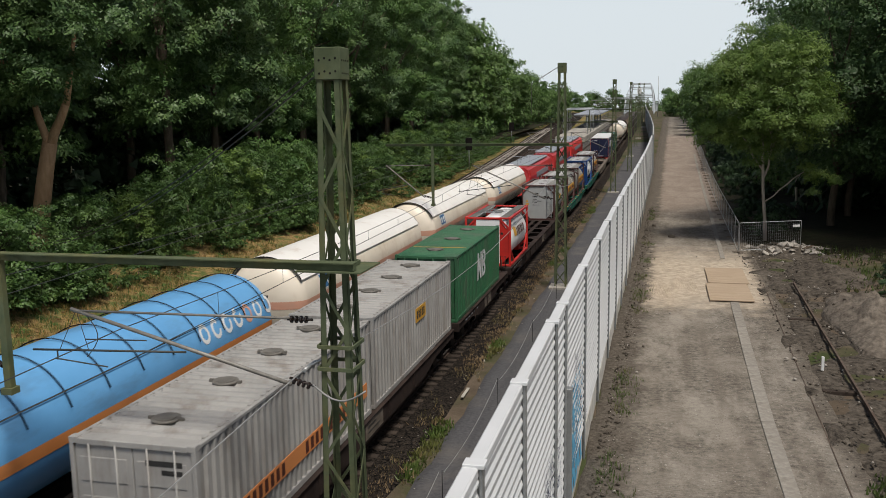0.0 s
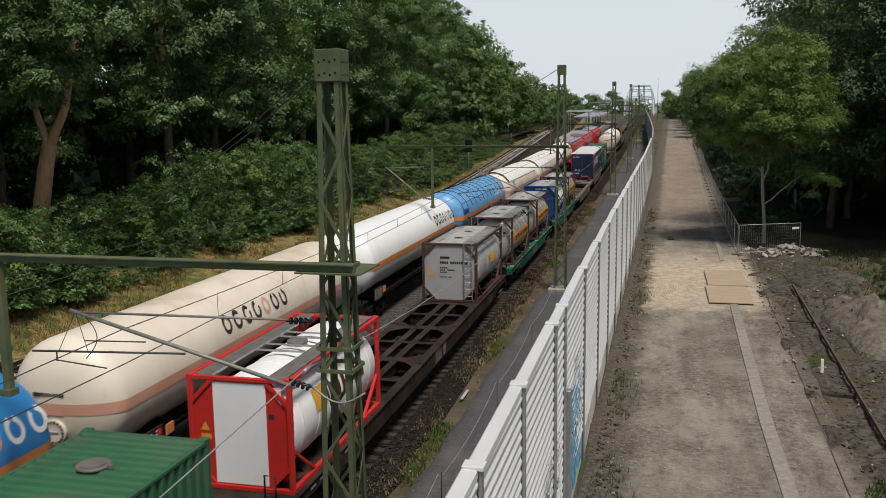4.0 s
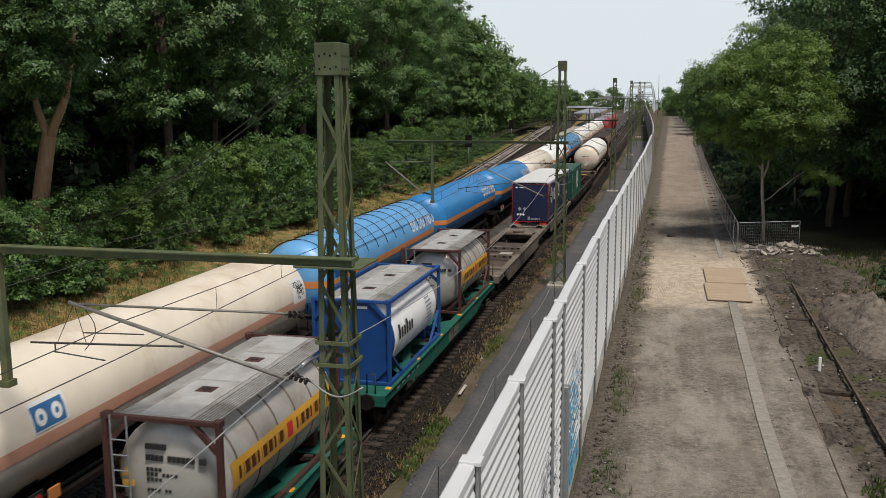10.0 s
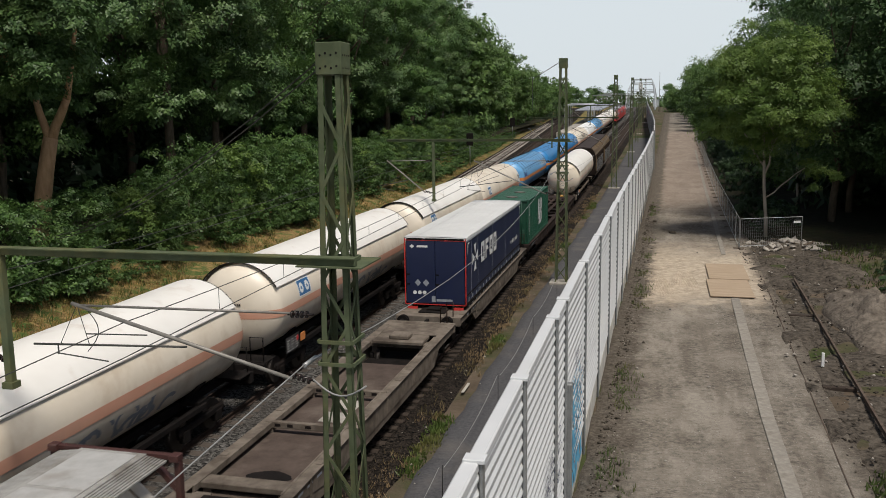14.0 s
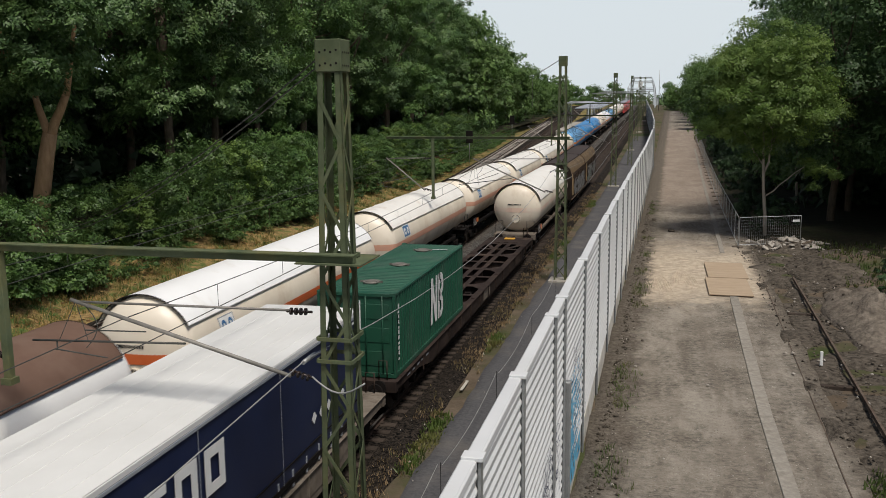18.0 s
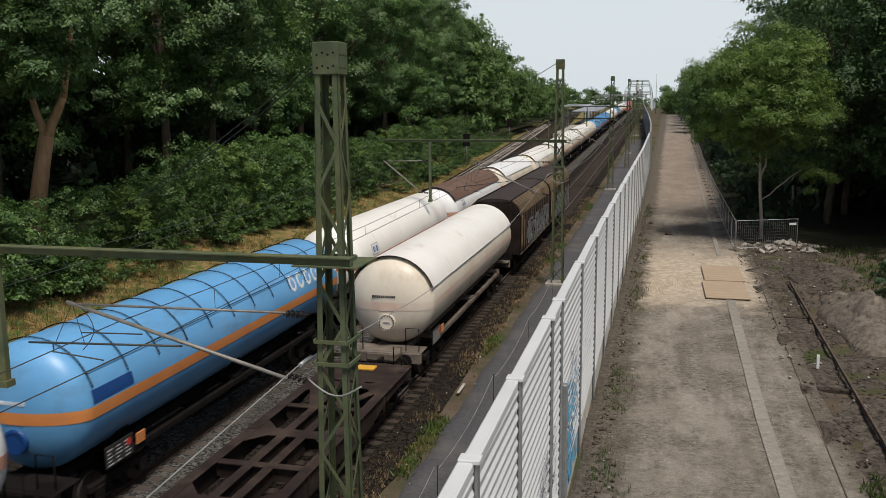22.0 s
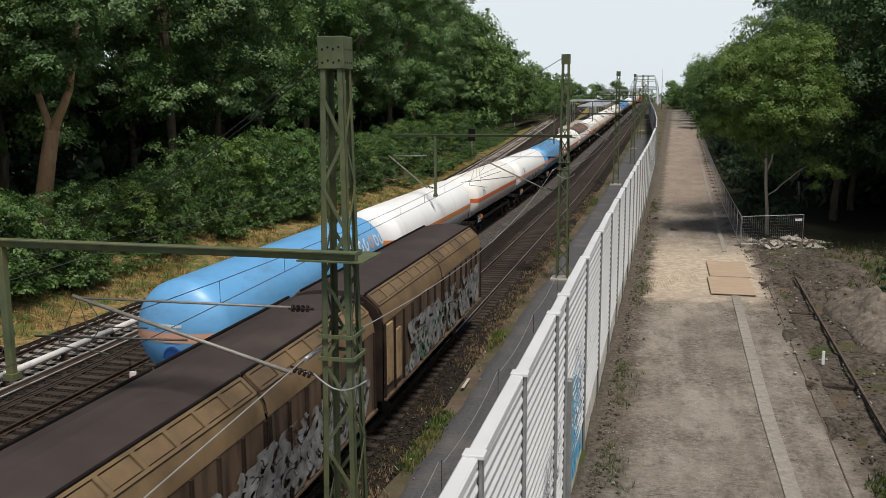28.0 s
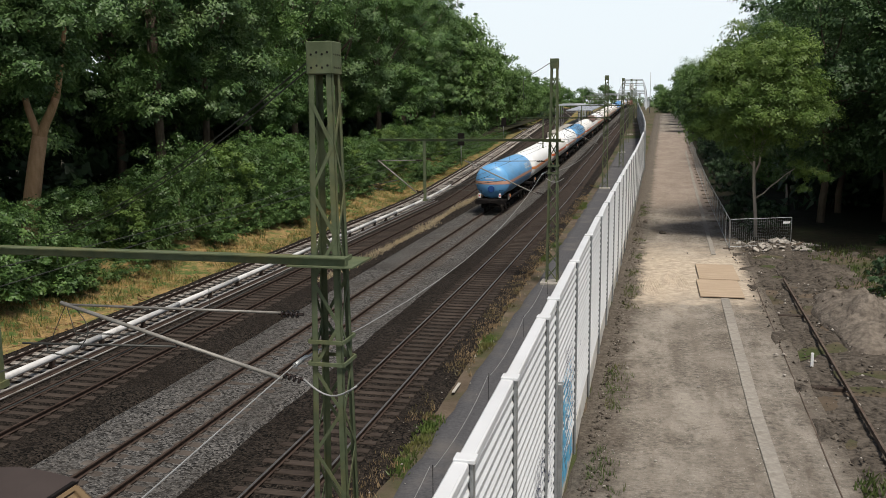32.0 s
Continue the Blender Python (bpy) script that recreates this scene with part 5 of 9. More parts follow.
# the long train of gas tanks, from its engines to its tail: far end of each tank at the clip's start
W_BLUE, W_ORANGE, W_DARK = M["mark_white"], M["orange"], M["mark_black"]
LONG = []
styles = {
    "blue": tank_wagon("blue gas tank wagon with an orange band", "blue", "orange", word=(W_BLUE, W_ORANGE), sign=False),
    "hoop": tank_wagon("pale blue gas tank wagon with black hoops and orange band", "blue_pale", "orange", hoops=True, word=(W_BLUE, M["salmon"]), sign=False),
    "whiteword": tank_wagon("clean white gas tank wagon with an orange band", "white", "orange", word=(M["mark_black"], M["salmon"]), sign=False),
    "creamword": tank_wagon("cream gas tank wagon with a faded salmon band", "cream", "salmon", word=(M["mark_black"], M["salmon"]), sign=False),
    "poster": tank_wagon("cream gas tank wagon with a pasted white sheet", "cream", "salmon", mural=True),
    "dirty": tank_wagon("stained off-white gas tank wagon with a salmon band", "cream", "salmon", shield="dirty_white"),
    "ribbed": tank_wagon("off-white gas tank wagon under a ribbed sun shield", "cream", "salmon", shield="dirty_white", ribs=True),
    "white": tank_wagon("cream gas tank wagon with a white sun shield and orange band", "cream", "red_orange", shield="white", pale_sign=True),
    "plain": tank_wagon("plain white gas tank wagon with an orange band", "white", "orange", sign=False),
    "brown": tank_wagon("white gas tank wagon under a brown sun shield", "white", "salmon", shield="brown_roof"),
    "spray": tank_wagon("white gas tank wagon with spray-painted flank", "white", "salmon"),
    "creamred": tank_wagon("cream-white gas tank wagon with a red band", "dirty_white", "red_orange"),
    "tail": tank_wagon("blue gas tank wagon with a salmon band and tail lamps", "blue_pale", "salmon", length=15.95, word=(W_BLUE, M["salmon"]), sign=False),
}
flank_spray(styles["spray"], 1.5, 2.70, -12.5, -3.5, 1.75, 2.45, 31, (M["mark_black"], M["mark_grey"]))
flank_spray(styles["dirty"], 1.5, 2.70, -9.5, -4.0, 1.7, 2.3, 37, (M["mark_grey"],))
lamp = part("tail_lamp_board", Shape().box(-0.98, -0.78, -16.42, -16.38, 1.4, 1.78, 0.01).box(0.78, 0.98, -16.42, -16.38, 1.4, 1.78, 0.01), M["mark_white"], styles["tail"], "white tail board")
part("tail_mark", Shape().box(-0.94, -0.82, -16.43, -16.42, 1.53, 1.65).box(0.82, 0.94, -16.43, -16.42, 1.53, 1.65), M["mark_red"], lamp)
ORDER = [(80.6, "dirty"), (62.3, "ribbed"), (44.1, "dirty"), (25.84, "hoop"), (7.9, "whiteword"), (-10.47, "creamword"), (-28.5, "blue"), (-46.83, "blue"), (-65.17, "hoop"), (-83.3, "poster"), (-99.5, "dirty"), (-117.7, "dirty"), (-135.9, "dirty"), (-153.9, "ribbed"), (-172.3, "white"), (-190.6, "brown"), (-208.8, "creamred"), (-227.2, "hoop"), (-245.2, "spray"), (-263.4, "creamred"), (-281.5, "plain"), (-299.6, "tail")]
used = set()
for u, style in ORDER:
    ob = styles[style]
    if style in used:
        ob = copy_thing(ob, Matrix.Identity(4))
    used.add(style)
    LONG.append((ob, u))


def engine(label, mat):
    t = thing("locomotive", label, "locomotive", "engines of the long train")
    out = [(-1.48, 0.95), (1.48, 0.95), (1.5, 2.9), (1.3, 3.55), (0.9, 3.8), (-0.9, 3.8), (-1.3, 3.55), (-1.5, 2.9)]
    s = Shape().extrude_y(out, -17.6, -1.2)
    for y0, y1 in ((-17.6, -18.9), (-1.2, 0.0)):
        v = [(x, y0, z) for x, z in out] + [(x * 0.93, y1 if z < 2.2 else y0 + (y1 - y0) * 0.45, z) for x, z in out]
        n = len(out)
        q = [(i, (i + 1) % n, n + (i + 1) % n, n + i) for i in range(n)] + [tuple(n + i for i in range(n))]
        s.add(v, q if y1 > y0 else [f[::-1] for f in q])
    body = part("body", s, mat, t)
    part("roof", Shape().box(-1.1, 1.1, -16.5, -2.5, 3.8, 3.98, 0.05), M["mark_grey"], body, "grey roof with equipment")
    for y in (-18.5, -0.42):
        part("windscreen", Shape().box(-1.05, 1.05, y - 0.1, y + 0.1, 2.35, 3.05, 0.02), M["glass"], body)
    for sx in (-1, 1):
        part("side_grille", Shape().box(min(sx * 1.47, sx * 1.515), max(sx * 1.47, sx * 1.515), -14, -5, 2.5, 3.0), M["mark_grey"], body)
        part("cab_window", Shape().box(min(sx * 1.47, sx * 1.515), max(sx * 1.47, sx * 1.515), -2.6, -1.7, 2.3, 2.95), M["glass"], body)
    for y in (-15.0, -4.0):
        part("pantograph", Shape().path([(0, y, 3.98), (0, y + 0.9, 4.35), (0, y, 4.6)], 0.04, 6).box(-0.8, 0.8, y - 0.03, y + 0.03, 4.6, 4.65), M["mark_grey"], body)
    part("skirt", Shape().box(-1.4, 1.4, -18.3, -0.6, 0.75, 0.95), M["frame_black"], t)
    for y in (-15.0, -3.9):
        bogie(t, y, M["frame_black"], 1.3)
    buffers(t, -18.85, -1)
    buffers(t, -0.05, 1)
    return t


LONG.append((engine("dark red electric locomotive", M["red_loco"]), 101.0))
LONG.append((engine("dull brick-red electric locomotive", M["red_loco"]), 120.8))
LONG.append((engine("bright red electric locomotive", M["red"]), 140.6))


# ---- the container train ----
SHORT = []
G = "wagons of the container train"


def flat_wagon(label, y0, y1, frame, middle=False, bays=7, pocket=False):
    """A skeleton container wagon from y0 to y1."""
    t = thing("flat_wagon", label, "flat wagon", G)
    m = M[frame]
    L = y1 - y0
    for sx in (-1, 1):
        # fish-bellied web under a broad top flange
        out = [(0.35, 0.86), (2.9, 0.82), (4.4, 0.56), (L - 4.4, 0.56), (L - 2.9, 0.82), (L - 0.35, 0.86), (L - 0.35, 1.12), (0.35, 1.12)]
        n = len(out)
        web = Shape().add([(sx * x, y, z) for x in (1.2, 1.28) for y, z in out], [tuple(range(n)), tuple(range(2 * n - 1, n - 1, -1))] + [(i, n + i, n + (i + 1) % n, (i + 1) % n) for i in range(n)])
        web.box(*sorted((sx * 1.04, sx * 1.33)), 0.35, L - 0.35, 1.12, 1.145, 0.004)
        sill = part("side_sill", web, m, t, "deep side sill with a broad top flange")
        for y in np.arange(3.4, L - 3.2, (L - 6.6) / max(bays - 2, 2)):
            part("stiffener", Shape().box(*sorted((sx * 1.28, sx * 1.325)), y - 0.02, y + 0.02, 0.62, 1.12), m, sill)
    if not pocket:
        part("centre_sill", Shape().box(-0.30, -0.22, 0.3, L - 0.3, 0.70, 1.10).box(0.22, 0.30, 0.3, L - 0.3, 0.70, 1.10).box(-0.38, -0.14, 0.3, L - 0.3, 1.10, 1.125).box(0.14, 0.38, 0.3, L - 0.3, 1.10, 1.125), m, t)
        panel = part("pale_panel", Shape().box(1.281, 1.288, L * 0.47, L * 0.47 + 1.5, 0.62, 1.08), M["frame_dust"], t, "pale dusty panel on the sill")
        tagged(part("panel_lettering", Shape().box(1.288, 1.291, L * 0.47 + 0.2, L * 0.47 + 0.9, 0.9, 0.96).box(1.288, 1.291, L * 0.47 + 0.2, L * 0.47 + 1.2, 0.76, 0.8), M["mark_black"], panel), kind="stuff")
    for k in range(0 if pocket else bays + 1):
        y = 0.5 + (L - 1.0) * k / bays
        w = 0.24 if k % 2 else 0.13
        part("crossmember", Shape().box(-1.1, 1.1, y - 0.05, y + 0.05, 0.76, 1.10).box(-1.1, 1.1, y - w, y + w, 1.10, 1.128, 0.004), m, t, "cross plate" if k % 2 else "")
        for sx in (-1, 1):
            if k % 2 and 0 < k < bays:
                c = [(1.08, y - w - 0.55), (1.08, y + w + 0.55), (0.62, y + w), (0.62, y - w)]
                part("gusset", Shape().add([(sx * px, py, pz) for pz in (1.112, 1.132) for px, py in c], [(3, 2, 1, 0), (4, 5, 6, 7), (0, 1, 5, 4), (1, 2, 6, 5), (2, 3, 7, 6), (3, 0, 4, 7)] if sx > 0 else [(0, 1, 2, 3), (7, 6, 5, 4), (4, 5, 1, 0), (5, 6, 2, 1), (6, 7, 3, 2), (7, 4, 0, 3)]), m, t)
            if k in (1, bays - 2):
                yb = y + (L - 1.0) / bays
                ends = ((sx * 1.08, y, 1.105), (sx * 0.3, yb, 1.105)) if k == 1 else ((sx * 0.3, y, 1.105), (sx * 1.08, yb, 1.105))
                part("brace", Shape().beam(*ends, 0.26, 0.03), m, t)
    for y, sg in ((0.0, -1), (L, 1)):
        part("headstock", Shape().box(-1.3, 1.3, y - sg * 0.42 - 0.12, y - sg * 0.42 + 0.12, 0.8, 1.16, 0.02), m, t)
        part("end_deck", Shape().box(-1.2, 1.2, min(y - sg * 0.4, y - sg * 2.1), max(y - sg * 0.4, y - sg * 2.1), 1.09, 1.135, 0.01), m, t, "riveted end deck plate")
        buffers(t, y - sg * 0.38, sg)
        bogie(t, y - sg * 2.2, M["frame_black"])
        part("hand_loop", Shape().path([(0.75, y - sg * 0.4, 1.15), (0.75, y - sg * 0.4, 1.75), (1.0, y - sg * 0.4, 1.75), (1.0, y - sg * 0.4, 1.15)], 0.022, 6), M["rail_rust"], t)
    if middle:
        bogie(t, L / 2, M["frame_black"])
    for k in range(6):
        y = 1.0 + (L - 2.0) * k / 5
        for sx in (-1.2, 1.2):
            part("spigot", Shape().box(sx - 0.09, sx + 0.09, y - 0.1, y + 0.1, 1.14, 1.17, 0.01), M["yellow"] if frame == "frame_green" else m, t)
    s = Shape()
    for k in range(5):
        s.box(1.281, 1.285, 1.6 + 0.55 * k, 1.9 + 0.55 * k, 0.94, 1.0)
    tagged(part("data_lettering", s, M["mark_grey"], t), "pale marks on the sill", kind="stuff")
    SHORT.append((t, y0))
    return t


def pocket_wagon(label, y0, y1):
    t = flat_wagon(label, y0, y1, "frame_dust", bays=6, pocket=True)
    L = y1 - y0
    m = M["frame_dust"]
    for sx in (-1, 1):
        a, b = sorted((sx * 1.16, sx * 1.26))
        v = [(3.4, 0.36), (L - 3.4, 0.36), (L - 2.6, 0.85), (2.6, 0.85)]
        s = Shape()
        pts = [(a, y, z) for y, z in v] + [(b, y, z) for y, z in v]
        s.add(pts, [(0, 1, 2, 3)[::-1], (4, 5, 6, 7), (0, 1, 5, 4), (1, 2, 6, 5), (2, 3, 7, 6), (3, 0, 4, 7)])
        part("side_plate", s, m, t)
    part("pocket_floor", Shape().box(-1.15, 1.15, 2.0, L - 5.0, 0.80, 0.86), M["frame_brown"], t, "sunken pocket floor plate")
    # no depth here: a black plate paints the dark of the open pit
    part("pocket_pit", Shape().box(-1.1, 1.1, L - 5.0, L - 2.0, 0.5, 0.56), M["frame_black"], t, "black plate drawn for the shade in the open pit")
    part("grip_plate", Shape().box(-0.3, 0.25, L * 0.5, L * 0.5 + 1.2, 0.86, 0.875), m, t)
    for y in (L * 0.36, L * 0.52):
        bar = part("cross_bar", Shape().box(-1.2, 1.2, y - 0.07, y + 0.07, 1.0, 1.18, 0.015).box(-1.15, -1.0, y - 0.06, y + 0.06, 0.86, 1.0).box(1.0, 1.15, y - 0.06, y + 0.06, 0.86, 1.0), m, t, "slim perforated cross bar")
        holes = Shape()
        for x in (-0.85, -0.5, 0.0, 0.5, 0.85):
            holes.box(x - 0.08, x + 0.08, y - 0.075, y - 0.07, 1.05, 1.13)
        part("slot", holes, M["frame_black"], bar, "row of dark slots")
    for sx in (-1, 1):
        part("inner_lip", Shape().box(*sorted((sx * 1.0, sx * 1.06)), 2.4, L - 2.4, 1.0, 1.16, 0.01), m, t, "raised inner lip")
        part("sill_hole", Shape().box(*sorted((sx * 1.281, sx * 1.286)), 2.0, 2.35, 0.88, 1.08), M["frame_black"], t)
    for y in (2.9, L - 3.2):
        part("cross_girder", Shape().box(-1.25, 1.25, y - 0.22, y + 0.22, 0.98, 1.13, 0.02).box(-1.0, -0.8, y - 0.15, y + 0.15, 0.5, 1.0).box(0.8, 1.0, y - 0.15, y + 0.15, 0.5, 1.0), m, t, "perforated cross girder")
    part("hitch_plate", Shape().box(-0.55, 0.55, 0.9, 2.0, 1.137, 1.19, 0.02).box(-0.28, 0.28, 1.15, 1.85, 1.19, 1.27, 0.03), M["frame_black"], t, "black greasy hitch plate")
    for k, y in enumerate((L * 0.38 + 0.6, L * 0.5 - 0.5)):
        part("wheel_plate", Shape().box(-0.15, 0.55, y, y + 0.75, 0.862, 0.885, 0.005), M["concrete"], t, "pale worn wheel plate")
    for x in (-0.85, 0.75):
        part("deck_block", Shape().box(x - 0.22, x + 0.22, 2.1, 2.5, 0.86, 1.0, 0.02), m, t)
    part("oil_stain", Shape().add([(0.1 + 0.5 * math.cos(a) * (1 + 0.25 * math.sin(3 * a)), 3.6 + 0.55 * math.sin(a), 0.864) for a in [2 * math.pi * i / 18 for i in range(18)]], [tuple(range(18))]), M["frame_black"], t, "dark oily stain")
    part("king_pin_trestle", Shape().box(-0.9, 0.9, L - 3.6, L - 2.6, 1.12, 1.26, 0.03).box(-0.35, 0.35, L - 3.4, L - 2.8, 1.25, 1.42, 0.04), m, t)
    return t


def corrugated(s, axis, c, sign, a0, a1, z0, z1, pitch, depth, flat=0.0):
    """A trapezoid sheet. axis x: upright, facing x; axis y: upright, facing y; axis z: a roof ribbed across."""
    n = max(2, round((a1 - a0) / pitch))
    p = (a1 - a0) / n
    line = []
    for k in range(n):
        o = a0 + p * k
        line += [(o, 0.0), (o + 0.30 * p, 0.0), (o + 0.45 * p, -depth), (o + 0.85 * p, -depth)]
    line.append((a1, 0.0))
    v = []
    for a, d in line:
        if axis == "x":
            v += [(c + sign * d, a, z0), (c + sign * d, a, z1)]
        elif axis == "y":
            v += [(a, c + sign * d, z0), (a, c + sign * d, z1)]
        else:
            v += [(z0, a, c + d), (z1, a, c + d)]
    f = [(2 * i, 2 * i + 2, 2 * i + 3, 2 * i + 1) for i in range(len(line) - 1)]
    flip = (axis == "x" and sign < 0) or (axis == "y" and sign > 0) or axis == "z"
    return s.add(v, [q[::-1] for q in f] if flip else f)


def container(label, y0, mat, length=9.125, hatches=4, zb=1.16, h=2.59, group="containers", slots=False):
    t = thing("container", label, "container", group)
    m, L, w = M[mat], length, 1.219
    z1 = zb + h
    for sx in (-1, 1):
        part("side_panel", corrugated(Shape(), "x", sx * (w - 0.01), sx, 0.12, L - 0.12, zb + 0.14, z1 - 0.1, 0.28, 0.052), m, t)
        a, b = sorted((sx * w, sx * (w - 0.08)))
        part("top_rail", Shape().box(a, b, 0.1, L - 0.1, z1 - 0.10, z1 - 0.03, 0.01), m, t)
        part("bottom_rail", Shape().box(a, b, 0.1, L - 0.1, zb, zb + 0.15, 0.01), m, t)
        for y in (0.0, L):
            c, d = (y, y + 0.12) if y < 1 else (y - 0.12, y)
            part("corner_post", Shape().box(a, b, c, d, zb + 0.11, z1 - 0.11, 0.008), m, t)
            for zz in (zb, z1 - 0.118):
                e, g = sorted((sx * (w + 0.003), sx * (w - 0.165)))
                ee, gg = (y - 0.003, y + 0.175) if y < 1 else (y - 0.175, y + 0.003)
                part("corner_casting", Shape().box(e, g, ee, gg, zz, zz + 0.12, 0.012), m, t)
    if slots:
        part("roof_panel", corrugated(Shape(), "z", z1 - 0.018, 1, 0.2, L - 0.2, -w + 0.14, w - 0.14, 0.29, 0.045).box(-w + 0.06, w - 0.06, 0.06, 0.2, z1 - 0.08, z1 - 0.018).box(-w + 0.06, w - 0.06, L - 0.2, L - 0.06, z1 - 0.08, z1 - 0.018), m, t, "roof sheet with bold cross ribs")
        for sx in (-1, 1):
            edge = Shape().box(*sorted((sx * (w - 0.06), sx * (w - 0.15))), 0.2, L - 0.2, z1 - 0.09, z1 - 0.05)
            n = round((L - 0.4) / 0.29)
            p = (L - 0.4) / n
            for k in range(n):
                edge.box(*sorted((sx * (w - 0.065), sx * (w - 0.15))), 0.2 + p * k, 0.2 + p * (k + 0.42), z1 - 0.05, z1 - 0.016, 0.006)
            part("roof_edge", edge, m, t)
    else:
        part("roof_panel", corrugated(Shape(), "z", z1 - 0.02, 1, 0.2, L - 0.2, -w + 0.06, w - 0.06, 0.24, 0.032).box(-w + 0.06, w - 0.06, 0.06, 0.2, z1 - 0.08, z1 - 0.018).box(-w + 0.06, w - 0.06, L - 0.2, L - 0.06, z1 - 0.08, z1 - 0.018), m, t, "ribbed roof sheet")
    part("end_panel", corrugated(Shape(), "y", L - 0.03, 1, -w + 0.08, w - 0.08, zb + 0.12, z1 - 0.1, 0.26, 0.036), m, t)
    for k in range(2):
        x0 = -w + 0.085 + k * (w - 0.085)
        d = part("door", Shape().box(x0 + 0.008, x0 + w - 0.095, 0.035, 0.075, zb + 0.14, z1 - 0.13, 0.01), m, t)
        for i in range(3):
            zz = zb + 0.35 + 0.72 * i
            part("door_rib", Shape().box(x0 + 0.1, x0 + w - 0.2, 0.02, 0.036, zz, zz + 0.45, 0.008), m, d)
        for xx in (x0 + 0.3, x0 + 0.82):
            part("locking_bar", Shape().tube((xx, 0.005, zb + 0.1), (xx, 0.005, z1 - 0.1), 0.018, 8), m, d)
    part("end_sill", Shape().box(-w + 0.16, w - 0.16, 0.0, 0.1, zb, zb + 0.14, 0.01), m, t)
    part("end_header", Shape().box(-w + 0.16, w - 0.16, 0.0, 0.1, z1 - 0.13, z1 - 0.02, 0.01), m, t)
    part("floor", Shape().box(-w + 0.05, w - 0.05, 0.05, L - 0.05, zb + 0.05, zb + 0.14), M["frame_black"], t)
    for k in range(hatches):
        y = L * (k + 0.5) / hatches
        hd = part("roof_hatch", Shape().disc((0, y, z1 - 0.02), 0.27, 0.05, 20).disc((0, y, z1 + 0.03), 0.2, 0.015, 20), M["hatch"], t, "round roof hatch")
        for sx in (-0.31, 0.31):
            part("hatch_clamp", Shape().box(sx - 0.05, sx + 0.05, y - 0.03, y + 0.03, z1 - 0.02, z1 + 0.04), M["hatch"], hd)
    SHORT.append((t, y0))
    return t


def bars(s, x, y0, y1, z0, z1, n, slim=0.55):
    """Lettering as plain upright bars."""
    p = (y1 - y0) / n
    for k in range(n):
        s.box(x, x + 0.004, y0 + p * k, y0 + p * (k + slim), z0, z1)
    return s


def big_mark(parent, x, y0, z0, h, m):
    """A large two-part mark drawn as plain strokes."""
    s = Shape()
    for a in (0.0, 0.62):
        s.add([(x, y0 + a, z0), (x, y0 + a + 0.24, z0), (x, y0 + a + 0.34, z0 + h), (x, y0 + a + 0.10, z0 + h)], [(0, 1, 2, 3)])
    s.add([(x + 0.001, y0 + 0.08, z0 + h), (x + 0.001, y0 + 0.34, z0 + h), (x + 0.001, y0 + 0.84, z0), (x + 0.001, y0 + 0.60, z0)], [(3, 2, 1, 0)])
    s.add([(x, y0 + 1.0, z0), (x, y0 + 1.22, z0), (x, y0 + 1.32, z0 + h), (x, y0 + 1.10, z0 + h)], [(0, 1, 2, 3)])
    for j, zz in enumerate((z0 + 0.26 * h, z0 + 0.74 * h)):
        v = []
        for i in range(13):
            a = math.pi * (i / 12 - 0.5)
            for q in (0.11, 0.26):
                v.append((x, y0 + 1.38 + 0.05 * j + q * (1.45 if q > 0.2 else 1.2) * math.cos(a), zz + q * h * math.sin(a)))
        s.add(v, [(2 * i, 2 * i + 1, 2 * i + 3, 2 * i + 2) for i in range(12)])
        for lo, hi in ((-0.26, -0.11), (0.11, 0.26)):
            s.add([(x, y0 + 1.15, zz + lo * h), (x, y0 + 1.40, zz + lo * h), (x, y0 + 1.40, zz + hi * h), (x, y0 + 1.15, zz + hi * h)], [(0, 1, 2, 3)])
    part("big_mark", s, m, parent, "large white painted mark")


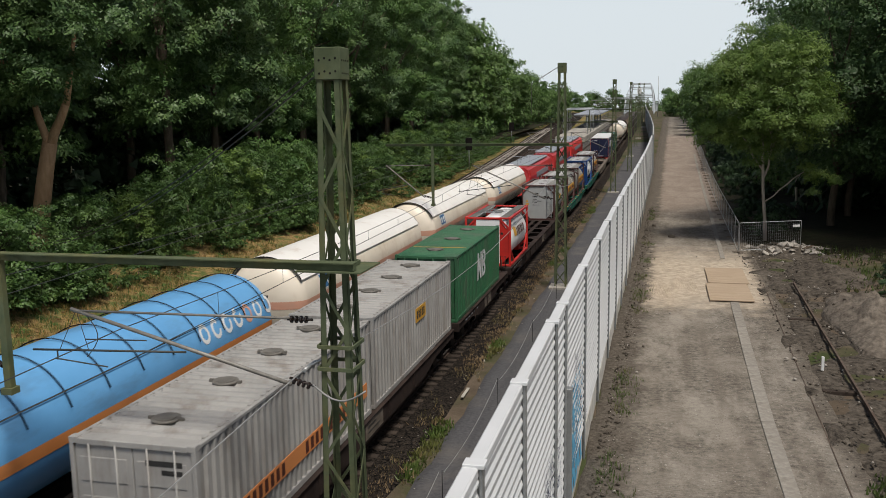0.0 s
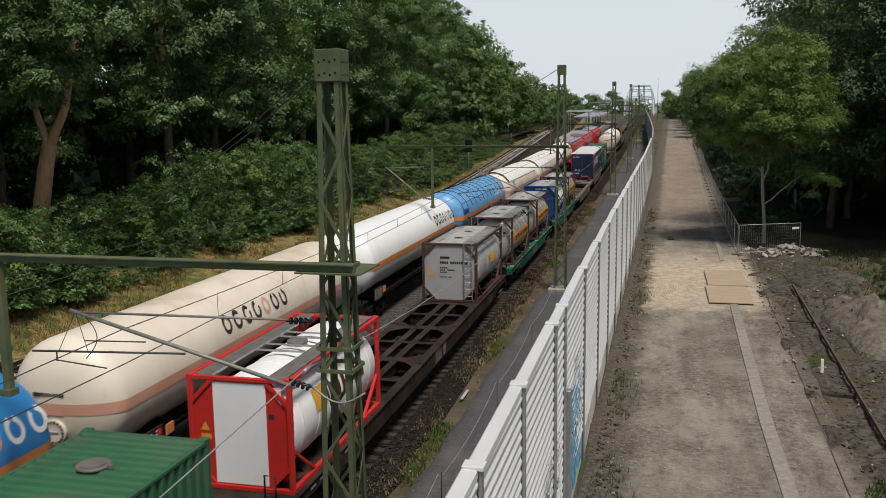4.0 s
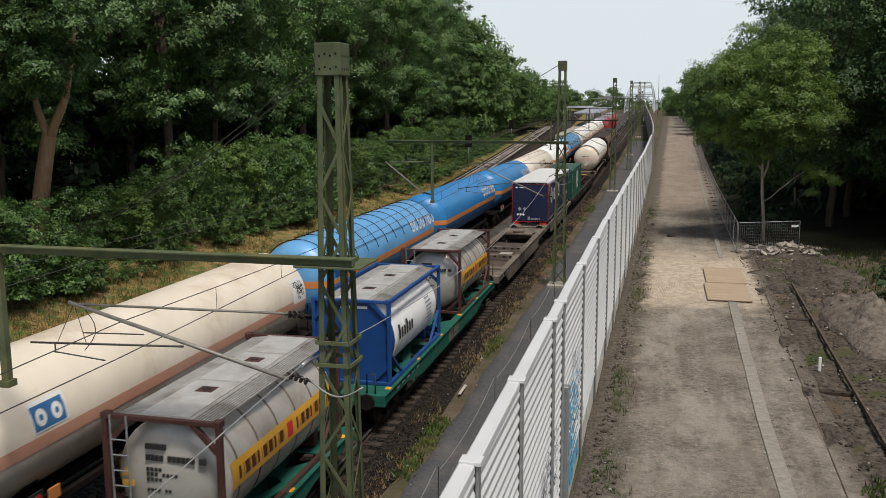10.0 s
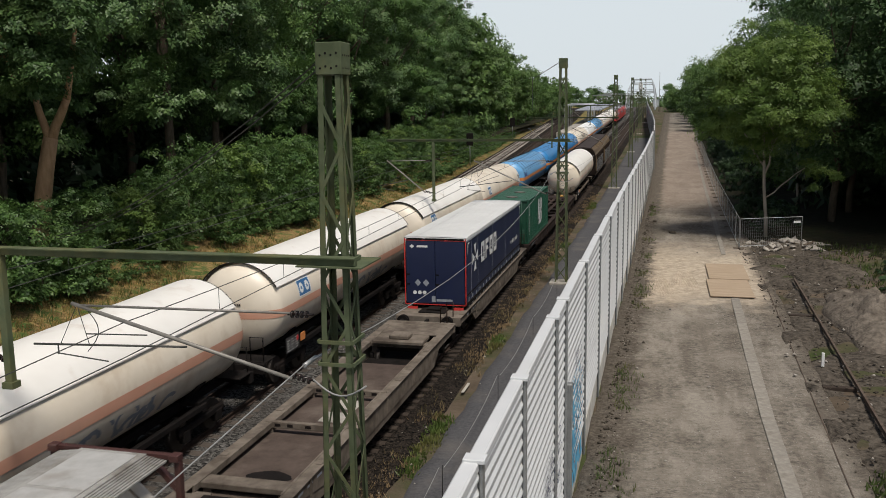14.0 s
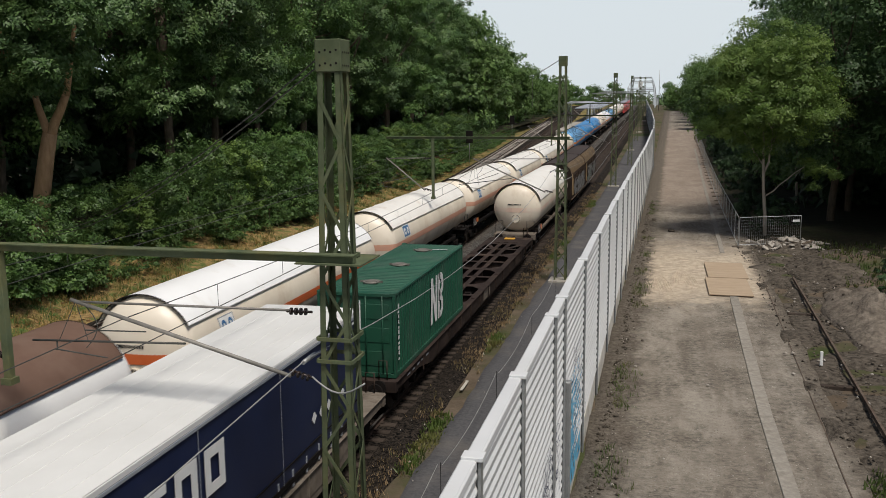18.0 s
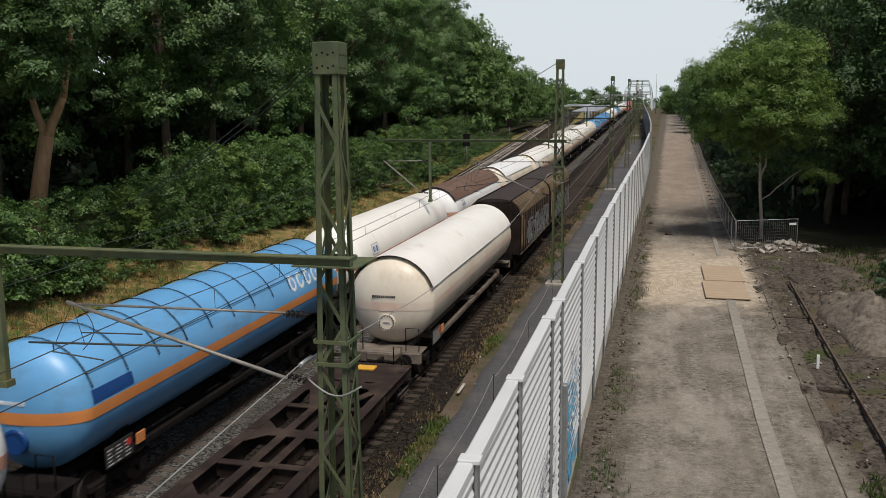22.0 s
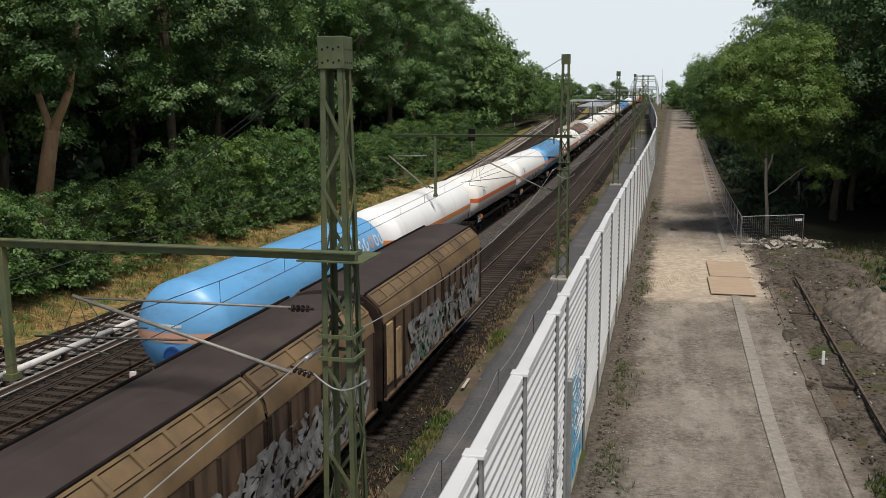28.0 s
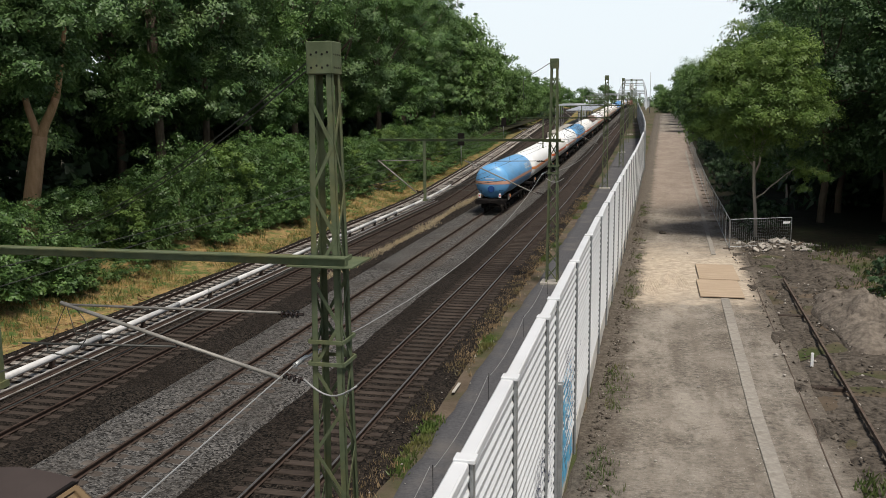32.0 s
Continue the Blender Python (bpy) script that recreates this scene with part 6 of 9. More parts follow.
def tank_container(label, y0, frame, barrel, r=1.175, flat_end=0.34, band_mat=None, closed=False, ladder=-1, plate=None, open_top=False, zb=1.13, h=2.59, group="tank containers"):
    L, w = 6.058, 1.219
    t = thing("tank_container", label, "tank container", group)
    m = M[frame]
    z1, zc = zb + h, zb + h / 2 - 0.02
    for sx in (-1, 1):
        a, b = sorted((sx * w, sx * (w - 0.11)))
        for y in (0.0, L - 0.12):
            part("corner_post", Shape().box(a, b, y, y + 0.12, zb + 0.11, z1 - 0.11, 0.012), m, t)
            for zz in (zb, z1 - 0.118):
                e, g = sorted((sx * (w + 0.003), sx * (w - 0.165)))
                yy = y if y < 1 else y - 0.055
                part("corner_casting", Shape().box(e, g, yy - 0.003, yy + 0.175, zz, zz + 0.12, 0.012), m, t)
            ys = y + 0.06
            part("gusset", Shape().beam((sx * (w - 0.05), ys, z1 - 0.65), (sx * 0.62, ys, z1 - 0.08), 0.09, 0.1, (0, 1, 0)), m, t)
            part("gusset", Shape().beam((sx * (w - 0.05), ys, zb + 0.65), (sx * 0.62, ys, zb + 0.08), 0.09, 0.1, (0, 1, 0)), m, t)
        part("bottom_rail", Shape().box(a, b, 0.1, L - 0.1, zb + 0.01, zb + 0.13, 0.01), m, t)
        if closed:
            part("top_rail", Shape().box(a, b, 0.1, L - 0.1, z1 - 0.12, z1 - 0.01, 0.01), m, t)
        for k in range(2):
            ya, yb = (0.15, 1.3) if k == 0 else (L - 0.15, L - 1.3)
            part("brace", Shape().beam((sx * (w - 0.06), ya, zb + 0.95), (sx * (w - 0.06), yb, zb + 0.1), 0.06, 0.08, (1, 0, 0)), m, t)
    for y in (0.0, L - 0.1):
        for za, zz in ((z1 - 0.11, z1 - 0.02), (zb + 0.01, zb + 0.12)):
            part("end_crossbar", Shape().box(-w + 0.1, w - 0.1, y, y + 0.1, za, zz, 0.01), m, t)
    prof = [(y + L - 0.16, q) for y, q in dome_profile(L - 0.32, r, flat_end)]
    bar = part("barrel", Shape().lathe(prof, zc, 40), M[barrel], t, "cylindrical tank barrel")
    for k in range(6):
        y = 0.75 + (L - 1.5) * k / 5
        part("hoop", Shape().lathe([(y - 0.03, r + 0.002), (y - 0.025, r + 0.012), (y + 0.025, r + 0.012), (y + 0.03, r + 0.002)], zc, 40), M["frame_dust"] if barrel == "steel_tank" else M[barrel], bar)
    for y in (0.5, L - 0.8):
        part("cradle", Shape().box(-0.8, 0.8, y, y + 0.3, zb + 0.05, zb + 0.45), m, t)
    if open_top:
        for sx in (-1, 1):
            wk = part("walkway", Shape().box(*sorted((sx * 0.66, sx * 1.05)), 0.12, L - 0.12, z1 - 0.05, z1 - 0.02, 0.006), M["hatch"], t, "dark grating beside the open top")
            part("walkway_edge", Shape().box(*sorted((sx * 0.64, sx * 0.66)), 0.12, L - 0.12, z1 - 0.06, z1 - 0.01), M["galv"], wk)
        for y in (2.2, 2.75, 3.5, 3.95):
            part("roof_step", Shape().box(-0.66, 0.66, y, y + 0.1, z1 - 0.05, z1 - 0.025, 0.005), M["galv"], t)
        part("top_hatch", Shape().disc((0.0, 3.25, z1 - 0.1), 0.26, 0.07, 18), M["hatch"], t, "dark round top hatch")
        part("centre_panel", Shape().box(-0.62, 0.62, 0.035, 0.05, zb + 0.15, z1 - 0.15, 0.004), M["white"], t, "white panel between the red end posts")
        part("corner_recess", Shape().add([(0.70, 0.046, z1 - 0.22), (0.98, 0.046, z1 - 0.18), (0.98, 0.046, z1 - 0.62)], [(0, 2, 1)]), M["white"], t)
    else:
        wk = part("walkway", Shape().box(-0.62, 0.62, 0.1, L - 0.1, z1 - 0.07, z1 - 0.03, 0.008), M["walkway"], t, "grey roof walkway grating")
        s = Shape()
        for k in range(7):
            for sx in (-1, 1):
                s.box(sx * (0.66 + 0.055 * k) - 0.02, sx * (0.66 + 0.055 * k) + 0.02, 0.15, L - 0.15, z1 - 0.075 - 0.008 * k, z1 - 0.045 - 0.008 * k)
        part("slats", s, M["walkway"], wk, "long walkway slats")
        for y in (1.55, 3.7):
            hb = part("hatch_well", Shape().box(-0.16, 0.2, y, y + 0.34, z1 - 0.03, z1 - 0.012, 0.004), M["brown_frame"], wk, "small dark red hatch well")
            part("valve", Shape().disc((0.02, y + 0.17, z1 - 0.012), 0.08, 0.02, 12), M["mark_black"], hb)
        part("deck_lip", Shape().box(0.5, 0.53, 0.2, L - 0.3, z1 - 0.03, z1 - 0.006), M["deck_pale"], wk)
        for y in (0.2, 2.35, 4.5):
            part("deck_plate", Shape().box(-0.5, 0.5, y, y + (2.05 if y < 4 else 1.35), z1 - 0.03, z1 - 0.022, 0.003), M["deck_pale"], wk, "pale smooth deck plate")
    if ladder:
        lad = Shape()
        for xx in (0.66 * ladder, 1.0 * ladder):
            lad.tube((xx, -0.03, zb + 0.15), (xx, -0.03, z1 - 0.02), 0.02, 6)
        for k in range(7):
            lad.tube((0.66 * ladder, -0.03, zb + 0.3 + 0.3 * k), (1.0 * ladder, -0.03, zb + 0.3 + 0.3 * k), 0.014, 6)
        part("ladder", lad, M["galv"], t, "steel end ladder")
    if plate:
        c, d = w - 0.1, 0.42
        oct8 = [(-c + d, zb + 0.12), (c - d, zb + 0.12), (c, zb + 0.12 + d), (c, z1 - 0.12 - d), (c - d, z1 - 0.12), (-c + d, z1 - 0.12), (-c, z1 - 0.12 - d), (-c, zb + 0.12 + d)]
        part("end_plate", Shape().extrude_y(oct8, 0.05, 0.10), M[plate], t, "flat eight-sided tank end")
    if band_mat:
        s = Shape()
        on_tank(s, r + 0.012, zc, 0.45, L - 0.45, zc - 0.18, zc + 0.34, 5)
        on_tank(s, r + 0.012, zc, 0.45, L - 0.45, zc - 0.18, zc + 0.34, 5, -1)
        bd = part("colour_band", s, M[band_mat], bar, "broad yellow band")
        s = Shape()
        for a, n in ((0.7, 8), (3.4, 8)):
            for k in range(n):
                y = a + 0.26 * k
                on_tank(s, r + 0.016, zc, y, y + (0.17 if k % 3 else 0.09), zc - 0.05, zc + 0.20, 3)
                on_tank(s, r + 0.017, zc, y + 0.19, y + 0.21, zc - 0.05, zc + 0.20, 3)
        tagged(part("lettering", s, M["letter_rust"], bd), "dark red lettering as bars", kind="stuff")
        s = Shape()
        on_tank(s, r + 0.018, zc, 2.92, 3.2, zc - 0.08, zc + 0.24, 3)
        part("crest", s, M["mark_red"], bd)
    s = Shape()
    e0, e1 = (0.044, 0.049) if plate else (0.15, 0.185)
    for zz, hh, widths in ((0.62, 0.10, (0.42,)), (0.40, 0.11, (0.07, 0.07, 0.07, 0.07, 0, 0.07, 0.07, 0.07, 0.07, 0.07, 0.07, 0, 0.13)), (0.20, 0.06, (0.06, 0.06, 0.06, 0.06)), (0.10, 0.06, (0.06, 0.06, 0.06, 0, 0.06, 0.06, 0.06, 0.06)), (0.0, 0.06, (0.06, 0.06, 0.06, 0.06)), (-0.2, 0.05, (0.05, 0.05, 0.05, 0.05, 0, 0.05, 0.05))):
        x = -0.42
        for wd in widths:
            if wd:
                s.box(x, x + wd, e0, e1, zc + zz, zc + zz + hh)
            x += wd + 0.025 if wd else 0.07
    tagged(part("end_lettering", s, M["mark_black"], bar), "rows of small dark characters", kind="stuff")
    e = 0.046 if plate else 0.17
    s = Shape().add([(-0.95, e, zc + 0.05), (-0.73, e, zc + 0.05), (-0.84, e, zc + 0.25)], [(0, 1, 2)]).box(-0.95, -0.7, e, e + 0.003, zc - 0.15, zc - 0.03)
    part("warning_triangle", s, M["yellow"], bar)
    SHORT.append((t, y0))
    return t


# wagons and their loads, near to far; y at the clip's start
flat_wagon("grey-brown container wagon under two silver containers", 11.7, 31.5, "frame_dark")
c1 = container("silver-grey bulk container with an orange stripe", 12.59, "silver_box", slots=True)
s = Shape().box(1.205, 1.222, 0.3, 8.8, 1.75, 2.12)
st = part("stripe", s, M["orange"], c1, "orange stripe along the flank")
part("lettering", bars(bars(Shape(), 1.223, 0.9, 3.6, 1.80, 2.07, 10), 1.223, 4.6, 7.8, 1.80, 2.07, 11), M["letter_rust"], st)
part("end_lettering", Shape().box(0.25, 0.95, 0.016, 0.02, 3.33, 3.43).box(0.55, 0.95, 0.016, 0.02, 3.18, 3.27), M["mark_black"], c1)
c2 = container("plain grey bulk container with a small yellow sign", 22.0, "silver_box", slots=True)
st = part("sign", Shape().box(1.21, 1.224, 4.3, 5.5, 2.55, 3.0), M["yellow"], c2, "yellow sign with dark bars")
part("lettering", bars(Shape(), 1.225, 4.42, 5.4, 2.65, 2.9, 5, 0.6), M["mark_black"], st)
flat_wagon("dark container wagon under a green container", 31.75, 43.5, "frame_dark", bays=4)
c3 = container("bright green bulk container with a large white mark", 32.1, "green_box", hatches=3)
big_mark(c3, 1.224, 3.9, 2.05, 1.15, M["mark_white"])
part("roof_line", Shape().box(-1.1, 1.1, 2.2, 2.26, 3.728, 3.738), M["yellow"], c3, "thin yellow line across the roof")
part("end_sign", Shape().box(-0.75, -0.2, 0.012, 0.018, 3.2, 3.5), M["mark_white"], c3, "small white door sign")
part("end_lettering", Shape().box(0.3, 0.95, 0.012, 0.018, 3.36, 3.43).box(0.3, 0.8, 0.012, 0.018, 3.22, 3.28), M["mark_white"], c3)
flat_wagon("long skeleton container wagon, partly empty", 43.8, 71.2, "frame_dark", middle=True, bays=12)
tank_container("white tank container in a red frame with an open top", 44.65, "red", "white", closed=True, flat_end=0.14, plate="red", open_top=True, ladder=0)
h1 = SHORT[-1][0]
s = Shape()
on_tank(s, 1.19, 2.405, 1.5, 2.2, 2.5, 3.0, 3)
part("logo_block", s, M["yellow"], h1, "yellow square mark")
s = Shape()
for k in range(6):
    on_tank(s, 1.19, 2.405, 2.4 + 0.42 * k, 2.4 + 0.42 * k + (0.26 if k % 2 else 0.18), 2.45, 2.9, 3)
part("lettering", s, M["letter_rust"], h1, "dark red lettering as bars")
k1 = tank_container("grey tank container in a red-brown frame", 64.2, "brown_frame", "grey_tank", closed=True, flat_end=0.12, ladder=1, plate="grey_tank")
s = Shape()
on_tank(s, 1.19, 2.405, 3.1, 4.3, 2.35, 2.75, 3)
st = part("sign", s, M["yellow"], k1, "yellow sign with dark bars")
flat_wagon("green container wagon under two tank containers", 72.4, 90.3, "frame_green", bays=6)
tank_container("silver tank container with a yellow band, dusty", 73.6, "brown_frame", "steel_tank", band_mat="yellow")
tank_container("silver tank container with a yellow band and brown frame", 83.2, "brown_frame", "steel_tank", band_mat="yellow")
flat_wagon("green container wagon under two tanks", 92.2, 109.9, "frame_green", bays=6)
k2 = tank_container("white tank container in a bright blue frame", 93.4, "blue_deep", "white", closed=True, ladder=0)
part("end_sheet", Shape().lathe([(0.13, 0.002), (0.14, 0.7), (0.18, 1.0), (0.3, 1.17), (0.55, 1.19)], 2.405, 36), M["blue_deep"], k2, "blue tank end")
part("end_plate", Shape().box(-1.12, 1.12, 0.09, 0.13, 1.22, 3.62), M["blue_deep"], k2, "flat blue end wall")
part("corner_sheet", Shape().add([(0.62, 0.086, 3.62), (1.12, 0.086, 3.62), (1.12, 0.086, 3.15)], [(2, 1, 0)]), M["mark_white"], k2, "white corner sheet")
part("end_lettering", Shape().box(-0.35, 0.1, 0.084, 0.088, 3.42, 3.5).box(0.16, 0.5, 0.084, 0.088, 3.42, 3.5), M["mark_white"], k2, "small white bars of writing")
s = Shape()
for k in range(6):
    on_tank(s, 1.19, 2.405, 1.0 + 0.27 * k, 1.0 + 0.27 * k + 0.17, 2.3, 2.62 if k % 3 else 2.75, 3)
part("lettering", s, M["mark_black"], k2, "dark lettering as bars")
s = Shape()
for k in range(6):
    on_tank(s, 1.19, 2.405, 4.2, 4.9 - 0.07 * (k % 3), 2.2 + 0.13 * k, 2.25 + 0.13 * k, 1)
part("small_lettering", s, M["mark_grey"], k2, "small lines of lettering")
tank_container("polished tank container with a clean yellow band", 102.75, "brown_frame", "steel_tank", band_mat="yellow")
pocket_wagon("empty pocket wagon, dusty brown", 110.4, 128.3)
pocket_wagon("dusty pocket wagon under a trailer", 128.5, 146.2)


def trailer():
    t = thing("trailer", "navy curtain-sided trailer with a white roof", "trailer", "trailers")
    L, w, z0, z1 = 13.75, 1.27, 1.32, 4.08
    for sx in (-1, 1):
        v, f = [], []
        n = 28
        for i in range(n + 1):
            y = 0.12 + (L - 0.24) * i / n
            b = 0.012 * math.sin(i * 1.9) + (0.012 if i % 2 else 0)
            v += [(sx * (w - 0.02 + b * 0.3), y, z0 + 0.1), (sx * (w - 0.015 + b), y, (z0 + z1) / 2), (sx * (w - 0.02), y, z1 - 0.12)]
        f = [(3 * i + k, 3 * i + 3 + k, 3 * i + 4 + k, 3 * i + 1 + k) for i in range(n) for k in (0, 1)]
        cur = part("curtain", Shape().add(v, f if sx > 0 else [q[::-1] for q in f], True), M["navy"], t, "navy tarpaulin curtain")
        straps = Shape()
        for k in range(18):
            y = 0.5 + 0.74 * k
            a, b = sorted((sx * (w + 0.005), sx * (w - 0.03)))
            straps.box(a, b, y, y + 0.05, z0 - 0.12, z0 + 0.25)
        part("strap", straps, M["mark_grey"], cur, "buckle straps")
        a, b = sorted((sx * (w + 0.008), sx * (w - 0.09)))
        part("top_rail", Shape().box(a, b, 0, L, z1 - 0.13, z1 - 0.02, 0.01), M["roof_white"], t, "white roof edge rail")
        part("side_rave", Shape().box(a, b, 0, L, z0 - 0.04, z0 + 0.10, 0.01), M["frame_black"], t)
    part("roof", Shape().add([(x, y, z1 - 0.01 + 0.03 * math.cos(x * 1.1)) for y in (0.0, L / 3, 2 * L / 3, L) for x in (-w, -w / 2, 0, w / 2, w)], [(5 * j + i, 5 * j + i + 1, 5 * j + i + 6, 5 * j + i + 5) for j in range(3) for i in range(4)], True).box(-w, w, 0, L, z1 - 0.06, z1 - 0.012), M["roof_white"], t, "pale roof sheet")
    for x in (-0.8, -0.35, 0.1, 0.55, 0.95):
        part("roof_crease", Shape().box(x - 0.02, x + 0.02, 0.05, L - 0.05, z1 - 0.01, z1 - 0.005 + 0.03 * math.cos(x * 1.1), 0.002), M["roof_white"], t)
    part("edge_shadow_rail", Shape().box(w - 0.03, w + 0.012, 0.0, L, z1 - 0.2, z1 - 0.13, 0.008), M["mark_grey"], t, "grey curtain rail under the roof edge")
    for k in range(2):
        x0 = -w + 0.06 + k * (w - 0.06)
        d = part("rear_door", Shape().box(x0 + 0.01, x0 + w - 0.07, -0.02, 0.04, z0 + 0.06, z1 - 0.12, 0.01), M["navy"], t, "navy rear door")
        for zz in (z0 + 0.8, z0 + 1.2):
            part("hinge", Shape().box(x0 + 0.02, x0 + 0.15, -0.03, -0.018, zz, zz + 0.06), M["frame_black"], d)
    rim = Shape().box(-w, -w + 0.03, -0.03, 0.02, z0, z1 - 0.06).box(w - 0.03, w, -0.03, 0.02, z0, z1 - 0.06).box(-w, w, -0.03, 0.02, z1 - 0.15, z1 - 0.12).box(-w, w, -0.03, 0.02, z0, z0 + 0.03)
    part("rear_frame", rim, M["mark_red"], t, "red reflective rear frame")
    part("top_hinge", Shape().box(-w + 0.1, -0.55, -0.04, 0.0, z1 - 0.12, z1 - 0.05).box(-0.4, 0.4, -0.04, 0.0, z1 - 0.12, z1 - 0.05).box(0.55, w - 0.1, -0.04, 0.0, z1 - 0.12, z1 - 0.05), M["frame_black"], t, "black roof hinge blocks")
    for y in (0.95, 2.25, 5.6, 8.9):
        part("curtain_seam", Shape().box(w + 0.008, w + 0.014, y, y + 0.014, z0 + 0.1, z1 - 0.2), M["mark_grey"], t)
    part("buckle_rail", Shape().box(w - 0.01, w + 0.012, 0.15, L - 0.15, z0 + 0.40, z0 + 0.43), M["frame_black"], t)
    dia = Shape()
    for k, x in enumerate((-0.72, -0.38)):
        dia.add([(x, -0.026, z0 + 0.75), (x + 0.13, -0.026, z0 + 0.9), (x, -0.026, z0 + 1.05), (x - 0.13, -0.026, z0 + 0.9)], [(0, 1, 2, 3)])
    part("diamond_sign", dia, M["mark_grey"], t, "grey diamond signs")
    part("rear_mark", Shape().box(-0.75, -0.3, -0.026, -0.022, z1 - 0.42, z1 - 0.34).add([(-0.95, -0.026, z1 - 0.46), (-0.85, -0.026, z1 - 0.38), (-0.95, -0.026, z1 - 0.30), (-1.05, -0.026, z1 - 0.38)], [(0, 1, 2, 3)]), M["mark_white"], t, "small white mark and bar")
    part("rear_plate", Shape().box(-0.15, 0.0, -0.026, -0.022, z0 + 0.12, z0 + 0.36).box(0.05, 0.7, -0.026, -0.022, z0 + 0.15, z0 + 0.25), M["mark_grey"], t, "plain bars of small writing")
    s = Shape()
    for k in range(3):
        s.tube((-0.85 + 0.2 * k, -0.03, z0 + 0.5), (-0.85 + 0.2 * k, -0.024, z0 + 0.5), 0.08, 14)
    part("round_signs", s, M["mark_white"], t)
    s = Shape()
    x = w + 0.02
    cy, cz = 1.65, 3.05
    for k in range(4):
        a = 0.0 + k * math.pi / 2
        c, q = math.cos(a), math.sin(a)
        s.add([(x, cy + 0.06 * c, cz + 0.06 * q), (x, cy + 0.62 * math.cos(a - 0.42), cz + 0.62 * math.sin(a - 0.42)), (x, cy + 0.54 * c, cz + 0.54 * q), (x, cy + 0.62 * math.cos(a + 0.42), cz + 0.62 * math.sin(a + 0.42))], [(0, 1, 2, 3)])
    part("cross_mark", s, M["mark_white"], t, "white cross-shaped mark")
    s = Shape()
    for k in range(4):
        y = 2.9 + 0.95 * k
        s.box(x, x + 0.004, y, y + 0.2, 2.6, 3.45)
        if k != 1:
            s.box(x, x + 0.004, y, y + 0.7, 3.25, 3.45)
            s.box(x, x + 0.004, y, y + 0.7, 2.6, 2.8)
            s.box(x, x + 0.004, y + 0.5, y + 0.7, 2.6 if k == 2 else 2.75, 3.3)
        else:
            s.box(x, x + 0.004, y, y + 0.7, 3.25, 3.45)
            s.box(x, x + 0.004, y, y + 0.55, 2.95, 3.12)
    part("side_mark", s, M["mark_white"], t, "large white block shapes")
    s = Shape()
    for k in range(5):
        s.add([(x, 10.6 + 0.45 * k, 2.15), (x, 10.75 + 0.45 * k, 2.3), (x, 10.6 + 0.45 * k, 2.45), (x, 10.45 + 0.45 * k, 2.3)], [(0, 1, 2, 3)])
    part("small_marks", s, M["mark_white"], t)
    part("corner_mark", Shape().box(x, x + 0.004, 0.2, 0.55, 3.78, 3.84).box(x, x + 0.004, 0.2, 0.27, 3.4, 3.8), M["mark_white"], t)
    part("corner_mark", Shape().box(x, x + 0.004, 13.2, 13.5, 3.78, 3.84).box(x, x + 0.004, 13.43, 13.5, 3.4, 3.8), M["mark_white"], t)
    part("chassis", Shape().box(-0.5, -0.38, 0.3, L - 0.5, 1.0, 1.3).box(0.38, 0.5, 0.3, L - 0.5, 1.0, 1.3), M["frame_black"], t)
    for y in (2.6, 3.9, 5.2):
        ax = Shape().tube((-1.2, 0, 0), (-0.85, 0, 0), 0.5, 24).tube((0.85, 0, 0), (1.2, 0, 0), 0.5, 24).tube((-0.9, 0, 0), (0.9, 0, 0), 0.08, 8)
        wh = part("axle", ax, M["frame_black"], t, "pair of black tyres")
        wh.location = (0, y, 0.97)
        part("rim", Shape().tube((1.2, 0, 0), (1.205, 0, 0), 0.28, 16), M["galv"], wh)
    part("underrun_bar", Shape().box(-1.15, 1.15, 0.0, 0.08, 0.75, 0.87, 0.01), M["mark_white"], t)
    part("tail_light", Shape().box(-1.15, -0.75, -0.03, 0.02, 1.12, 1.24).box(0.75, 1.15, -0.03, 0.02, 1.12, 1.24), M["mark_red"], t)
    SHORT.append((t, 130.1))
    return t


trailer()
flat_wagon("long dark skeleton wagon, mostly empty", 146.6, 175.6, "frame_dark", middle=True, bays=14)
c4 = container("dark green bulk container with a large white mark", 147.2, "green_dark", hatches=3)
big_mark(c4, 1.224, 4.1, 1.75, 1.6, M["mark_white"])
s = Shape()
for k in range(11):
    s.box(1.222, 1.226, 0.28, 0.40, 1.65 + 0.16 * k, 1.65 + 0.16 * k + (0.11 if k % 3 else 0.07))
part("corner_lettering", s, M["mark_white"], c4, "upright strip of small white writing")
part("roof_mark", Shape().box(0.3, 0.9, 7.9, 7.95, 3.735, 3.74), M["mark_white"], c4)
part("door_mark", Shape().box(0.1, 0.14, 0.012, 0.018, 2.6, 3.5), M["mark_white"], c4)
plate = part("yellow_plate", Shape().box(-0.3, 0.3, 27.9, 28.3, 1.14, 1.2, 0.01), M["yellow"], SHORT[-2][0], "yellow coupling plate")
rt = tank_wagon("cream gas tank wagon under a pale sun shield", "cream", "salmon_faint", length=17.5, shield="dirty_white", low_shield=True, frame="frame_dust", sign=False)
rt["group"] = G
SHORT.append((rt, 194.2))


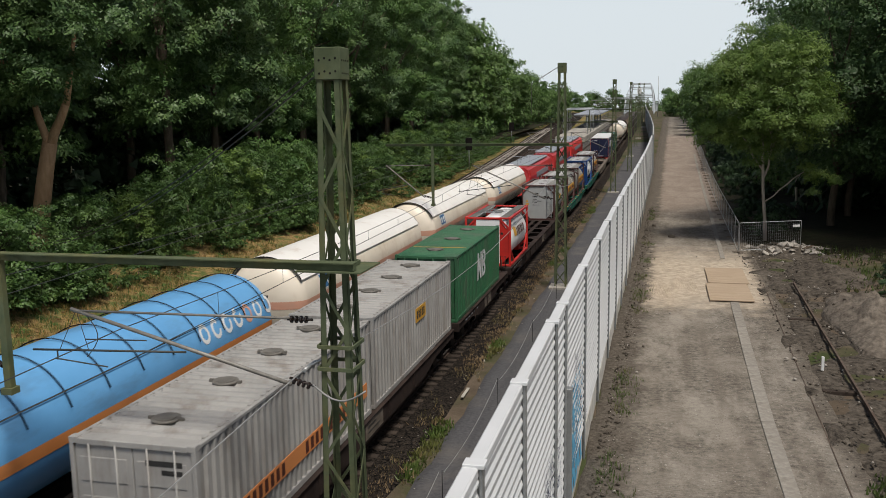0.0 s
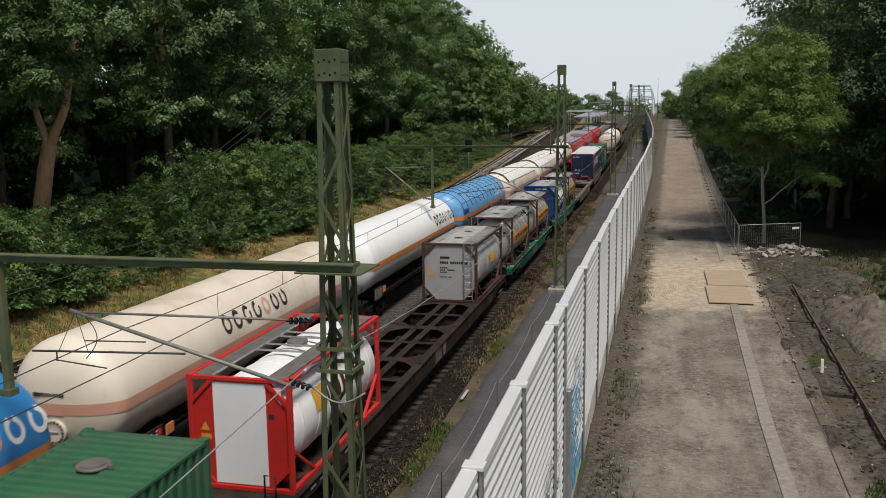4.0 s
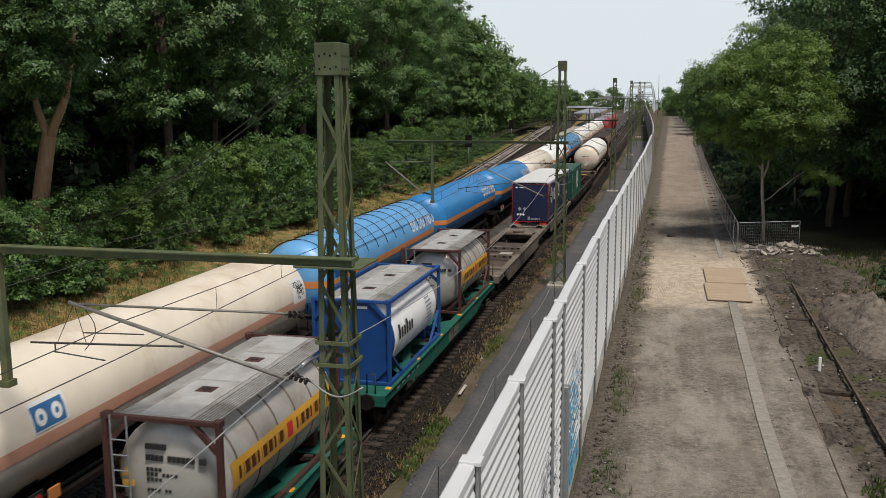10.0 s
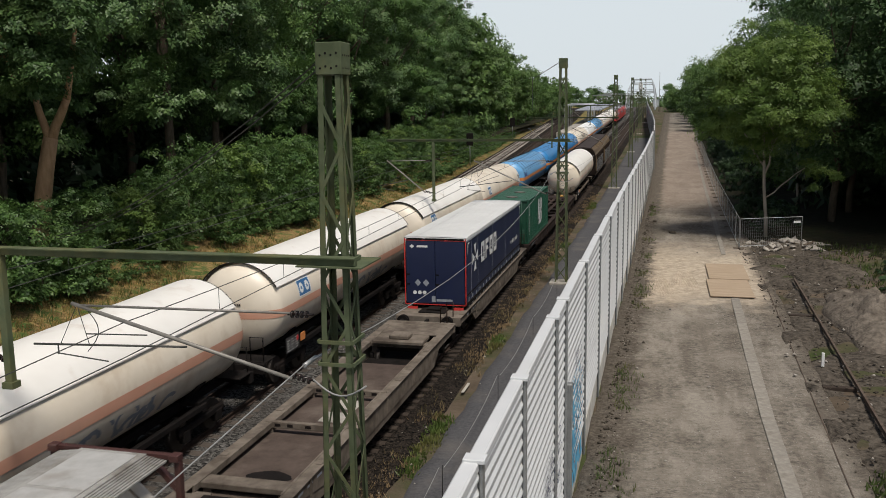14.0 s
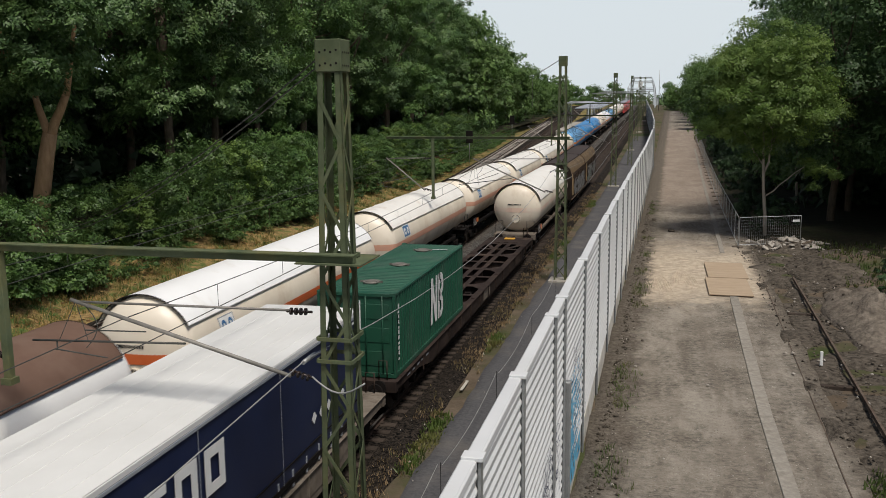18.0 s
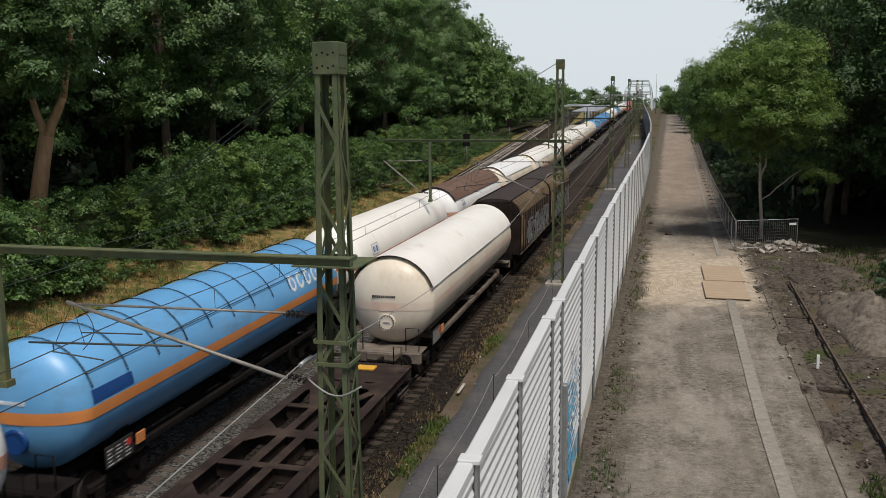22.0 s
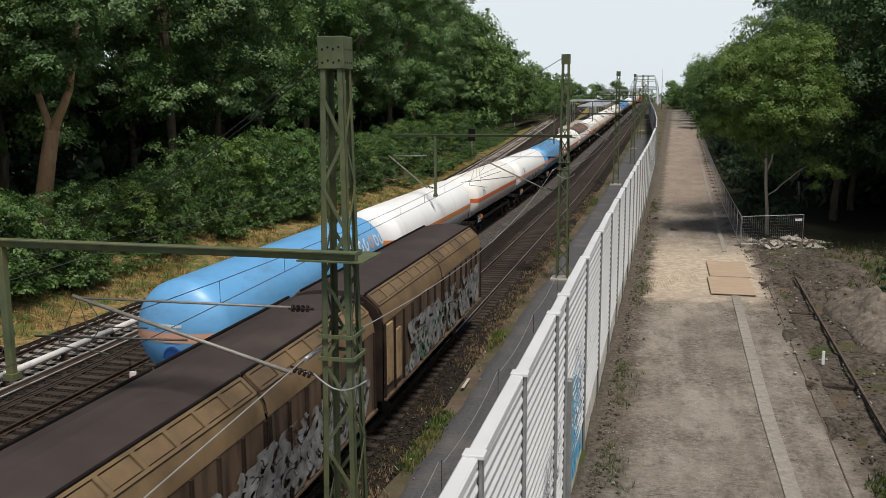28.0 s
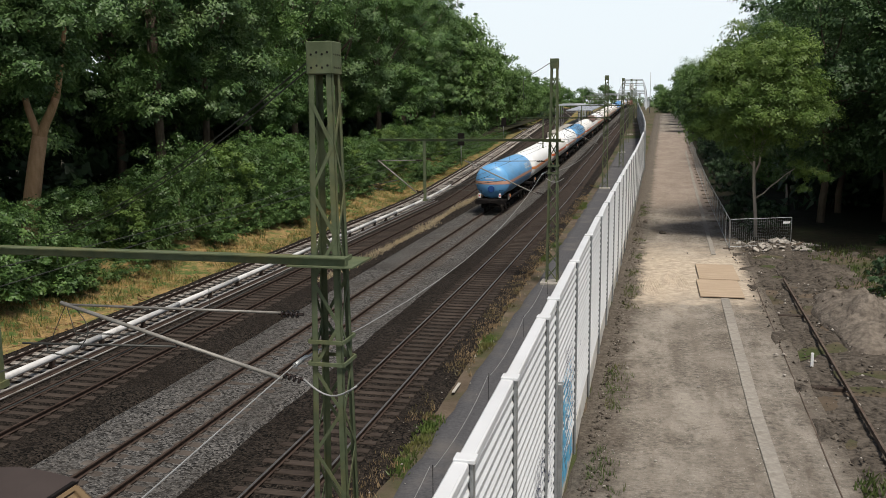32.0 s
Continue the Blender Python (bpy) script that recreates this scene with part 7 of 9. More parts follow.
def sliding_wagon(label, seed, second):
    t = thing("sliding_wall_wagon", label, "freight wagon", G)
    L = 13.3
    out = [(1.42, 1.12), (1.44, 3.28), (1.38, 3.56), (1.26, 3.77), (0.86, 4.08), (-0.86, 4.06), (-1.26, 3.75), (-1.38, 3.56), (-1.44, 3.28), (-1.42, 1.12)]
    part("roof", Shape().extrude_y([(0.92, 4.02), (0.95, 4.09), (0.5, 4.17), (0.0, 4.20), (-0.5, 4.15), (-1.0, 4.04), (-0.98, 3.97)], 0.0, L), M["roof_brown"], t, "brown arched roof strip")
    for y in (0.06, L - 0.06):
        e = part("end_wall", Shape().extrude_y(out, y - 0.05, y + 0.05), M["end_brown"], t, "dark brown end wall")
        s = Shape()
        sg = -1 if y < 1 else 1
        for x in (-0.9, 0.0, 0.9):
            s.box(x - 0.06, x + 0.06, min(y, y + sg * 0.12), max(y, y + sg * 0.12), 1.15, 3.9, 0.015)
        part("end_post", s, M["end_brown"], e)
    for sx in (-1, 1):
        for k in range(2):
            ya, yb = 0.15 + k * (L / 2 - 0.07), 0.15 + (k + 1) * (L / 2 - 0.07) - 0.1
            d = part("sliding_wall", Shape().add([(sx * x, y, z) for y in (ya, yb) for x, z in ((1.44, 1.15), (1.45, 3.27), (1.27, 3.76), (0.93, 4.07))], [q if sx > 0 else q[::-1] for q in ((0, 4, 5, 1), (1, 5, 6, 2), (2, 6, 7, 3))]), M["wall_brown"], t, "brown sliding wall with pressed ribs")
            n = 7
            p0, p1 = Vector((sx * 1.285, 0, 3.765)), Vector((sx * 0.985, 0, 4.035))
            nrm = Vector((sx * 0.72, 0, 0.70)).normalized() * 0.02
            for i in range(n + 1):
                y = ya + 0.08 + (yb - ya - 0.16) * i / n
                q = Vector((0, y, 0))
                part("shoulder_rib", Shape().beam(p0 + nrm + q, p1 + nrm + q, 0.11, 0.045, nrm), M["tan"], d)
                if i < n:
                    w = (yb - ya - 0.16) / n
                    m = q + Vector((0, w / 2, 0)) + nrm * 0.6
                    part("shoulder_panel", Shape().beam(p0.lerp(p1, 0.13) + m, p0.lerp(p1, 0.87) + m, w - 0.17, 0.02, nrm), M["tan"], d)
            for p in (p0, p1):
                part("shoulder_rail", Shape().beam(p + nrm + Vector((0, ya + 0.05, 0)), p + nrm + Vector((0, yb - 0.05, 0)), 0.06, 0.045, nrm), M["tan"], d)
            part("shoulder_skin", Shape().add([(sx * x, y, z) for y in (ya + 0.01, yb - 0.01) for x, z in ((1.462, 3.27), (1.41, 3.56), (1.30, 3.755))], [q if sx > 0 else q[::-1] for q in ((0, 3, 4, 1), (1, 4, 5, 2))], True), M["tan"], d, "smooth ochre shoulder sheet")
            rb = Shape()
            for i in range(n + 1):
                y = ya + 0.06 + (yb - ya - 0.12) * i / n
                a, b = sorted((sx * 1.44, sx * 1.50))
                rb.box(a, b, y - 0.05, y + 0.05, 1.18, 3.26, 0.012)
            part("wall_rib", rb, M["end_brown"], d, "dark pressed rib")
            part("guide_rail", Shape().box(*sorted((sx * 1.43, sx * 1.52)), ya, yb, 1.08, 1.16, 0.01), M["wall_brown"], d)
            part("gutter", Shape().box(*sorted((sx * 0.91, sx * 0.97)), ya, yb, 4.045, 4.12, 0.01), M["frame_black"], d, "dark gutter along the roof edge")
    for k, m in enumerate((M["spray_pale"], second, M["end_brown"], M["spray_pale"])):
        s = graffiti(1.505 + 0.004 * k, 2.0 + 0.3 * k, L - 0.7 - 0.4 * k, 1.22, (2.75, 2.4, 2.6, 2.6)[k], seed + k, (110, 22, 60, 34)[k], thin=(k > 1))
        tagged(part("spray_lettering", s, m, t), "spray-painted shapes along the wall", kind="stuff")
    for ya, yb, za, zb in ((0.28, 0.86, 1.5, 3.2), (1.14, 1.64, 1.4, 2.85)):
        part("data_panel", Shape().box(1.44, 1.51, ya, yb, za, zb, 0.008), M["ochre"], t, "faded ochre data panel")
    part("underframe", Shape().box(-1.35, 1.35, 0.1, L - 0.1, 0.98, 1.12, 0.02).box(-0.4, 0.4, 0.1, L - 0.1, 0.75, 1.0), M["frame_black"], t)
    for y, sg in ((0.0, -1), (L, 1)):
        buffers(t, y, sg)
    for y in (2.2, L - 2.2):
        ax = part("axle_guard", Shape().box(-1.12, -0.98, y - 0.5, y + 0.5, 0.5, 0.98, 0.03).box(0.98, 1.12, y - 0.5, y + 0.5, 0.5, 0.98, 0.03), M["frame_black"], t)
        w = part("wheelset", WHEEL, None, ax)
        w.location = (0, y, 0.46)
    return t


SHORT.append((sliding_wagon("brown sliding-wall wagon with pale graffiti", 50, M["mark_grey"]), 196.8))
SHORT.append((sliding_wagon("brown sliding-wall wagon with green graffiti", 60, M["spray_green"]), 210.65))


# ---- plants ----
def leaves(centres, radii, per, size, seed, squash=0.88, sprays=9):
    """Many small pointed leaves, gathered in sprays over the domes of the clumps."""
    r = np.random.default_rng(seed)
    n = len(centres)
    d = r.normal(size=(n * sprays, 3))
    d /= np.linalg.norm(d, axis=1)[:, None]
    d[:, 2] = np.where(d[:, 2] < -0.25, -d[:, 2] * 0.6, d[:, 2])
    rad = np.repeat(radii, sprays)
    shell = rad * r.uniform(0.74, 1.0, n * sprays)
    heart = np.repeat(centres, sprays, axis=0) + d * shell[:, None] * np.array([1, 1, squash])
    k = max(per // sprays, 1)
    m = n * sprays * k
    out = np.repeat(d, k, axis=0)
    wide = np.repeat(rad, k)[:, None] * np.array([0.22, 0.22, 0.15])
    q = np.repeat(heart, k, axis=0) + r.normal(size=(m, 3)) * wide
    nrm = out + r.normal(size=(m, 3)) * 0.25 + np.array([0, 0, 0.35])
    nrm /= np.linalg.norm(nrm, axis=1)[:, None]
    a = np.cross(nrm, r.normal(size=(m, 3)))
    a /= np.linalg.norm(a, axis=1)[:, None] + 1e-9
    b = np.cross(nrm, a)
    z = size * r.uniform(0.6, 1.35, m)[:, None]
    tip = q + a * z * 0.72 + np.array([0, 0, -0.22]) * z
    v = np.stack([q - a * z * 0.3 - b * z * 0.37, q - a * z * 0.3 + b * z * 0.37, tip], axis=1).reshape(-1, 3)
    return flat_mesh("leaves", v, np.arange(m * 3).reshape(-1, 3))


def crown_clumps(rx, ry, rz, zc, count, seed, lo=0.8, hi=1.7, flat_low=0.92, lowest=None):
    """Centres and sizes of leaf clumps over an uneven ovoid crown."""
    r = np.random.default_rng(seed)
    d = r.normal(size=(count, 3))
    d /= np.linalg.norm(d, axis=1)[:, None]
    d[:, 2] = np.where(d[:, 2] < 0, d[:, 2] * flat_low, d[:, 2])
    k = r.uniform(0.45, 1.0, count) ** 0.5
    lump = 1 + 0.20 * np.sin(3 * np.arctan2(d[:, 1], d[:, 0]) + seed) + 0.12 * np.sin(5 * d[:, 2] + 2 * seed)
    c = d * (k * lump)[:, None] * np.array([rx, ry, rz]) + np.array([0, 0, zc])
    if lowest is not None:
        c[:, 2] = np.where(c[:, 2] < lowest, lowest + r.uniform(0, 2.5, count), c[:, 2])
    return c, r.uniform(lo, hi, count) * min(1.0, rx / 3.5)


def limb(s, p, q, r0, r1, n=8, bend=0.0, seed=0):
    p, q = Vector(p), Vector(q)
    r = random.Random(seed)
    pts = [p.lerp(q, i / 5) + Vector((r.uniform(-bend, bend), r.uniform(-bend, bend), 0)) * (0 if i in (0, 5) else 1) for i in range(6)]
    s.path(pts, r0, n, [r0 + (r1 - r0) * i / 5 for i in range(6)])
    return s


def tree(name, label, h, rx, zc, rz, leaf, bark="bark", clumps=120, per=130, size=0.30, seed=1, trunk_r=0.3, ry=None, fork=False, lump=(1.0, 2.1), lowest=None, skirt=0, squash=0.88, sprays=9):
    t = thing(name, label, "tree", "trees along the line")
    s = Shape()
    if fork:
        bole = [(0.75, 0, -0.8), (1.12, 0.03, 1.4), (1.45, 0, 3.4), (1.86, -0.03, 5.1), (2.2, 0.05, 6.6)]
        s.path(bole, trunk_r, 14, [trunk_r * q for q in (1.3, 1.15, 1.05, 0.98, 0.9)])
        limb(s, (2.15, 0.05, 6.3), (3.3, 0.2, 8.7), trunk_r * 0.66, trunk_r * 0.48, 10, 0.05, seed + 1)
        limb(s, (3.3, 0.2, 8.65), (4.4, 0.5, 14.0), trunk_r * 0.48, 0.05, 8, 0.1, seed + 3)
        limb(s, (2.15, 0.05, 6.3), (1.35, 0.2, 8.6), trunk_r * 0.55, trunk_r * 0.4, 10, 0.05, seed + 2)
        limb(s, (1.35, 0.2, 8.55), (1.9, 0.6, 14.0), trunk_r * 0.4, 0.05, 8, 0.1, seed + 4)
    else:
        limb(s, (0, 0, -0.6), (-0.6 if name == "young_tree" else 0.2, 0.1, zc), trunk_r, trunk_r * 0.5, 10, trunk_r * 0.5, seed)
    if name == "young_tree":
        limb(s, (-0.2, 0.03, 2.9), (2.3, -0.4, 5.1), trunk_r * 0.42, trunk_r * 0.25, 8, 0.1, seed + 1)
        limb(s, (-0.3, 0.05, 4.6), (0.9, 0.3, 8.6), trunk_r * 0.6, trunk_r * 0.3, 8, 0.1, seed + 2)
        limb(s, (-0.35, 0.05, 5.2), (-1.8, 0.2, 7.6), trunk_r * 0.5, trunk_r * 0.25, 8, 0.1, seed + 3)
    part("trunk", s, M[bark], t)
    r = random.Random(seed)
    b = Shape()
    for k in range(9):
        a = 2 * math.pi * k / 9 + r.uniform(-0.3, 0.3)
        z0 = zc * r.uniform(0.55, 1.0)
        limb(b, (0.1, 0.05, z0), (rx * 0.75 * math.cos(a), rx * 0.75 * math.sin(a), min(z0 + r.uniform(1, 0.5 * h), h * 0.9)), trunk_r * 0.32, trunk_r * 0.08, 6, 0.25, seed + k)
    part("limb", b, M[bark], t)
    c, rad = crown_clumps(rx, ry or rx, rz, zc, clumps, seed, *lump, lowest=lowest)
    if fork:
        c = c + np.array([2.4, 0, 0])
        q = np.random.default_rng(seed)
        for n, x0, x1, z0, z1 in ((16, -2.4, 0.6, 7.6, 12.5), (12, 3.4, 6.2, 8.9, 10.8), (14, 2.4, 5.2, 9.8, 13.6), (22, 1.0, 7.5, 12.0, 16.0)):
            c = np.concatenate([c, np.c_[q.uniform(x0, x1, n), q.uniform(-4.4, -1.8, n), q.uniform(z0, z1, n)]])
            rad = np.concatenate([rad, q.uniform(0.8, 1.3, n)])
    q = np.random.default_rng(seed + 7)
    if name == "young_tree":
        c = np.concatenate([c, np.c_[q.uniform(0.6, 4.4, 6), q.uniform(-1, 2.5, 6), q.uniform(3.6, 5.4, 6)]])
        rad = np.concatenate([rad, q.uniform(0.4, 0.7, 6)])
    elif skirt:
        a, k = q.uniform(0, 6.3, skirt), rx * q.uniform(0.5, 1.0, skirt)
        c = np.concatenate([c, np.c_[k * np.cos(a), k * np.sin(a), q.uniform(lowest + 0.5, lowest + 4.5, skirt)]])
        rad = np.concatenate([rad, q.uniform(0.9, 1.6, skirt)])
    part("crown", leaves(c, rad, per, size, seed + 50, squash, sprays), M[leaf], t)
    return t


def spread(ob, places, first=True):
    """Copies of a plant at (x, y, turn, scale, height scale)."""
    for k, (x, y, turn, sc, hz) in enumerate(places):
        x -= bend(y) * (1.0 if x > -33 else 0.15) if -45 < x < -24 else 0.0
        m = Matrix.Translation((x, y, lift(x, y))) @ Matrix.Rotation(turn, 4, "Z")
        o = ob if (first and k == 0) else copy_thing(ob, m)
        o.matrix_basis = m
        o.scale = (sc, sc, sc * hz)


R2 = random.Random(11)
oak_a = tree("oak_tree", "tall oak with a dense dark green crown", 25, 5.7, 16.2, 9.0, "leaf_oak", clumps=112, per=376, size=0.23, seed=3, lump=(1.1, 2.1), trunk_r=0.42, lowest=5.4, skirt=30)
oak_b = tree("oak_tree", "tall spreading oak with deep green leaves", 24, 6.2, 15.8, 8.8, "leaf_oak", clumps=112, per=376, size=0.23, seed=8, lump=(1.1, 2.1), trunk_r=0.40, lowest=5.8, skirt=30)
oak_c = tree("oak_tree", "broad oak with lighter green outer leaves", 22, 5.6, 14.6, 8.2, "leaf_bush", clumps=108, per=376, size=0.23, seed=14, lump=(1.1, 2.1), trunk_r=0.36, lowest=4.9, skirt=30)
fork_tree = tree("oak_tree", "forked oak, warm sunlight put into its ruddy bark colour", 26, 6.4, 18.0, 8.0, "leaf_oak", "bark_warm", clumps=112, per=640, size=0.17, seed=21, trunk_r=0.44, lump=(1.1, 2.1), fork=True, lowest=10.6)
spread(fork_tree, [(-35.3, 42.6, 0.0, 1.0, 1.0)])
back = tree("oak_tree", "tall oak deep in the wood", 25, 6.6, 13.0, 11.5, "leaf_oak", clumps=90, per=136, size=0.38, seed=17, trunk_r=0.4, lump=(1.4, 2.4), lowest=5.5)
pa, pb, pc, pz = [], [], [], []
for i in range(13):
    y = 30 + 10.5 * i
    for row in (0, 1):
        x = -37.5 - 7.5 * row + R2.uniform(-1.5, 1.5)
        yy = y + 5 * row + R2.uniform(-2.5, 2.5)
        if row == 0 and abs(yy - 43) < 6:
            x = -41.5
        (pz if row else [pa, pb, pc][i % 3]).append((x, yy, R2.uniform(0, 6.3), R2.uniform(0.95, 1.12), R2.uniform(0.98, 1.12)))
spread(oak_a, pa)
spread(oak_b, pb)
spread(oak_c, pc)
spread(back, pz)

mid = tree("leafy_tree", "round-crowned tree in the far tree row", 14, 4.8, 7.4, 7.0, "leaf_mid", clumps=85, per=90, size=0.42, seed=31, trunk_r=0.24)
pm = []
for i in range(16):
    y = 164 + 11 * i
    s = max(0.8, 1.48 - 0.0085 * (y - 164))
    pm.append((-36.5 + R2.uniform(-2, 2) + 0.015 * (y - 164), y, R2.uniform(0, 6.3), s, R2.uniform(0.95, 1.15)))
    if i < 8:
        pm.append((-43 + R2.uniform(-2, 2), y + 5, R2.uniform(0, 6.3), s * 1.15, 1.0))
spread(mid, pm)

bush_a = thing("bush", "dense green bush on the railway bank", "bush", "bushes on the bank")
c, rad = crown_clumps(2.6, 2.6, 3.0, 2.6, 62, 41, 0.6, 1.1)
part("foliage", leaves(c, rad, 132, 0.148, 42, 0.85, 12), M["leaf_bush"], bush_a)
part("stem", limb(Shape(), (0, 0, -0.4), (0.1, 0, 2.2), 0.12, 0.05, 6), M["bark"], bush_a)
bush_b = thing("bush", "ragged bush with lighter shoots", "bush", "bushes on the bank")
c, rad = crown_clumps(2.2, 2.2, 3.3, 2.7, 62, 43, 0.55, 1.0)
part("foliage", leaves(c, rad, 132, 0.145, 44, 0.85, 12), M["leaf_light"], bush_b)
part("stem", limb(Shape(), (0, 0, -0.4), (0.1, 0, 2.2), 0.10, 0.05, 6), M["bark"], bush_b)
bush_s = thing("bush", "small round bush at the foot of the bank", "bush", "bushes on the bank")
c, rad = crown_clumps(2.5, 2.5, 2.6, 2.2, 26, 45, 0.8, 1.3)
part("foliage", leaves(c, rad, 96, 0.22, 46, 0.8, 12), M["leaf_bush"], bush_s)
part("stem", limb(Shape(), (0, 0, -0.4), (0.1, 0, 2.0), 0.11, 0.05, 6), M["bark"], bush_s)
qa, qb, qs = [], [], []
for i in range(46):
    y = 24 + 2.75 * i
    a = (-29.9 + R2.uniform(-0.7, 0.7), y + R2.uniform(-0.8, 0.8), R2.uniform(0, 6.3), R2.uniform(0.8, 1.15), R2.uniform(0.8, 1.12))
    if 33 < y < 42:
        a = (*a[:3], 0.82, 0.92)
    (qb if i % 5 == 2 else qa).append(a)
    if i % 2 == 0 and not 33 < y < 45:
        qa.append((-33.0 + R2.uniform(-0.8, 0.8), y + R2.uniform(-1, 1), R2.uniform(0, 6.3), R2.uniform(0.9, 1.1), R2.uniform(0.7, 0.9)))
for i in range(16):
    y = 150 + 10 * i
    qs.append((-30.5 + R2.uniform(-0.8, 0.8), y, R2.uniform(0, 6.3), R2.uniform(0.9, 1.3), 1.0))
for i in range(62):
    y = 25 + 150 * R2.random()
    qs.append((-27.9 + R2.uniform(-0.6, 0.5) + (1.2 if y > 95 else 0), y, R2.uniform(0, 6.3), R2.uniform(0.34, 0.6), R2.uniform(0.7, 1.1)))
for i in range(26):
    qs.append((-26.6 + R2.uniform(-0.6, 0.6), 92 + 4.2 * i, R2.uniform(0, 6.3), R2.uniform(0.4, 0.65), R2.uniform(0.6, 0.9)))
for y in (29.5, 31.2, 33.0, 35.2, 37.0):
    qs.append((-28.6 + R2.uniform(-0.4, 0.4), y, R2.uniform(0, 6.3), R2.uniform(0.6, 0.75), 0.9))
spread(bush_s, qs)
spread(bush_a, qa)
spread(bush_b, qb)

# right side of the road
road_tree = tree("young_tree", "slender light-green tree with a thin pale trunk", 14, 4.0, 9.9, 4.6, "leaf_light", "bark_pale", clumps=190, per=420, size=0.15, seed=61, trunk_r=0.14, lump=(0.6, 1.15), lowest=4.8, squash=1.0, sprays=14)
spread(road_tree, [(7.35, 65.5, 0.1, 1.0, 0.98), (12.2, 86.0, 1.2, 0.9, 1.0)])
dark = tree("maple_tree", "tall dark maple at the edge of the wood", 19, 5.8, 10.5, 10.0, "leaf_maple", clumps=120, per=184, size=0.24, seed=71, trunk_r=0.3, lowest=3.4)
pd = []
for i in range(9):
    y = 74 + 13 * i
    pd.append(((18.0 if i == 0 else 20.5) + 0.02 * i * 13 + R2.uniform(-1, 1), y, R2.uniform(0, 6.3), R2.uniform(0.95, 1.1), R2.uniform(0.95, 1.1)))
    if i % 2 == 0:
        pd.append((22 + R2.uniform(-2, 2), y - 3, R2.uniform(0, 6.3), R2.uniform(1.1, 1.25), R2.uniform(1.0, 1.15)))
# those at (21, 60) and (26.5, 53) are unseen, added to shade the floor
for x, y in ((27.0, 67.0), (17.0, 93), (21.0, 60.0), (26.5, 53.0), (22.5, 71.0), (15.5, 80.0), (13.0, 73.5), (18.5, 67.5)):
    pd.append((x, y, R2.uniform(0, 6.3), R2.uniform(1.0, 1.15), 1.0))
spread(dark, pd)
lime = tree("leafy_tree", "green tree leaning over the far road", 11, 3.6, 5.8, 5.8, "leaf_mid", clumps=85, per=90, size=0.37, seed=81, trunk_r=0.2)
pl = []
for i in range(16):
    y = 98 + 12.5 * i
    pl.append((13.7 + 0.012 * (y - 98) + R2.uniform(-0.8, 0.8), y, R2.uniform(0, 6.3), R2.uniform(1.1, 1.3), R2.uniform(1.0, 1.2)))
R7 = random.Random(3)
pl += [(10.8 + R7.uniform(-0.8, 0.8), 215 + 17 * i, R7.uniform(0, 6.3), R7.uniform(1.0, 1.25), R7.uniform(1.0, 1.2)) for i in range(9)]
pl += [(3.0 + 2.6 * i, 352 + R7.uniform(-4, 8), R7.uniform(0, 6.3), R7.uniform(0.7, 1.0), 0.9) for i in range(6)]
spread(lime, pl)
# dark leaves here paint the shade at the wood's foot
low = thing("undergrowth", "low undergrowth at the foot of the wood, shade put into its leaf colour", "bush", "undergrowth")
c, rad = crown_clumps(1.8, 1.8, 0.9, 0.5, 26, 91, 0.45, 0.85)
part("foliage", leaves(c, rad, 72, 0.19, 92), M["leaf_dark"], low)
pu = [(R2.uniform(11.8, 14.0) + max(0, (55 - y)) * 0.02, y + R2.uniform(-1, 1), R2.uniform(0, 6.3), R2.uniform(0.7, 1.3), R2.uniform(0.7, 1.4)) for y in range(16, 55, 3)]
pu += [(R2.uniform(13.5, 17), y, R2.uniform(0, 6.3), R2.uniform(1.0, 1.6), R2.uniform(0.8, 1.4)) for y in range(20, 54, 4)]
pu += [(R2.uniform(7.6, 9.2) + 0.01 * y, y, R2.uniform(0, 6.3), R2.uniform(0.7, 1.2), R2.uniform(0.8, 1.6)) for y in range(72, 190, 6)]
R5 = random.Random(23)
pu += [(R5.uniform(14.5, 19.5), R5.uniform(61.5, 64.5), R5.uniform(0, 6.3), R5.uniform(0.6, 0.9), R5.uniform(0.4, 0.7)) for _ in range(8)]
pu += [(R5.uniform(7.0, 7.6) + 0.0115 * (y - 60), y, R5.uniform(0, 6.3), R5.uniform(0.6, 0.8), R5.uniform(0.9, 2.0)) for y in range(68, 160, 6)]
spread(low, pu)

far_wood = thing("far_wood", "distant green treetops beyond the bridge", "wood", kind="stuff")
c = []
for i in range(60):
    for k in range(3):
        top, cx, wide = ((18.5, -46.0, 6.5), (19.5, -35.5, 5.5), (20.5, -25.5, 5.5), (15.0, -17.5, 4.0), (20.0, 3.0, 5.5), (18.5, 12.0, 5.0))[i % 6]
        f = R2.uniform(0.0, 1.0)
        c.append((cx + R2.uniform(-1, 1) * wide * math.sqrt(max(0.05, 1 - f ** 2.4)), R2.uniform(478, 496), 2 + (top - 5.0) * f))
part("foliage", leaves(np.array(c), np.full(len(c), 2.7), 420, 0.5, 95), M["leaf_oak"], far_wood)
part("foliage", leaves(np.array([(x, 640 + R2.uniform(0, 60), R2.uniform(0, 11)) for x in np.linspace(-320, 200, 260)]), np.full(260, 6.0), 80, 1.7, 96), M["leaf_oak"], far_wood)
# backdrop of dark leaves: the unlit depth of the woods is painted in
deep = thing("deep_wood", "inner wood behind the oaks, shade put into its leaf colour", "wood", kind="stuff")
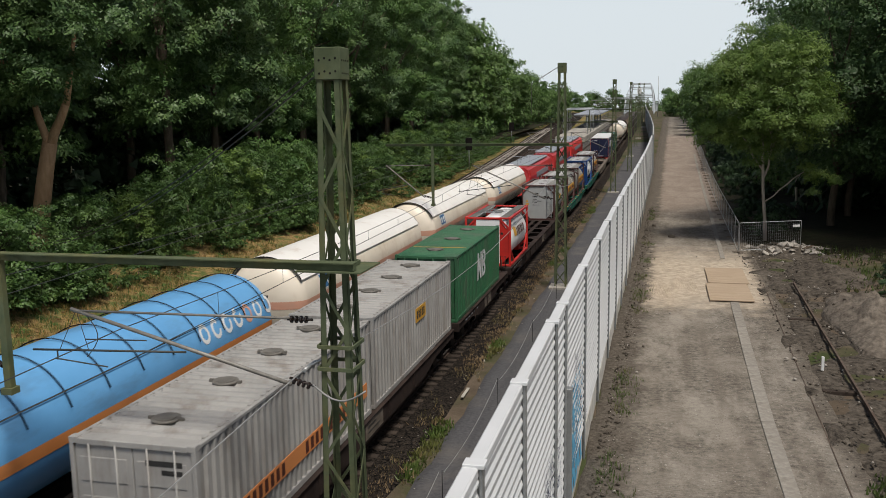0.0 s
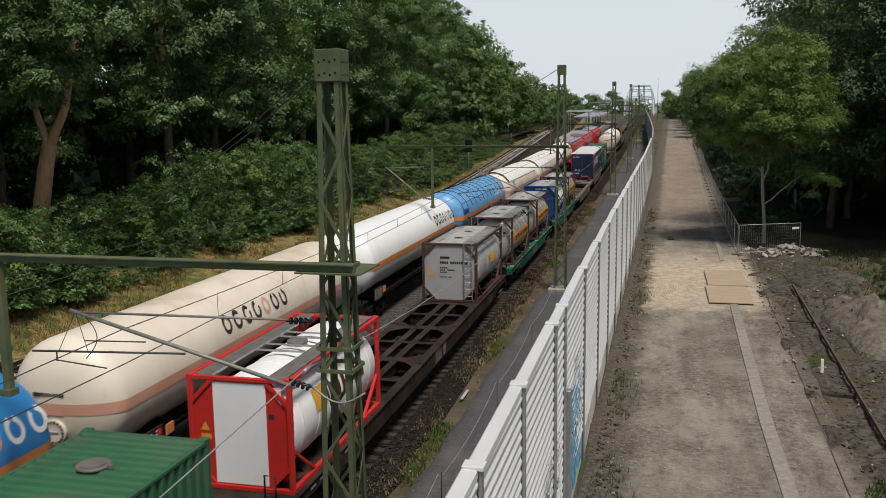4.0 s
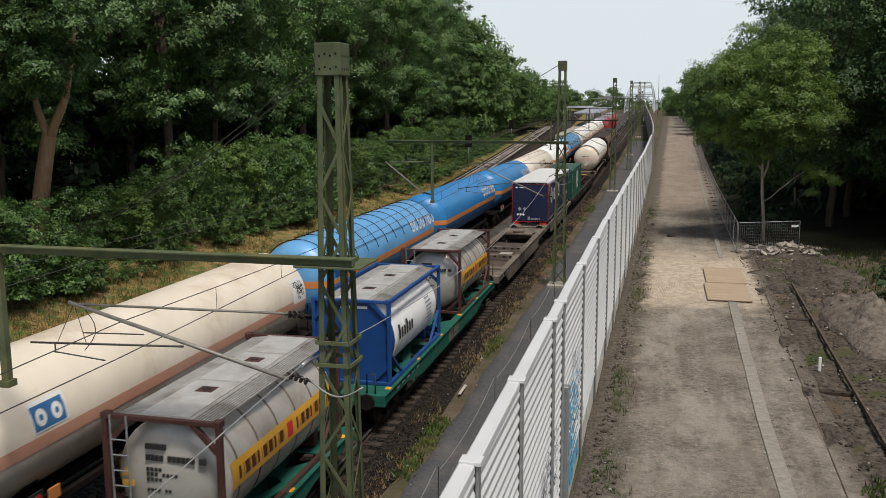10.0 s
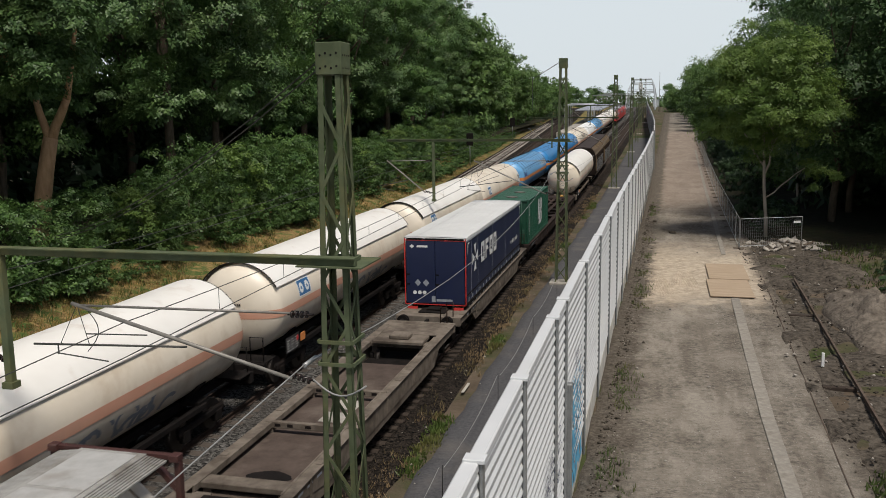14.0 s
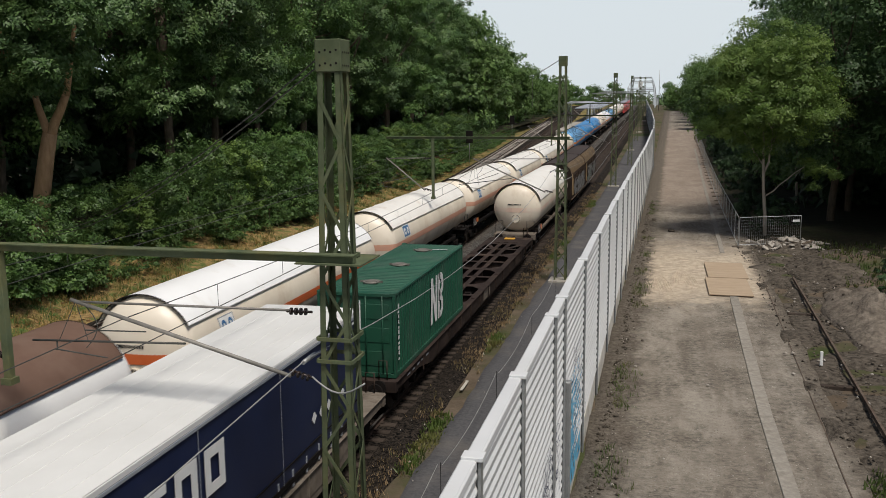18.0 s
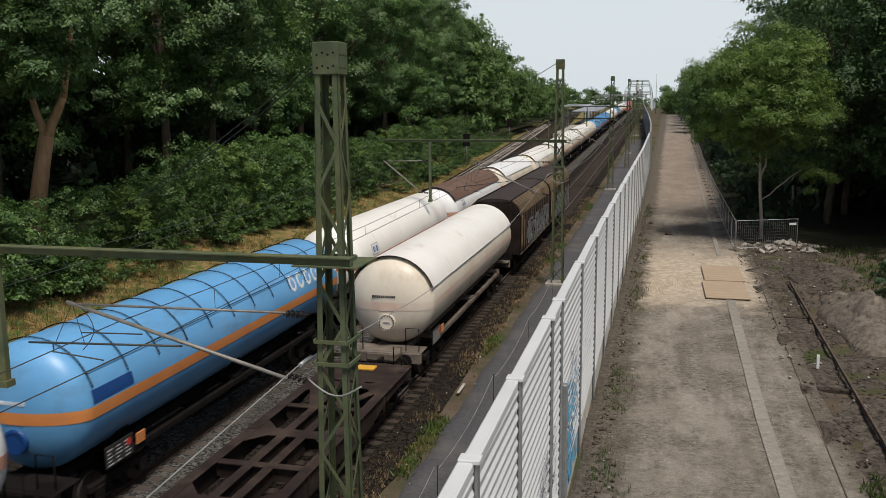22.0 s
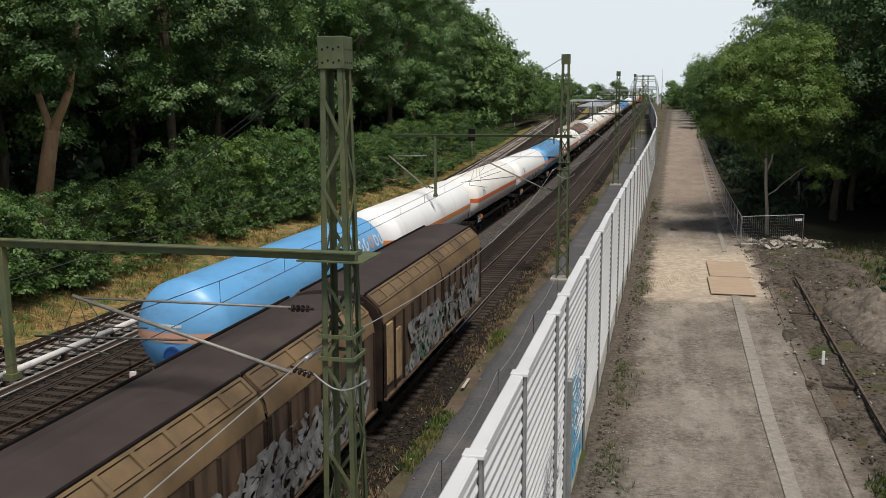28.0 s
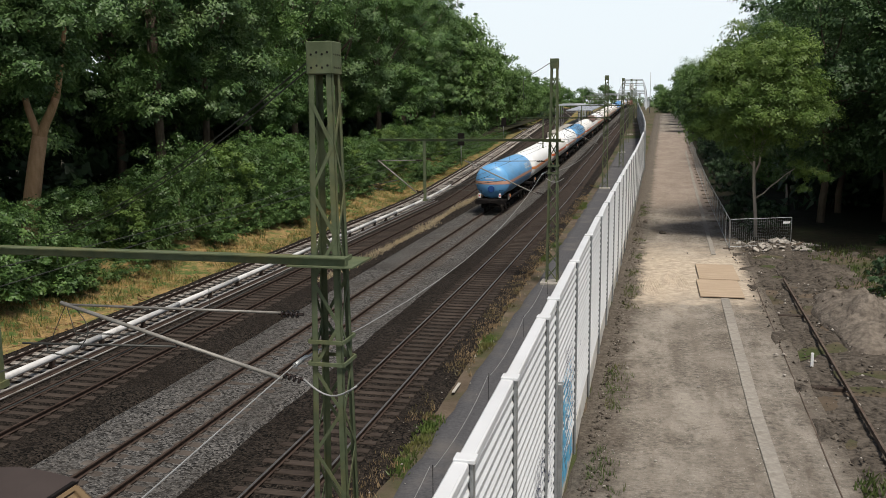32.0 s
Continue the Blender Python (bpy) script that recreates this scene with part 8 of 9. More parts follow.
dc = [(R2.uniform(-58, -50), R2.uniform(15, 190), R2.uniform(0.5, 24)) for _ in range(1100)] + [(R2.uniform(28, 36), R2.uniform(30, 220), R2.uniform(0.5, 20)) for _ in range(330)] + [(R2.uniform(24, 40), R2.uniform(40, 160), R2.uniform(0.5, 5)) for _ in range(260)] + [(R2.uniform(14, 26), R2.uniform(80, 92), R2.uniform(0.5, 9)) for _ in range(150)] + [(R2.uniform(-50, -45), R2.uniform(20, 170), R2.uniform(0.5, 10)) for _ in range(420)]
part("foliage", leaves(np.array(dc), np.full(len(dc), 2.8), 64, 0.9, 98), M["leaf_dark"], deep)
spruce = thing("spruce_tree", "dark pointed spruce above the tree row", "tree", "spruces")
s, v = Shape(), []
limb(s, (0, 0, -0.5), (0, 0, 16), 0.22, 0.03, 7)
part("trunk", s, M["bark"], spruce)
c = np.array([(math.cos(a) * (16.2 - z) * 0.34 * q, math.sin(a) * (16.2 - z) * 0.34 * q, z) for z in np.linspace(1.5, 16, 40) for a, q in [(R2.uniform(0, 6.3), R2.uniform(0.3, 1)) for _ in range(6)]])
part("crown", leaves(c, 0.25 + 0.06 * (16.5 - c[:, 2]), 40, 0.3, 97, 0.5), M["leaf_dark"], spruce)
spread(spruce, [(-40, 272, 0, 0.95, 0.98), (-36, 275, 1, 0.92, 0.95), (-34.5, 282, 2, 0.9, 0.95)])


def blades(name, label, material, pts, height, width, seed, per=5):
    r = np.random.default_rng(seed)
    n = len(pts) * per
    base = np.repeat(np.array(pts), per, axis=0) + np.c_[r.normal(0, 0.09, n), r.normal(0, 0.09, n), np.zeros(n)]
    a = r.uniform(0, 2 * np.pi, n)
    h = height * r.uniform(0.4, 1.3, n)
    side = np.c_[np.cos(a), np.sin(a), np.zeros(n)] * (width * 0.5)
    tip = base + np.c_[r.normal(0, 0.35, n) * h, r.normal(0, 0.35, n) * h, h]
    v = np.stack([base - side, base + side, tip], axis=1).reshape(-1, 3)
    t = thing(name, label, "grass", kind="stuff")
    part("blades", flat_mesh("blades", v, np.arange(3 * n).reshape(-1, 3)), material, t)


g = np.random.default_rng(5)
pts = []
for _ in range(11000):
    x, y = g.uniform(-28.8, -24.3), 22 + 118 * g.uniform() ** 1.4
    if noise.noise((x * 0.35, y * 0.25, 6)) > -0.18:
        pts.append((x - bend(y), y, lift(x - bend(y), y)))
blades("dry_grass", "dry yellow grass on the railway bank", M["dry_grass"], [p for i, p in enumerate(pts) if i % 3], 0.24, 0.04, 6, 4)
blades("bank_weeds", "green weeds among dry grass on the bank", M["weeds"], pts[::5], 0.26, 0.06, 16, 4)
pts = []
for _ in range(1700):
    y = 12 + 90 * g.uniform() ** 1.3
    x = g.normal(-6.8, 0.26)
    if noise.noise((x * 0.4, y * 0.33, 2)) > -0.2:
        pts.append((x, y, -0.27))
blades("weeds", "dry weeds between ballast and path", M["straw"], pts, 0.15, 0.04, 7, 8)
pts = []
for _ in range(1500):
    y = 15 + 75 * g.uniform() ** 1.4
    x = g.normal(-6.28, 0.15)
    if noise.noise((x * 0.4, y * 0.28, 12)) > 0.08:
        pts.append((x, y, -0.27))
blades("green_weeds", "green weeds at the edge of the path", M["weeds"], pts, 0.13, 0.06, 8, 8)
pts = []
for _ in range(900):
    y = 16 + 70 * g.uniform() ** 1.3
    x = -1.55 + 0.009 * y + abs(g.normal(0, 0.35))
    if noise.noise((x * 0.2, y * 0.3, 22)) > 0.1:
        pts.append((x, y, -0.2))
blades("verge_weeds", "thin weeds along the foot of the wall", M["weeds"], pts, 0.2, 0.03, 9, 4)
pts = [(-17.3 + 0.25 * math.sin(y * 0.13) + g.normal(0, 0.16 + 0.1 * math.sin(y * 0.4)), y, -0.21) for y in 44 + 48 * g.uniform(size=1500)]
blades("ballast_grass", "tufts of pale dry grass in the ballast", M["hay"], pts, 0.24, 0.03, 10, 4)
pts = [(g.uniform(5.3, 8.0), g.uniform(15, 23.2), -0.2) for _ in range(500)]
blades("road_weeds", "low green weeds on the dug soil", M["weeds"], pts, 0.22, 0.07, 13, 5)
pts = [(g.uniform(9.5, 14), g.uniform(16, 62), -0.2) for _ in range(700)]
blades("ground_weeds", "green weeds at the edge of the dug soil", M["weeds"], pts, 0.3, 0.08, 12, 4)


# ---- things beside the road ----
def heap(name, label, x, y, rx, ry, h, mat, seed):
    n, m, v = 56, 22, []
    for j in range(m + 1):
        q = j / m
        for i in range(n):
            a = 2 * math.pi * i / n
            k = 1 + 0.25 * noise.noise((2 * math.cos(a), 2 * math.sin(a), seed))
            px, py = rx * q * k * math.cos(a), ry * q * k * math.sin(a)
            z = h * (1 - q) ** 0.8 * (1 + 0.5 * noise.noise((px * 0.9, py * 0.9, seed))) + (0.3 * noise.noise((px * 2, py * 2, seed + 3)) + 0.16 * noise.noise((px * 5, py * 5, seed + 4))) * (1 - q)
            v.append((px, py, z if j < m else -0.15))
    f = [(j * n + i, (j + 1) * n + i, (j + 1) * n + (i + 1) % n, j * n + (i + 1) % n) for j in range(m) for i in range(n)]
    t = thing(name, label, "heap", at=(x, y, -0.28))
    part("mound", Shape().add(v, f, True), mat, t)
    r = random.Random(seed)
    for k in range(60):
        a, q = r.uniform(0, 6.3), r.uniform(0.3, 1.05)
        w = r.uniform(0.05, 0.14)
        o = part("clod", CLOD, None, t)
        o.location = (rx * q * math.cos(a), ry * q * math.sin(a), max(h * max(1 - q, 0.0) ** 0.8 * 0.9, 0.02))
        o.rotation_euler = (r.uniform(0, 3), r.uniform(0, 3), r.uniform(0, 3))
        o.scale = (w * 6, w * 5, w * 4)
    return t


CLOD = Shape().box(-0.12, 0.12, -0.1, 0.1, -0.09, 0.09, 0.04).mesh("clod")
CLOD.materials.append(M["soil"])
heap("earth_heap", "heap of grey-brown excavated earth", 9.3, 40.5, 2.0, 6.0, 1.25, M["heap"], 2)
heap("earth_heap", "low heap of dark earth", 9.2, 52.0, 2.2, 4.0, 0.6, M["soil"], 5)


def rubble():
    t = thing("rubble_pile", "pile of broken concrete slabs and planks", "rubble", at=(8.2, 61.0, -0.3))
    n = 24
    v = [(0, 0, 0.5)] + [(2.6 * math.cos(2 * math.pi * i / n), 2.0 * math.sin(2 * math.pi * i / n), -0.1) for i in range(n)] + [(1.3 * math.cos(2 * math.pi * i / n) * (1 + 0.2 * math.sin(3 * i)), 1.0 * math.sin(2 * math.pi * i / n), 0.3 + 0.12 * math.sin(2.3 * i)) for i in range(n)]
    f = [(1 + i, 1 + (i + 1) % n, 1 + n + (i + 1) % n, 1 + n + i) for i in range(n)] + [(0, 1 + n + i, 1 + n + (i + 1) % n) for i in range(n)]
    part("mound", Shape().add(v, f), M["soil"], t)
    r = random.Random(4)
    for k in range(80):
        a, q = r.uniform(0, 6.3), r.uniform(0, 1.25)
        sx, sy, sz = r.uniform(0.08, 0.34), r.uniform(0.07, 0.22), r.uniform(0.03, 0.08)
        o = part("slab", Shape().box(-sx, sx, -sy, sy, -sz, sz, 0.03), M["rubble"], t)
        o.location = (2.3 * q * math.cos(a), 1.8 * q * math.sin(a), max(0.5 - 0.4 * q, 0.03) + r.uniform(-0.05, 0.08))
        o.rotation_euler = (r.uniform(-0.6, 0.6), r.uniform(-0.6, 0.6), r.uniform(0, 3))
    for k in range(3):
        ln = r.uniform(0.5, 0.9)
        o = part("plank", Shape().box(-ln, ln, -0.08, 0.08, -0.02, 0.02), M["bark"], t)
        o.location = (r.uniform(-1, 1.5), r.uniform(-1, 0.6), 0.45 + r.uniform(-0.1, 0.1))
        o.rotation_euler = (r.uniform(-0.2, 0.2), r.uniform(-0.25, 0.25), r.uniform(0, 3))
    return t


rubble()


def site_fence():
    pts = [(5.05, 59.7)] + [(5.05 + 0.0115 * 3.45 * k + (0.15 if k > 20 else 0), 59.7 + 3.45 * k) for k in range(1, 40)]
    me = None
    for k, (a, b) in enumerate(list(zip(pts, pts[1:])) + [((5.1, 59.6), (9.15, 61.4))]):
        ln = math.dist(a, b) - 0.06
        if me is None or k == 39:
            s = Shape()
            s.tube((0, 0, 0.1), (0, 0, 2.0), 0.021, 6).tube((ln, 0, 0.1), (ln, 0, 2.0), 0.021, 6).tube((0, 0, 2.0), (ln, 0, 2.0), 0.021, 6).tube((0, 0, 0.2), (ln, 0, 0.2), 0.021, 6)
            frame_me = s.mesh("frame")
            frame_me.materials.append(M["galv"])
            s = Shape()
            for i in range(1, 30):
                x = ln * i / 30
                s.add([(x - 0.005, 0, 0.2), (x + 0.005, 0, 0.2), (x + 0.005, 0, 2.0), (x - 0.005, 0, 2.0)], [(0, 1, 2, 3)])
            for i in range(1, 9):
                z = 0.2 + 0.2 * i
                s.add([(0, 0, z - 0.003), (ln, 0, z - 0.003), (ln, 0, z + 0.003), (0, 0, z + 0.003)], [(0, 1, 2, 3)])
            mesh_me = s.mesh("wire_mesh")
            mesh_me.materials.append(M["galv"])
            foot = Shape().box(-0.35, 0.35, -0.11, 0.11, 0, 0.13, 0.02).mesh("foot")
            foot.materials.append(M["frame_dust"])
            me = True
        t = thing("fence_panel", "galvanised mesh site fence panel on a block foot", "fence", "site fence panels", at=(a[0], a[1], -0.27))
        t.rotation_euler = (0, 0, math.atan2(b[1] - a[1], b[0] - a[0]))
        part("frame", frame_me, None, t)
        part("wire_mesh", mesh_me, None, t)
        o = part("foot", foot, None, t)
        o.rotation_euler = (0, 0, math.pi / 2)
        if k == 39:
            part("sign", Shape().box(ln - 0.62, ln - 0.12, -0.03, -0.02, 1.6, 1.75), M["mark_white"], t, "small white sign")


site_fence()
def grit(name, label, material, spots, lo, hi, seed):
    """Many small broken stones or clods, as one mesh of squat eight-sided lumps."""
    q = np.random.default_rng(seed)
    p = np.array(spots)
    n = len(p)
    k = np.array([(1, 0, 0), (0, 1, 0), (-1, 0, 0), (0, -1, 0), (0, 0, 0.8), (0, 0, -0.4)])
    size = (lo + (hi - lo) * q.uniform(size=n) ** 3)[:, None, None]
    jit = q.uniform(0.55, 1.35, (n, 6, 1))
    a = q.uniform(0, 6.3, n)
    rot = np.stack([np.stack([np.cos(a), -np.sin(a), 0 * a], 1), np.stack([np.sin(a), np.cos(a), 0 * a], 1), np.stack([0 * a, 0 * a, 0 * a + 1], 1)], 1)
    v = np.einsum("nij,nkj->nki", rot, k[None] * jit * size) + p[:, None, :]
    f = np.array([(0, 1, 4), (1, 2, 4), (2, 3, 4), (3, 0, 4), (1, 0, 5), (2, 1, 5), (3, 2, 5), (0, 3, 5)])
    faces = (f[None] + 6 * np.arange(n)[:, None, None]).reshape(-1, 3)
    t = thing(name, label, "stones", kind="stuff")
    part("lumps", flat_mesh("lumps", v.reshape(-1, 3), faces), material, t)


grit("leaf_litter", "brown dead leaves and twigs on the bank", M["litter"], [(x - bend(y), y, lift(x - bend(y), y) + 0.02) for x, y in [(g.uniform(-28.6, -24.4), 22 + 110 * g.uniform() ** 1.4) for _ in range(5000)]], 0.02, 0.11, 7)
grit("soil_clods", "loose clods of dark soil", M["soil"], [(g.uniform(5.0, 12.5), g.uniform(16, 62), -0.2) for _ in range(4200)], 0.018, 0.085, 1)
grit("pale_debris", "scattered pale concrete crumbs", M["rubble"], [(g.uniform(4.6, 11.5), 16 + 48 * g.uniform() ** 0.7, -0.16) for _ in range(260)], 0.02, 0.10, 2)
grit("road_grit", "loose grit along the road edges", M["rubble"], [((-1.5 + abs(g.normal(0, 0.5))) if g.uniform() < 0.5 else g.normal(3.7, 0.7), 15 + 60 * g.uniform() ** 1.6, -0.2) for _ in range(1100)], 0.008, 0.03, 3)
grit("verge_soil", "dark crumbled soil along the foot of the wall", M["soil"], [(-1.75 + 0.009 * y + abs(g.normal(0, 0.3)), y, -0.21) for y in 15 + 70 * g.uniform(size=1400) ** 1.4], 0.02, 0.09, 4)
grit("track_debris", "scattered stones beside the track", M["rubble"], [(g.normal(-6.5, 0.35), 14 + 50 * g.uniform() ** 1.5, -0.2) for _ in range(120)], 0.02, 0.06, 5)
peg = thing("marker_post", "short white marker post in the soil", "post", at=(5.83, 32.9, -0.3))
part("peg", Shape().box(-0.05, 0.05, -0.04, 0.04, 0, 0.62, 0.01), M["mark_white"], peg)
r = random.Random(19)
pebble = Shape().box(-0.06, 0.06, -0.05, 0.05, -0.03, 0.05, 0.025).mesh("stone")
pebble.materials.append(M["rubble"])
for k in range(30):
    o = part("stone", pebble, None)
    y = 17 + 45 * r.random() ** 1.5
    o.location = (r.uniform(-1.4, 5.2) if k % 3 else r.uniform(4.8, 9.5), y, -0.19 if k % 3 else -0.16)
    o.rotation_euler = (0, 0, r.uniform(0, 3))
    q = r.uniform(0.3, 0.95)
    o.scale = (q, q, q)
    tagged(o, "small pale stone lying on the ground", "stone", "loose stones")
for x, y, w in ((0.9, 66.0, 0.5), (-0.4, 72.0, 0.35)):
    d = thing("clod_pile", "small dark lump of earth on the road", "clod", at=(x, y, -0.22))
    part("lump", Shape().box(-w / 2, w / 2, -0.15, 0.15, 0, 0.16, 0.06), M["soil"], d)
plank = thing("loose_plank", "weathered plank lying in the weeds", "plank", at=(-6.25, 27.5, -0.24))
part("board", Shape().box(-0.05, 0.05, 0, 1.0, 0, 0.04, 0.01), M["concrete"], plank)


# ---- the far end of the line ----
def truss_bridge():
    t = thing("arch_bridge", "pale steel arch bridge across the far tracks", "bridge", at=(-9.4, 415, 0))
    def crown(i):
        a = math.sin(math.pi * i / 14)
        return 6.1 * (1 - 0.35 * a * a), -30 + 90 * i / 14, 7.0 + 13.2 * a ** 0.75

    for sx in (-1, 1):
        pts = [(sx * w, y, z) for w, y, z in map(crown, range(15))]
        part("arch", Shape().path(pts, 0.22, 8), M["white_steel"], t)
        for p in pts[1:-1]:
            part("hanger", Shape().tube(p, (sx * 6.1, p[1], 7.0), 0.08, 6), M["white_steel"], t)
        part("edge_girder", Shape().box(sx * 6.1 - 0.2, sx * 6.1 + 0.2, -32, 62, 6.4, 7.2), M["white_steel"], t)
        for y in (-30, 60):
            part("pier", Shape().box(sx * 6.1 - 0.35, sx * 6.1 + 0.35, y - 0.6, y + 0.6, -0.5, 6.4, 0.05), M["mark_grey"], t, "grey bridge pier")
    for i in range(2, 13, 2):
        w, yy, zz = crown(i)
        part("portal_beam", Shape().beam((-w, yy, zz), (w, yy, zz), 0.4, 0.4), M["white_steel"], t)
        part("wind_brace", Shape().beam((-w, yy, zz), (w, yy + 6.4, zz + 0.3), 0.25, 0.25), M["white_steel"], t)
    part("sign_board", Shape().box(-0.9, 0.9, -28.2, -28.1, 14.8, 17.3, 0.02), M["mark_white"], t, "blank white board in the portal")
    part("sign_bar", Shape().beam((-5.5, -28.0, 14.6), (5.5, -28.0, 14.6), 0.2, 0.25), M["white_steel"], t)
    return t


LEVEL = {truss_bridge(), far_wood}


def station():
    t = thing("platform_canopy", "far station platform with a flat canopy and pale frames", "platform", at=(-20.2, 205, 0))
    part("platform", Shape().box(-2.5, 4.0, -10, 95, -0.4, 0.75, 0.05), M["concrete"], t)
    part("canopy", Shape().box(-2.2, 4.4, 30, 90, 4.1, 4.4, 0.05), M["mark_grey"], t, "grey flat canopy roof")
    for k in range(9):
        part("column", Shape().box(0.8, 1.1, 31 + 7 * k, 31.3 + 7 * k, 0.7, 4.1), M["post"], t)
    for k in range(5):
        part("frame", Shape().path([(-2, 2 + 4.5 * k, 0.7), (-2, 2 + 4.5 * k, 6.3), (3.6, 2 + 4.5 * k, 6.3), (3.6, 2 + 4.5 * k, 0.7)], 0.09, 6), M["white_steel"], t, "pale steel frame")
    for x in (-2, 3.6):
        part("frame_beam", Shape().tube((x, 2, 6.3), (x, 20, 6.3), 0.08, 6), M["white_steel"], t)
    h = thing("relay_hut", "white equipment hut by the far tracks", "hut", at=(-3.6, 480, -0.2))
    part("hut_body", Shape().box(-1.5, 1.5, -2, 2, 0, 3.4, 0.05), M["white_steel"], h)
    part("hut_roof", Shape().box(-1.6, 1.6, -2.2, 2.2, 3.4, 3.7, 0.05), M["mark_grey"], h)
    p = thing("radio_mast", "thin grey radio mast by the far bridge", "mast", at=(-1.5, 350, 0))
    part("pole", Shape().tube((0, 0, -0.3), (0, 0, 15.0), 0.16, 8, 0.08), M["galv"], p)


station()


def gantry(y, z):
    t = thing("signal_gantry", "weathered green steel portal over the far tracks", "gantry", "far portals", at=(0, y, 0))
    for x in (-25.2, -5.6):
        part("leg", Shape().beam((x, 0, -0.3), (x, 0, z), 0.22, 0.22, (0, 1, 0)), M["mast"], t)
    part("cross_girder", Shape().beam((-25.4, 0, z), (-5.4, 0, z), 0.16, 0.22, (0, 0, 1)), M["galv"], t)
    for x in (-22.5, -18.9, -13.4, -8.7):
        part("drop_post", Shape().tube((x - 1.2, 0, z), (x - 1.2, 0, z - 2.2), 0.07, 6), M["tube"], t)
        part("arm", Shape().tube((x - 1.2, 0, z - 2.0), (x + 0.6, 0, z - 1.4), 0.06, 6), M["tube"], t)
    return t


for y, z in ((330, 6.6), (362, 6.6), (392, 6.6)):
    gantry(y, z)
for x, y in ((-25.2 - bend(127), 127.0), (-25.4 - bend(185), 185)):
    p = thing("signal_post", "dark signal head on a slim grey post by the track", "signal", "line-side signals", at=(x, y, -0.3))
    part("pole", Shape().tube((0, 0, 0), (0, 0, 4.6), 0.08, 8), M["galv"], p)
    part("signal_head", Shape().box(-0.5, 0.5, -0.1, 0.1, 2.9, 4.7, 0.05), M["frame_black"], p, "black signal head")
for y in (125, 176, 230, 285):
    mast(-0.9 - 0.012 * y - 1.8, y, 9.5, 7.6, -11.9, arms=False, foot=False)


def bird():
    t = thing("bird", "dark bird crossing the sky", "bird")
    part("body", Shape().lathe([(-0.22, 0.002), (-0.12, 0.07), (0.05, 0.09), (0.18, 0.05), (0.24, 0.002)], 0.0, 10), M["bird"], t)
    part("wing", Shape().add([(0.05, 0.1, 0.03), (0.05, -0.1, 0.03), (0.5, -0.16, 0.22), (0.48, -0.02, 0.24)], [(0, 1, 2, 3)]), M["bird"], t)
    part("wing", Shape().add([(-0.05, 0.1, 0.03), (-0.05, -0.1, 0.03), (-0.5, -0.16, 0.22), (-0.48, -0.02, 0.24)], [(3, 2, 1, 0)]), M["bird"], t)
    part("tail", Shape().add([(-0.04, -0.18, 0), (0.04, -0.18, 0), (0.08, -0.38, 0), (-0.08, -0.38, 0)], [(0, 1, 2, 3)]), M["bird"], t)
    return t


BIRD = bird()


# ---- the climb of the line towards the bridge ----
def raise_mesh(ob, m):
    """Bends one long mesh along the climb, after cutting its long faces across."""
    me = ob.data
    n = len(me.vertices)
    co = np.empty(3 * n)
    me.vertices.foreach_get("co", co)
    co = co.reshape(-1, 3)
    ends = np.empty(2 * len(me.edges), dtype=np.int32)
    me.edges.foreach_get("vertices", ends)
    ends = ends.reshape(-1, 2)
    if len(ends) and np.abs(co[ends[:, 0], 1] - co[ends[:, 1], 1]).max() > 14:
        bm = bmesh.new()
        bm.from_mesh(me)
        inv = m.inverted()
        for y in range(85, 425, 10):
            bmesh.ops.bisect_plane(bm, geom=bm.verts[:] + bm.edges[:] + bm.faces[:], plane_co=inv @ Vector((0, y, 0)), plane_no=(0, 1, 0))
        bm.to_mesh(me)
        bm.free()
        co = np.empty(3 * len(me.vertices))
        me.vertices.foreach_get("co", co)
        co = co.reshape(-1, 3)
    y = co @ np.array(m.to_3x3())[1] + m.translation.y
    d = np.clip(y - 85.0, 0.0, 330.0)
    co[:, 2] += 0.023 * d * d / (d + 12.0) / m.to_scale().z
    me.vertices.foreach_set("co", co.ravel())
    me.update()


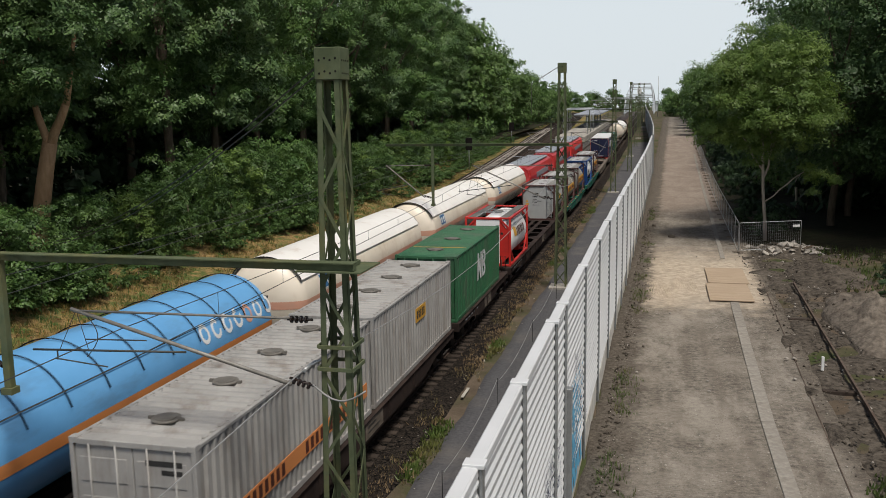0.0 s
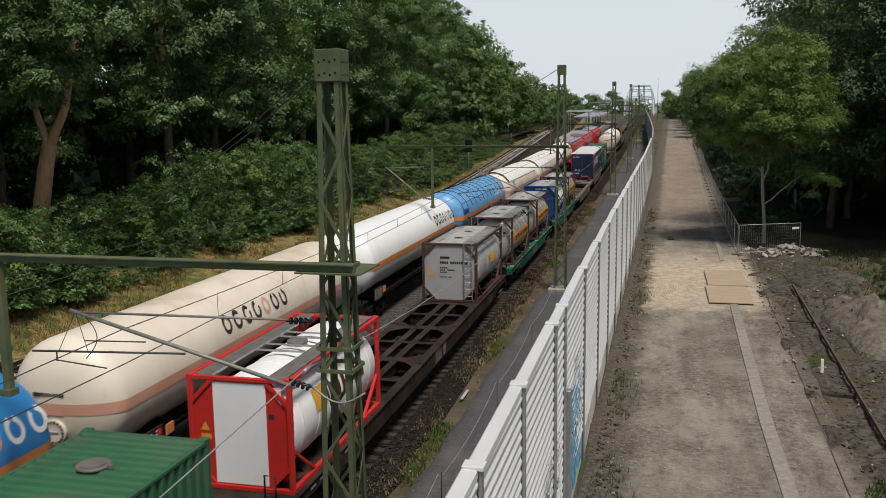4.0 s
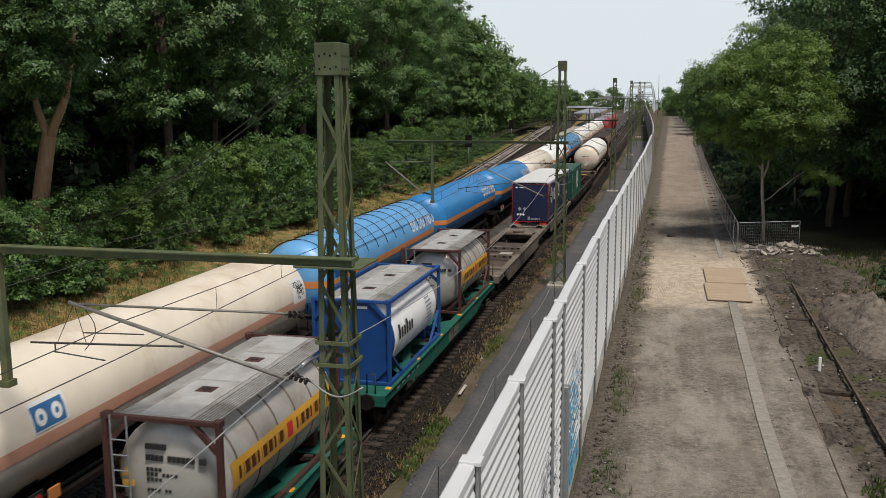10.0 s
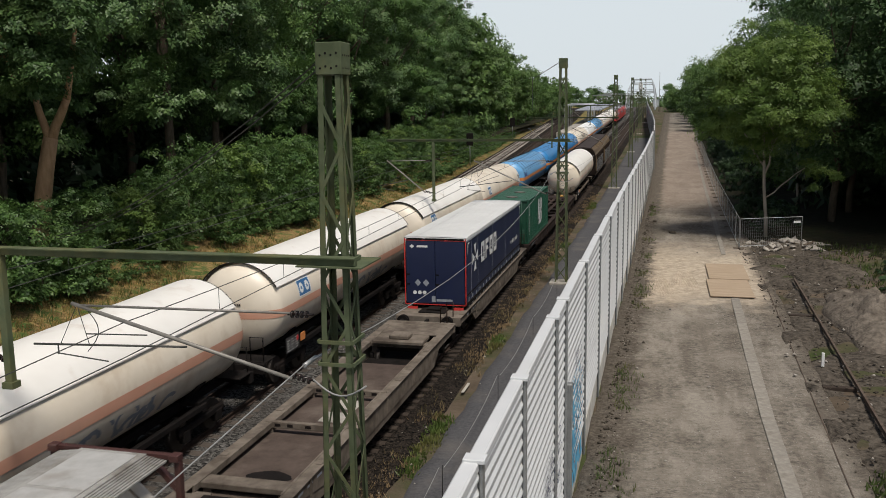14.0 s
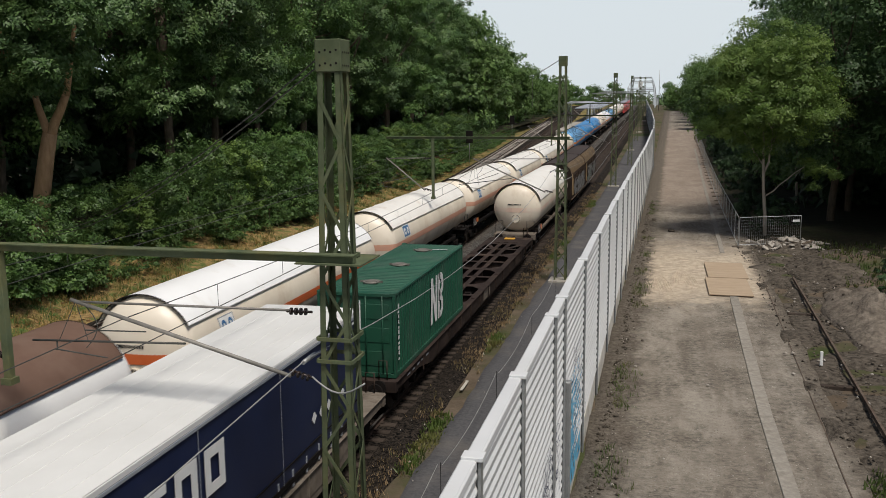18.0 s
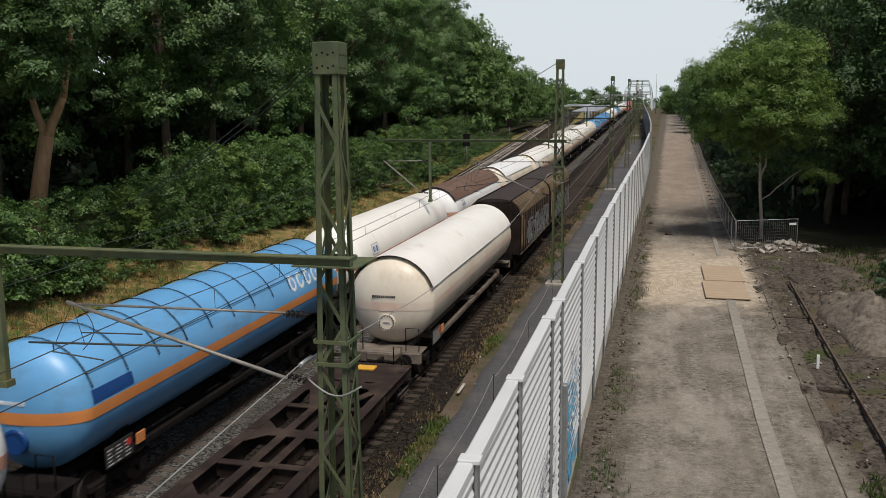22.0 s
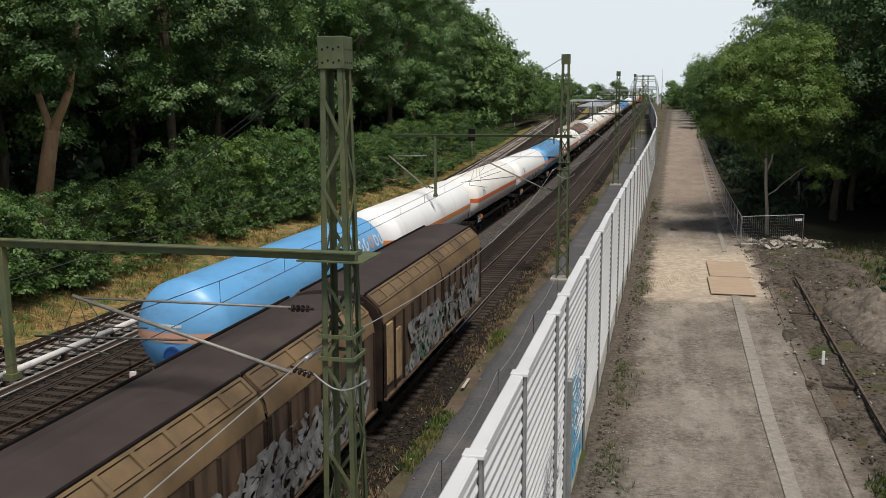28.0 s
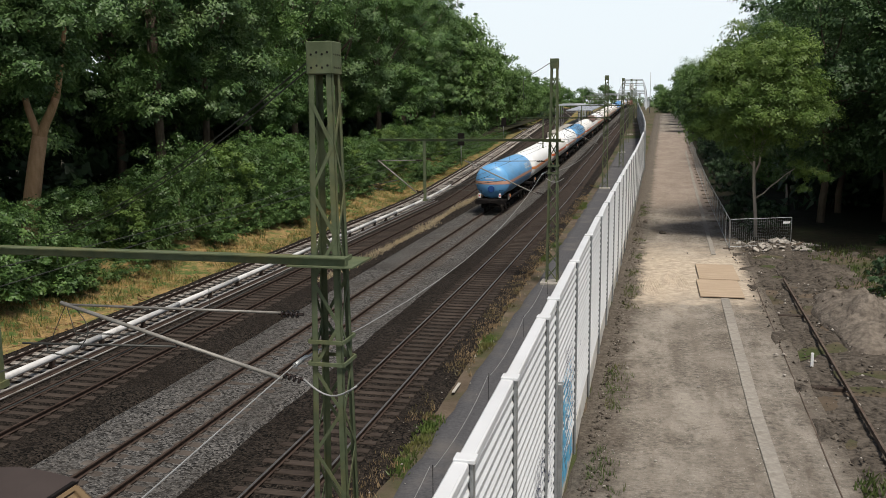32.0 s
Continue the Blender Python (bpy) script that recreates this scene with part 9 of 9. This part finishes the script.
def climb():
    """Lifts all that stands beyond the foot of the climb; the rolling trains follow it by themselves."""
    bpy.context.view_layer.update()
    level = {ob for ob, u in LONG + SHORT} | {BIRD} | LEVEL
    for top in [o for o in scene.objects if o.parent is None and o not in level and o.type in ("MESH", "EMPTY")]:
        parts = [o for o in [top] + list(top.children_recursive) if o.type == "MESH"]
        ys = [(o.matrix_world @ Vector(c)).y for o in parts for c in o.bound_box]
        if not ys or max(ys) < 85.0:
            continue
        if max(ys) - min(ys) < 16.0:
            top.location.z += grade((max(ys) + min(ys)) / 2)
            continue
        for o in parts:
            if o.data.users == 1:
                raise_mesh(o, o.matrix_world.copy())
            elif o.parent is None or o.parent.type != "MESH":
                o.location.z += grade(sum((o.matrix_world @ Vector(c)).y for c in o.bound_box) / 8)


climb()

# ---- what moves ----
# how far each train has rolled since the clip's start, every two seconds
LONG_ROLL = [0.00, 21.70, 43.75, 66.18, 88.97, 112.14, 135.70, 159.67, 184.05, 208.79, 233.89, 259.30, 284.98, 310.90, 336.99, 363.23, 389.64]
SHORT_ROLL = [0.00, -14.08, -28.10, -42.06, -55.90, -69.63, -83.21, -96.62, -109.87, -123.09, -136.28, -149.46, -162.63, -175.76, -188.68, -201.34, -213.76]


def on_rail(x, y, span):
    """A wagon whose bogies, span apart from y on, both stand on the climbing rails."""
    a, b = grade(y), grade(y + span)
    return pose(x, y, a, math.degrees(math.atan((b - a) / span)))


def motions():
    for ob, u in LONG:
        walk(ob, [(2.0 * i, on_rail(X_L, u + s, -14.0)) for i, s in enumerate(LONG_ROLL)])
    for ob, u in SHORT:
        walk(ob, [(2.0 * i, on_rail(X_R, u + s, 14.0)) for i, s in enumerate(SHORT_ROLL)])
    flight = [(0.0, 120, 260, 40), (5.0, 20, 108, 15), (6.0, 3.5, 76, 12.7), (6.6, -3.64, 75, 14.1), (7.2, -11.6, 75, 15.1), (8.5, -30, 74, 30), (32.0, -330, 60, 80)]
    walk(BIRD, [(t, pose(x, y, z, 0, 0, 85)) for t, x, y, z in flight])


motions()
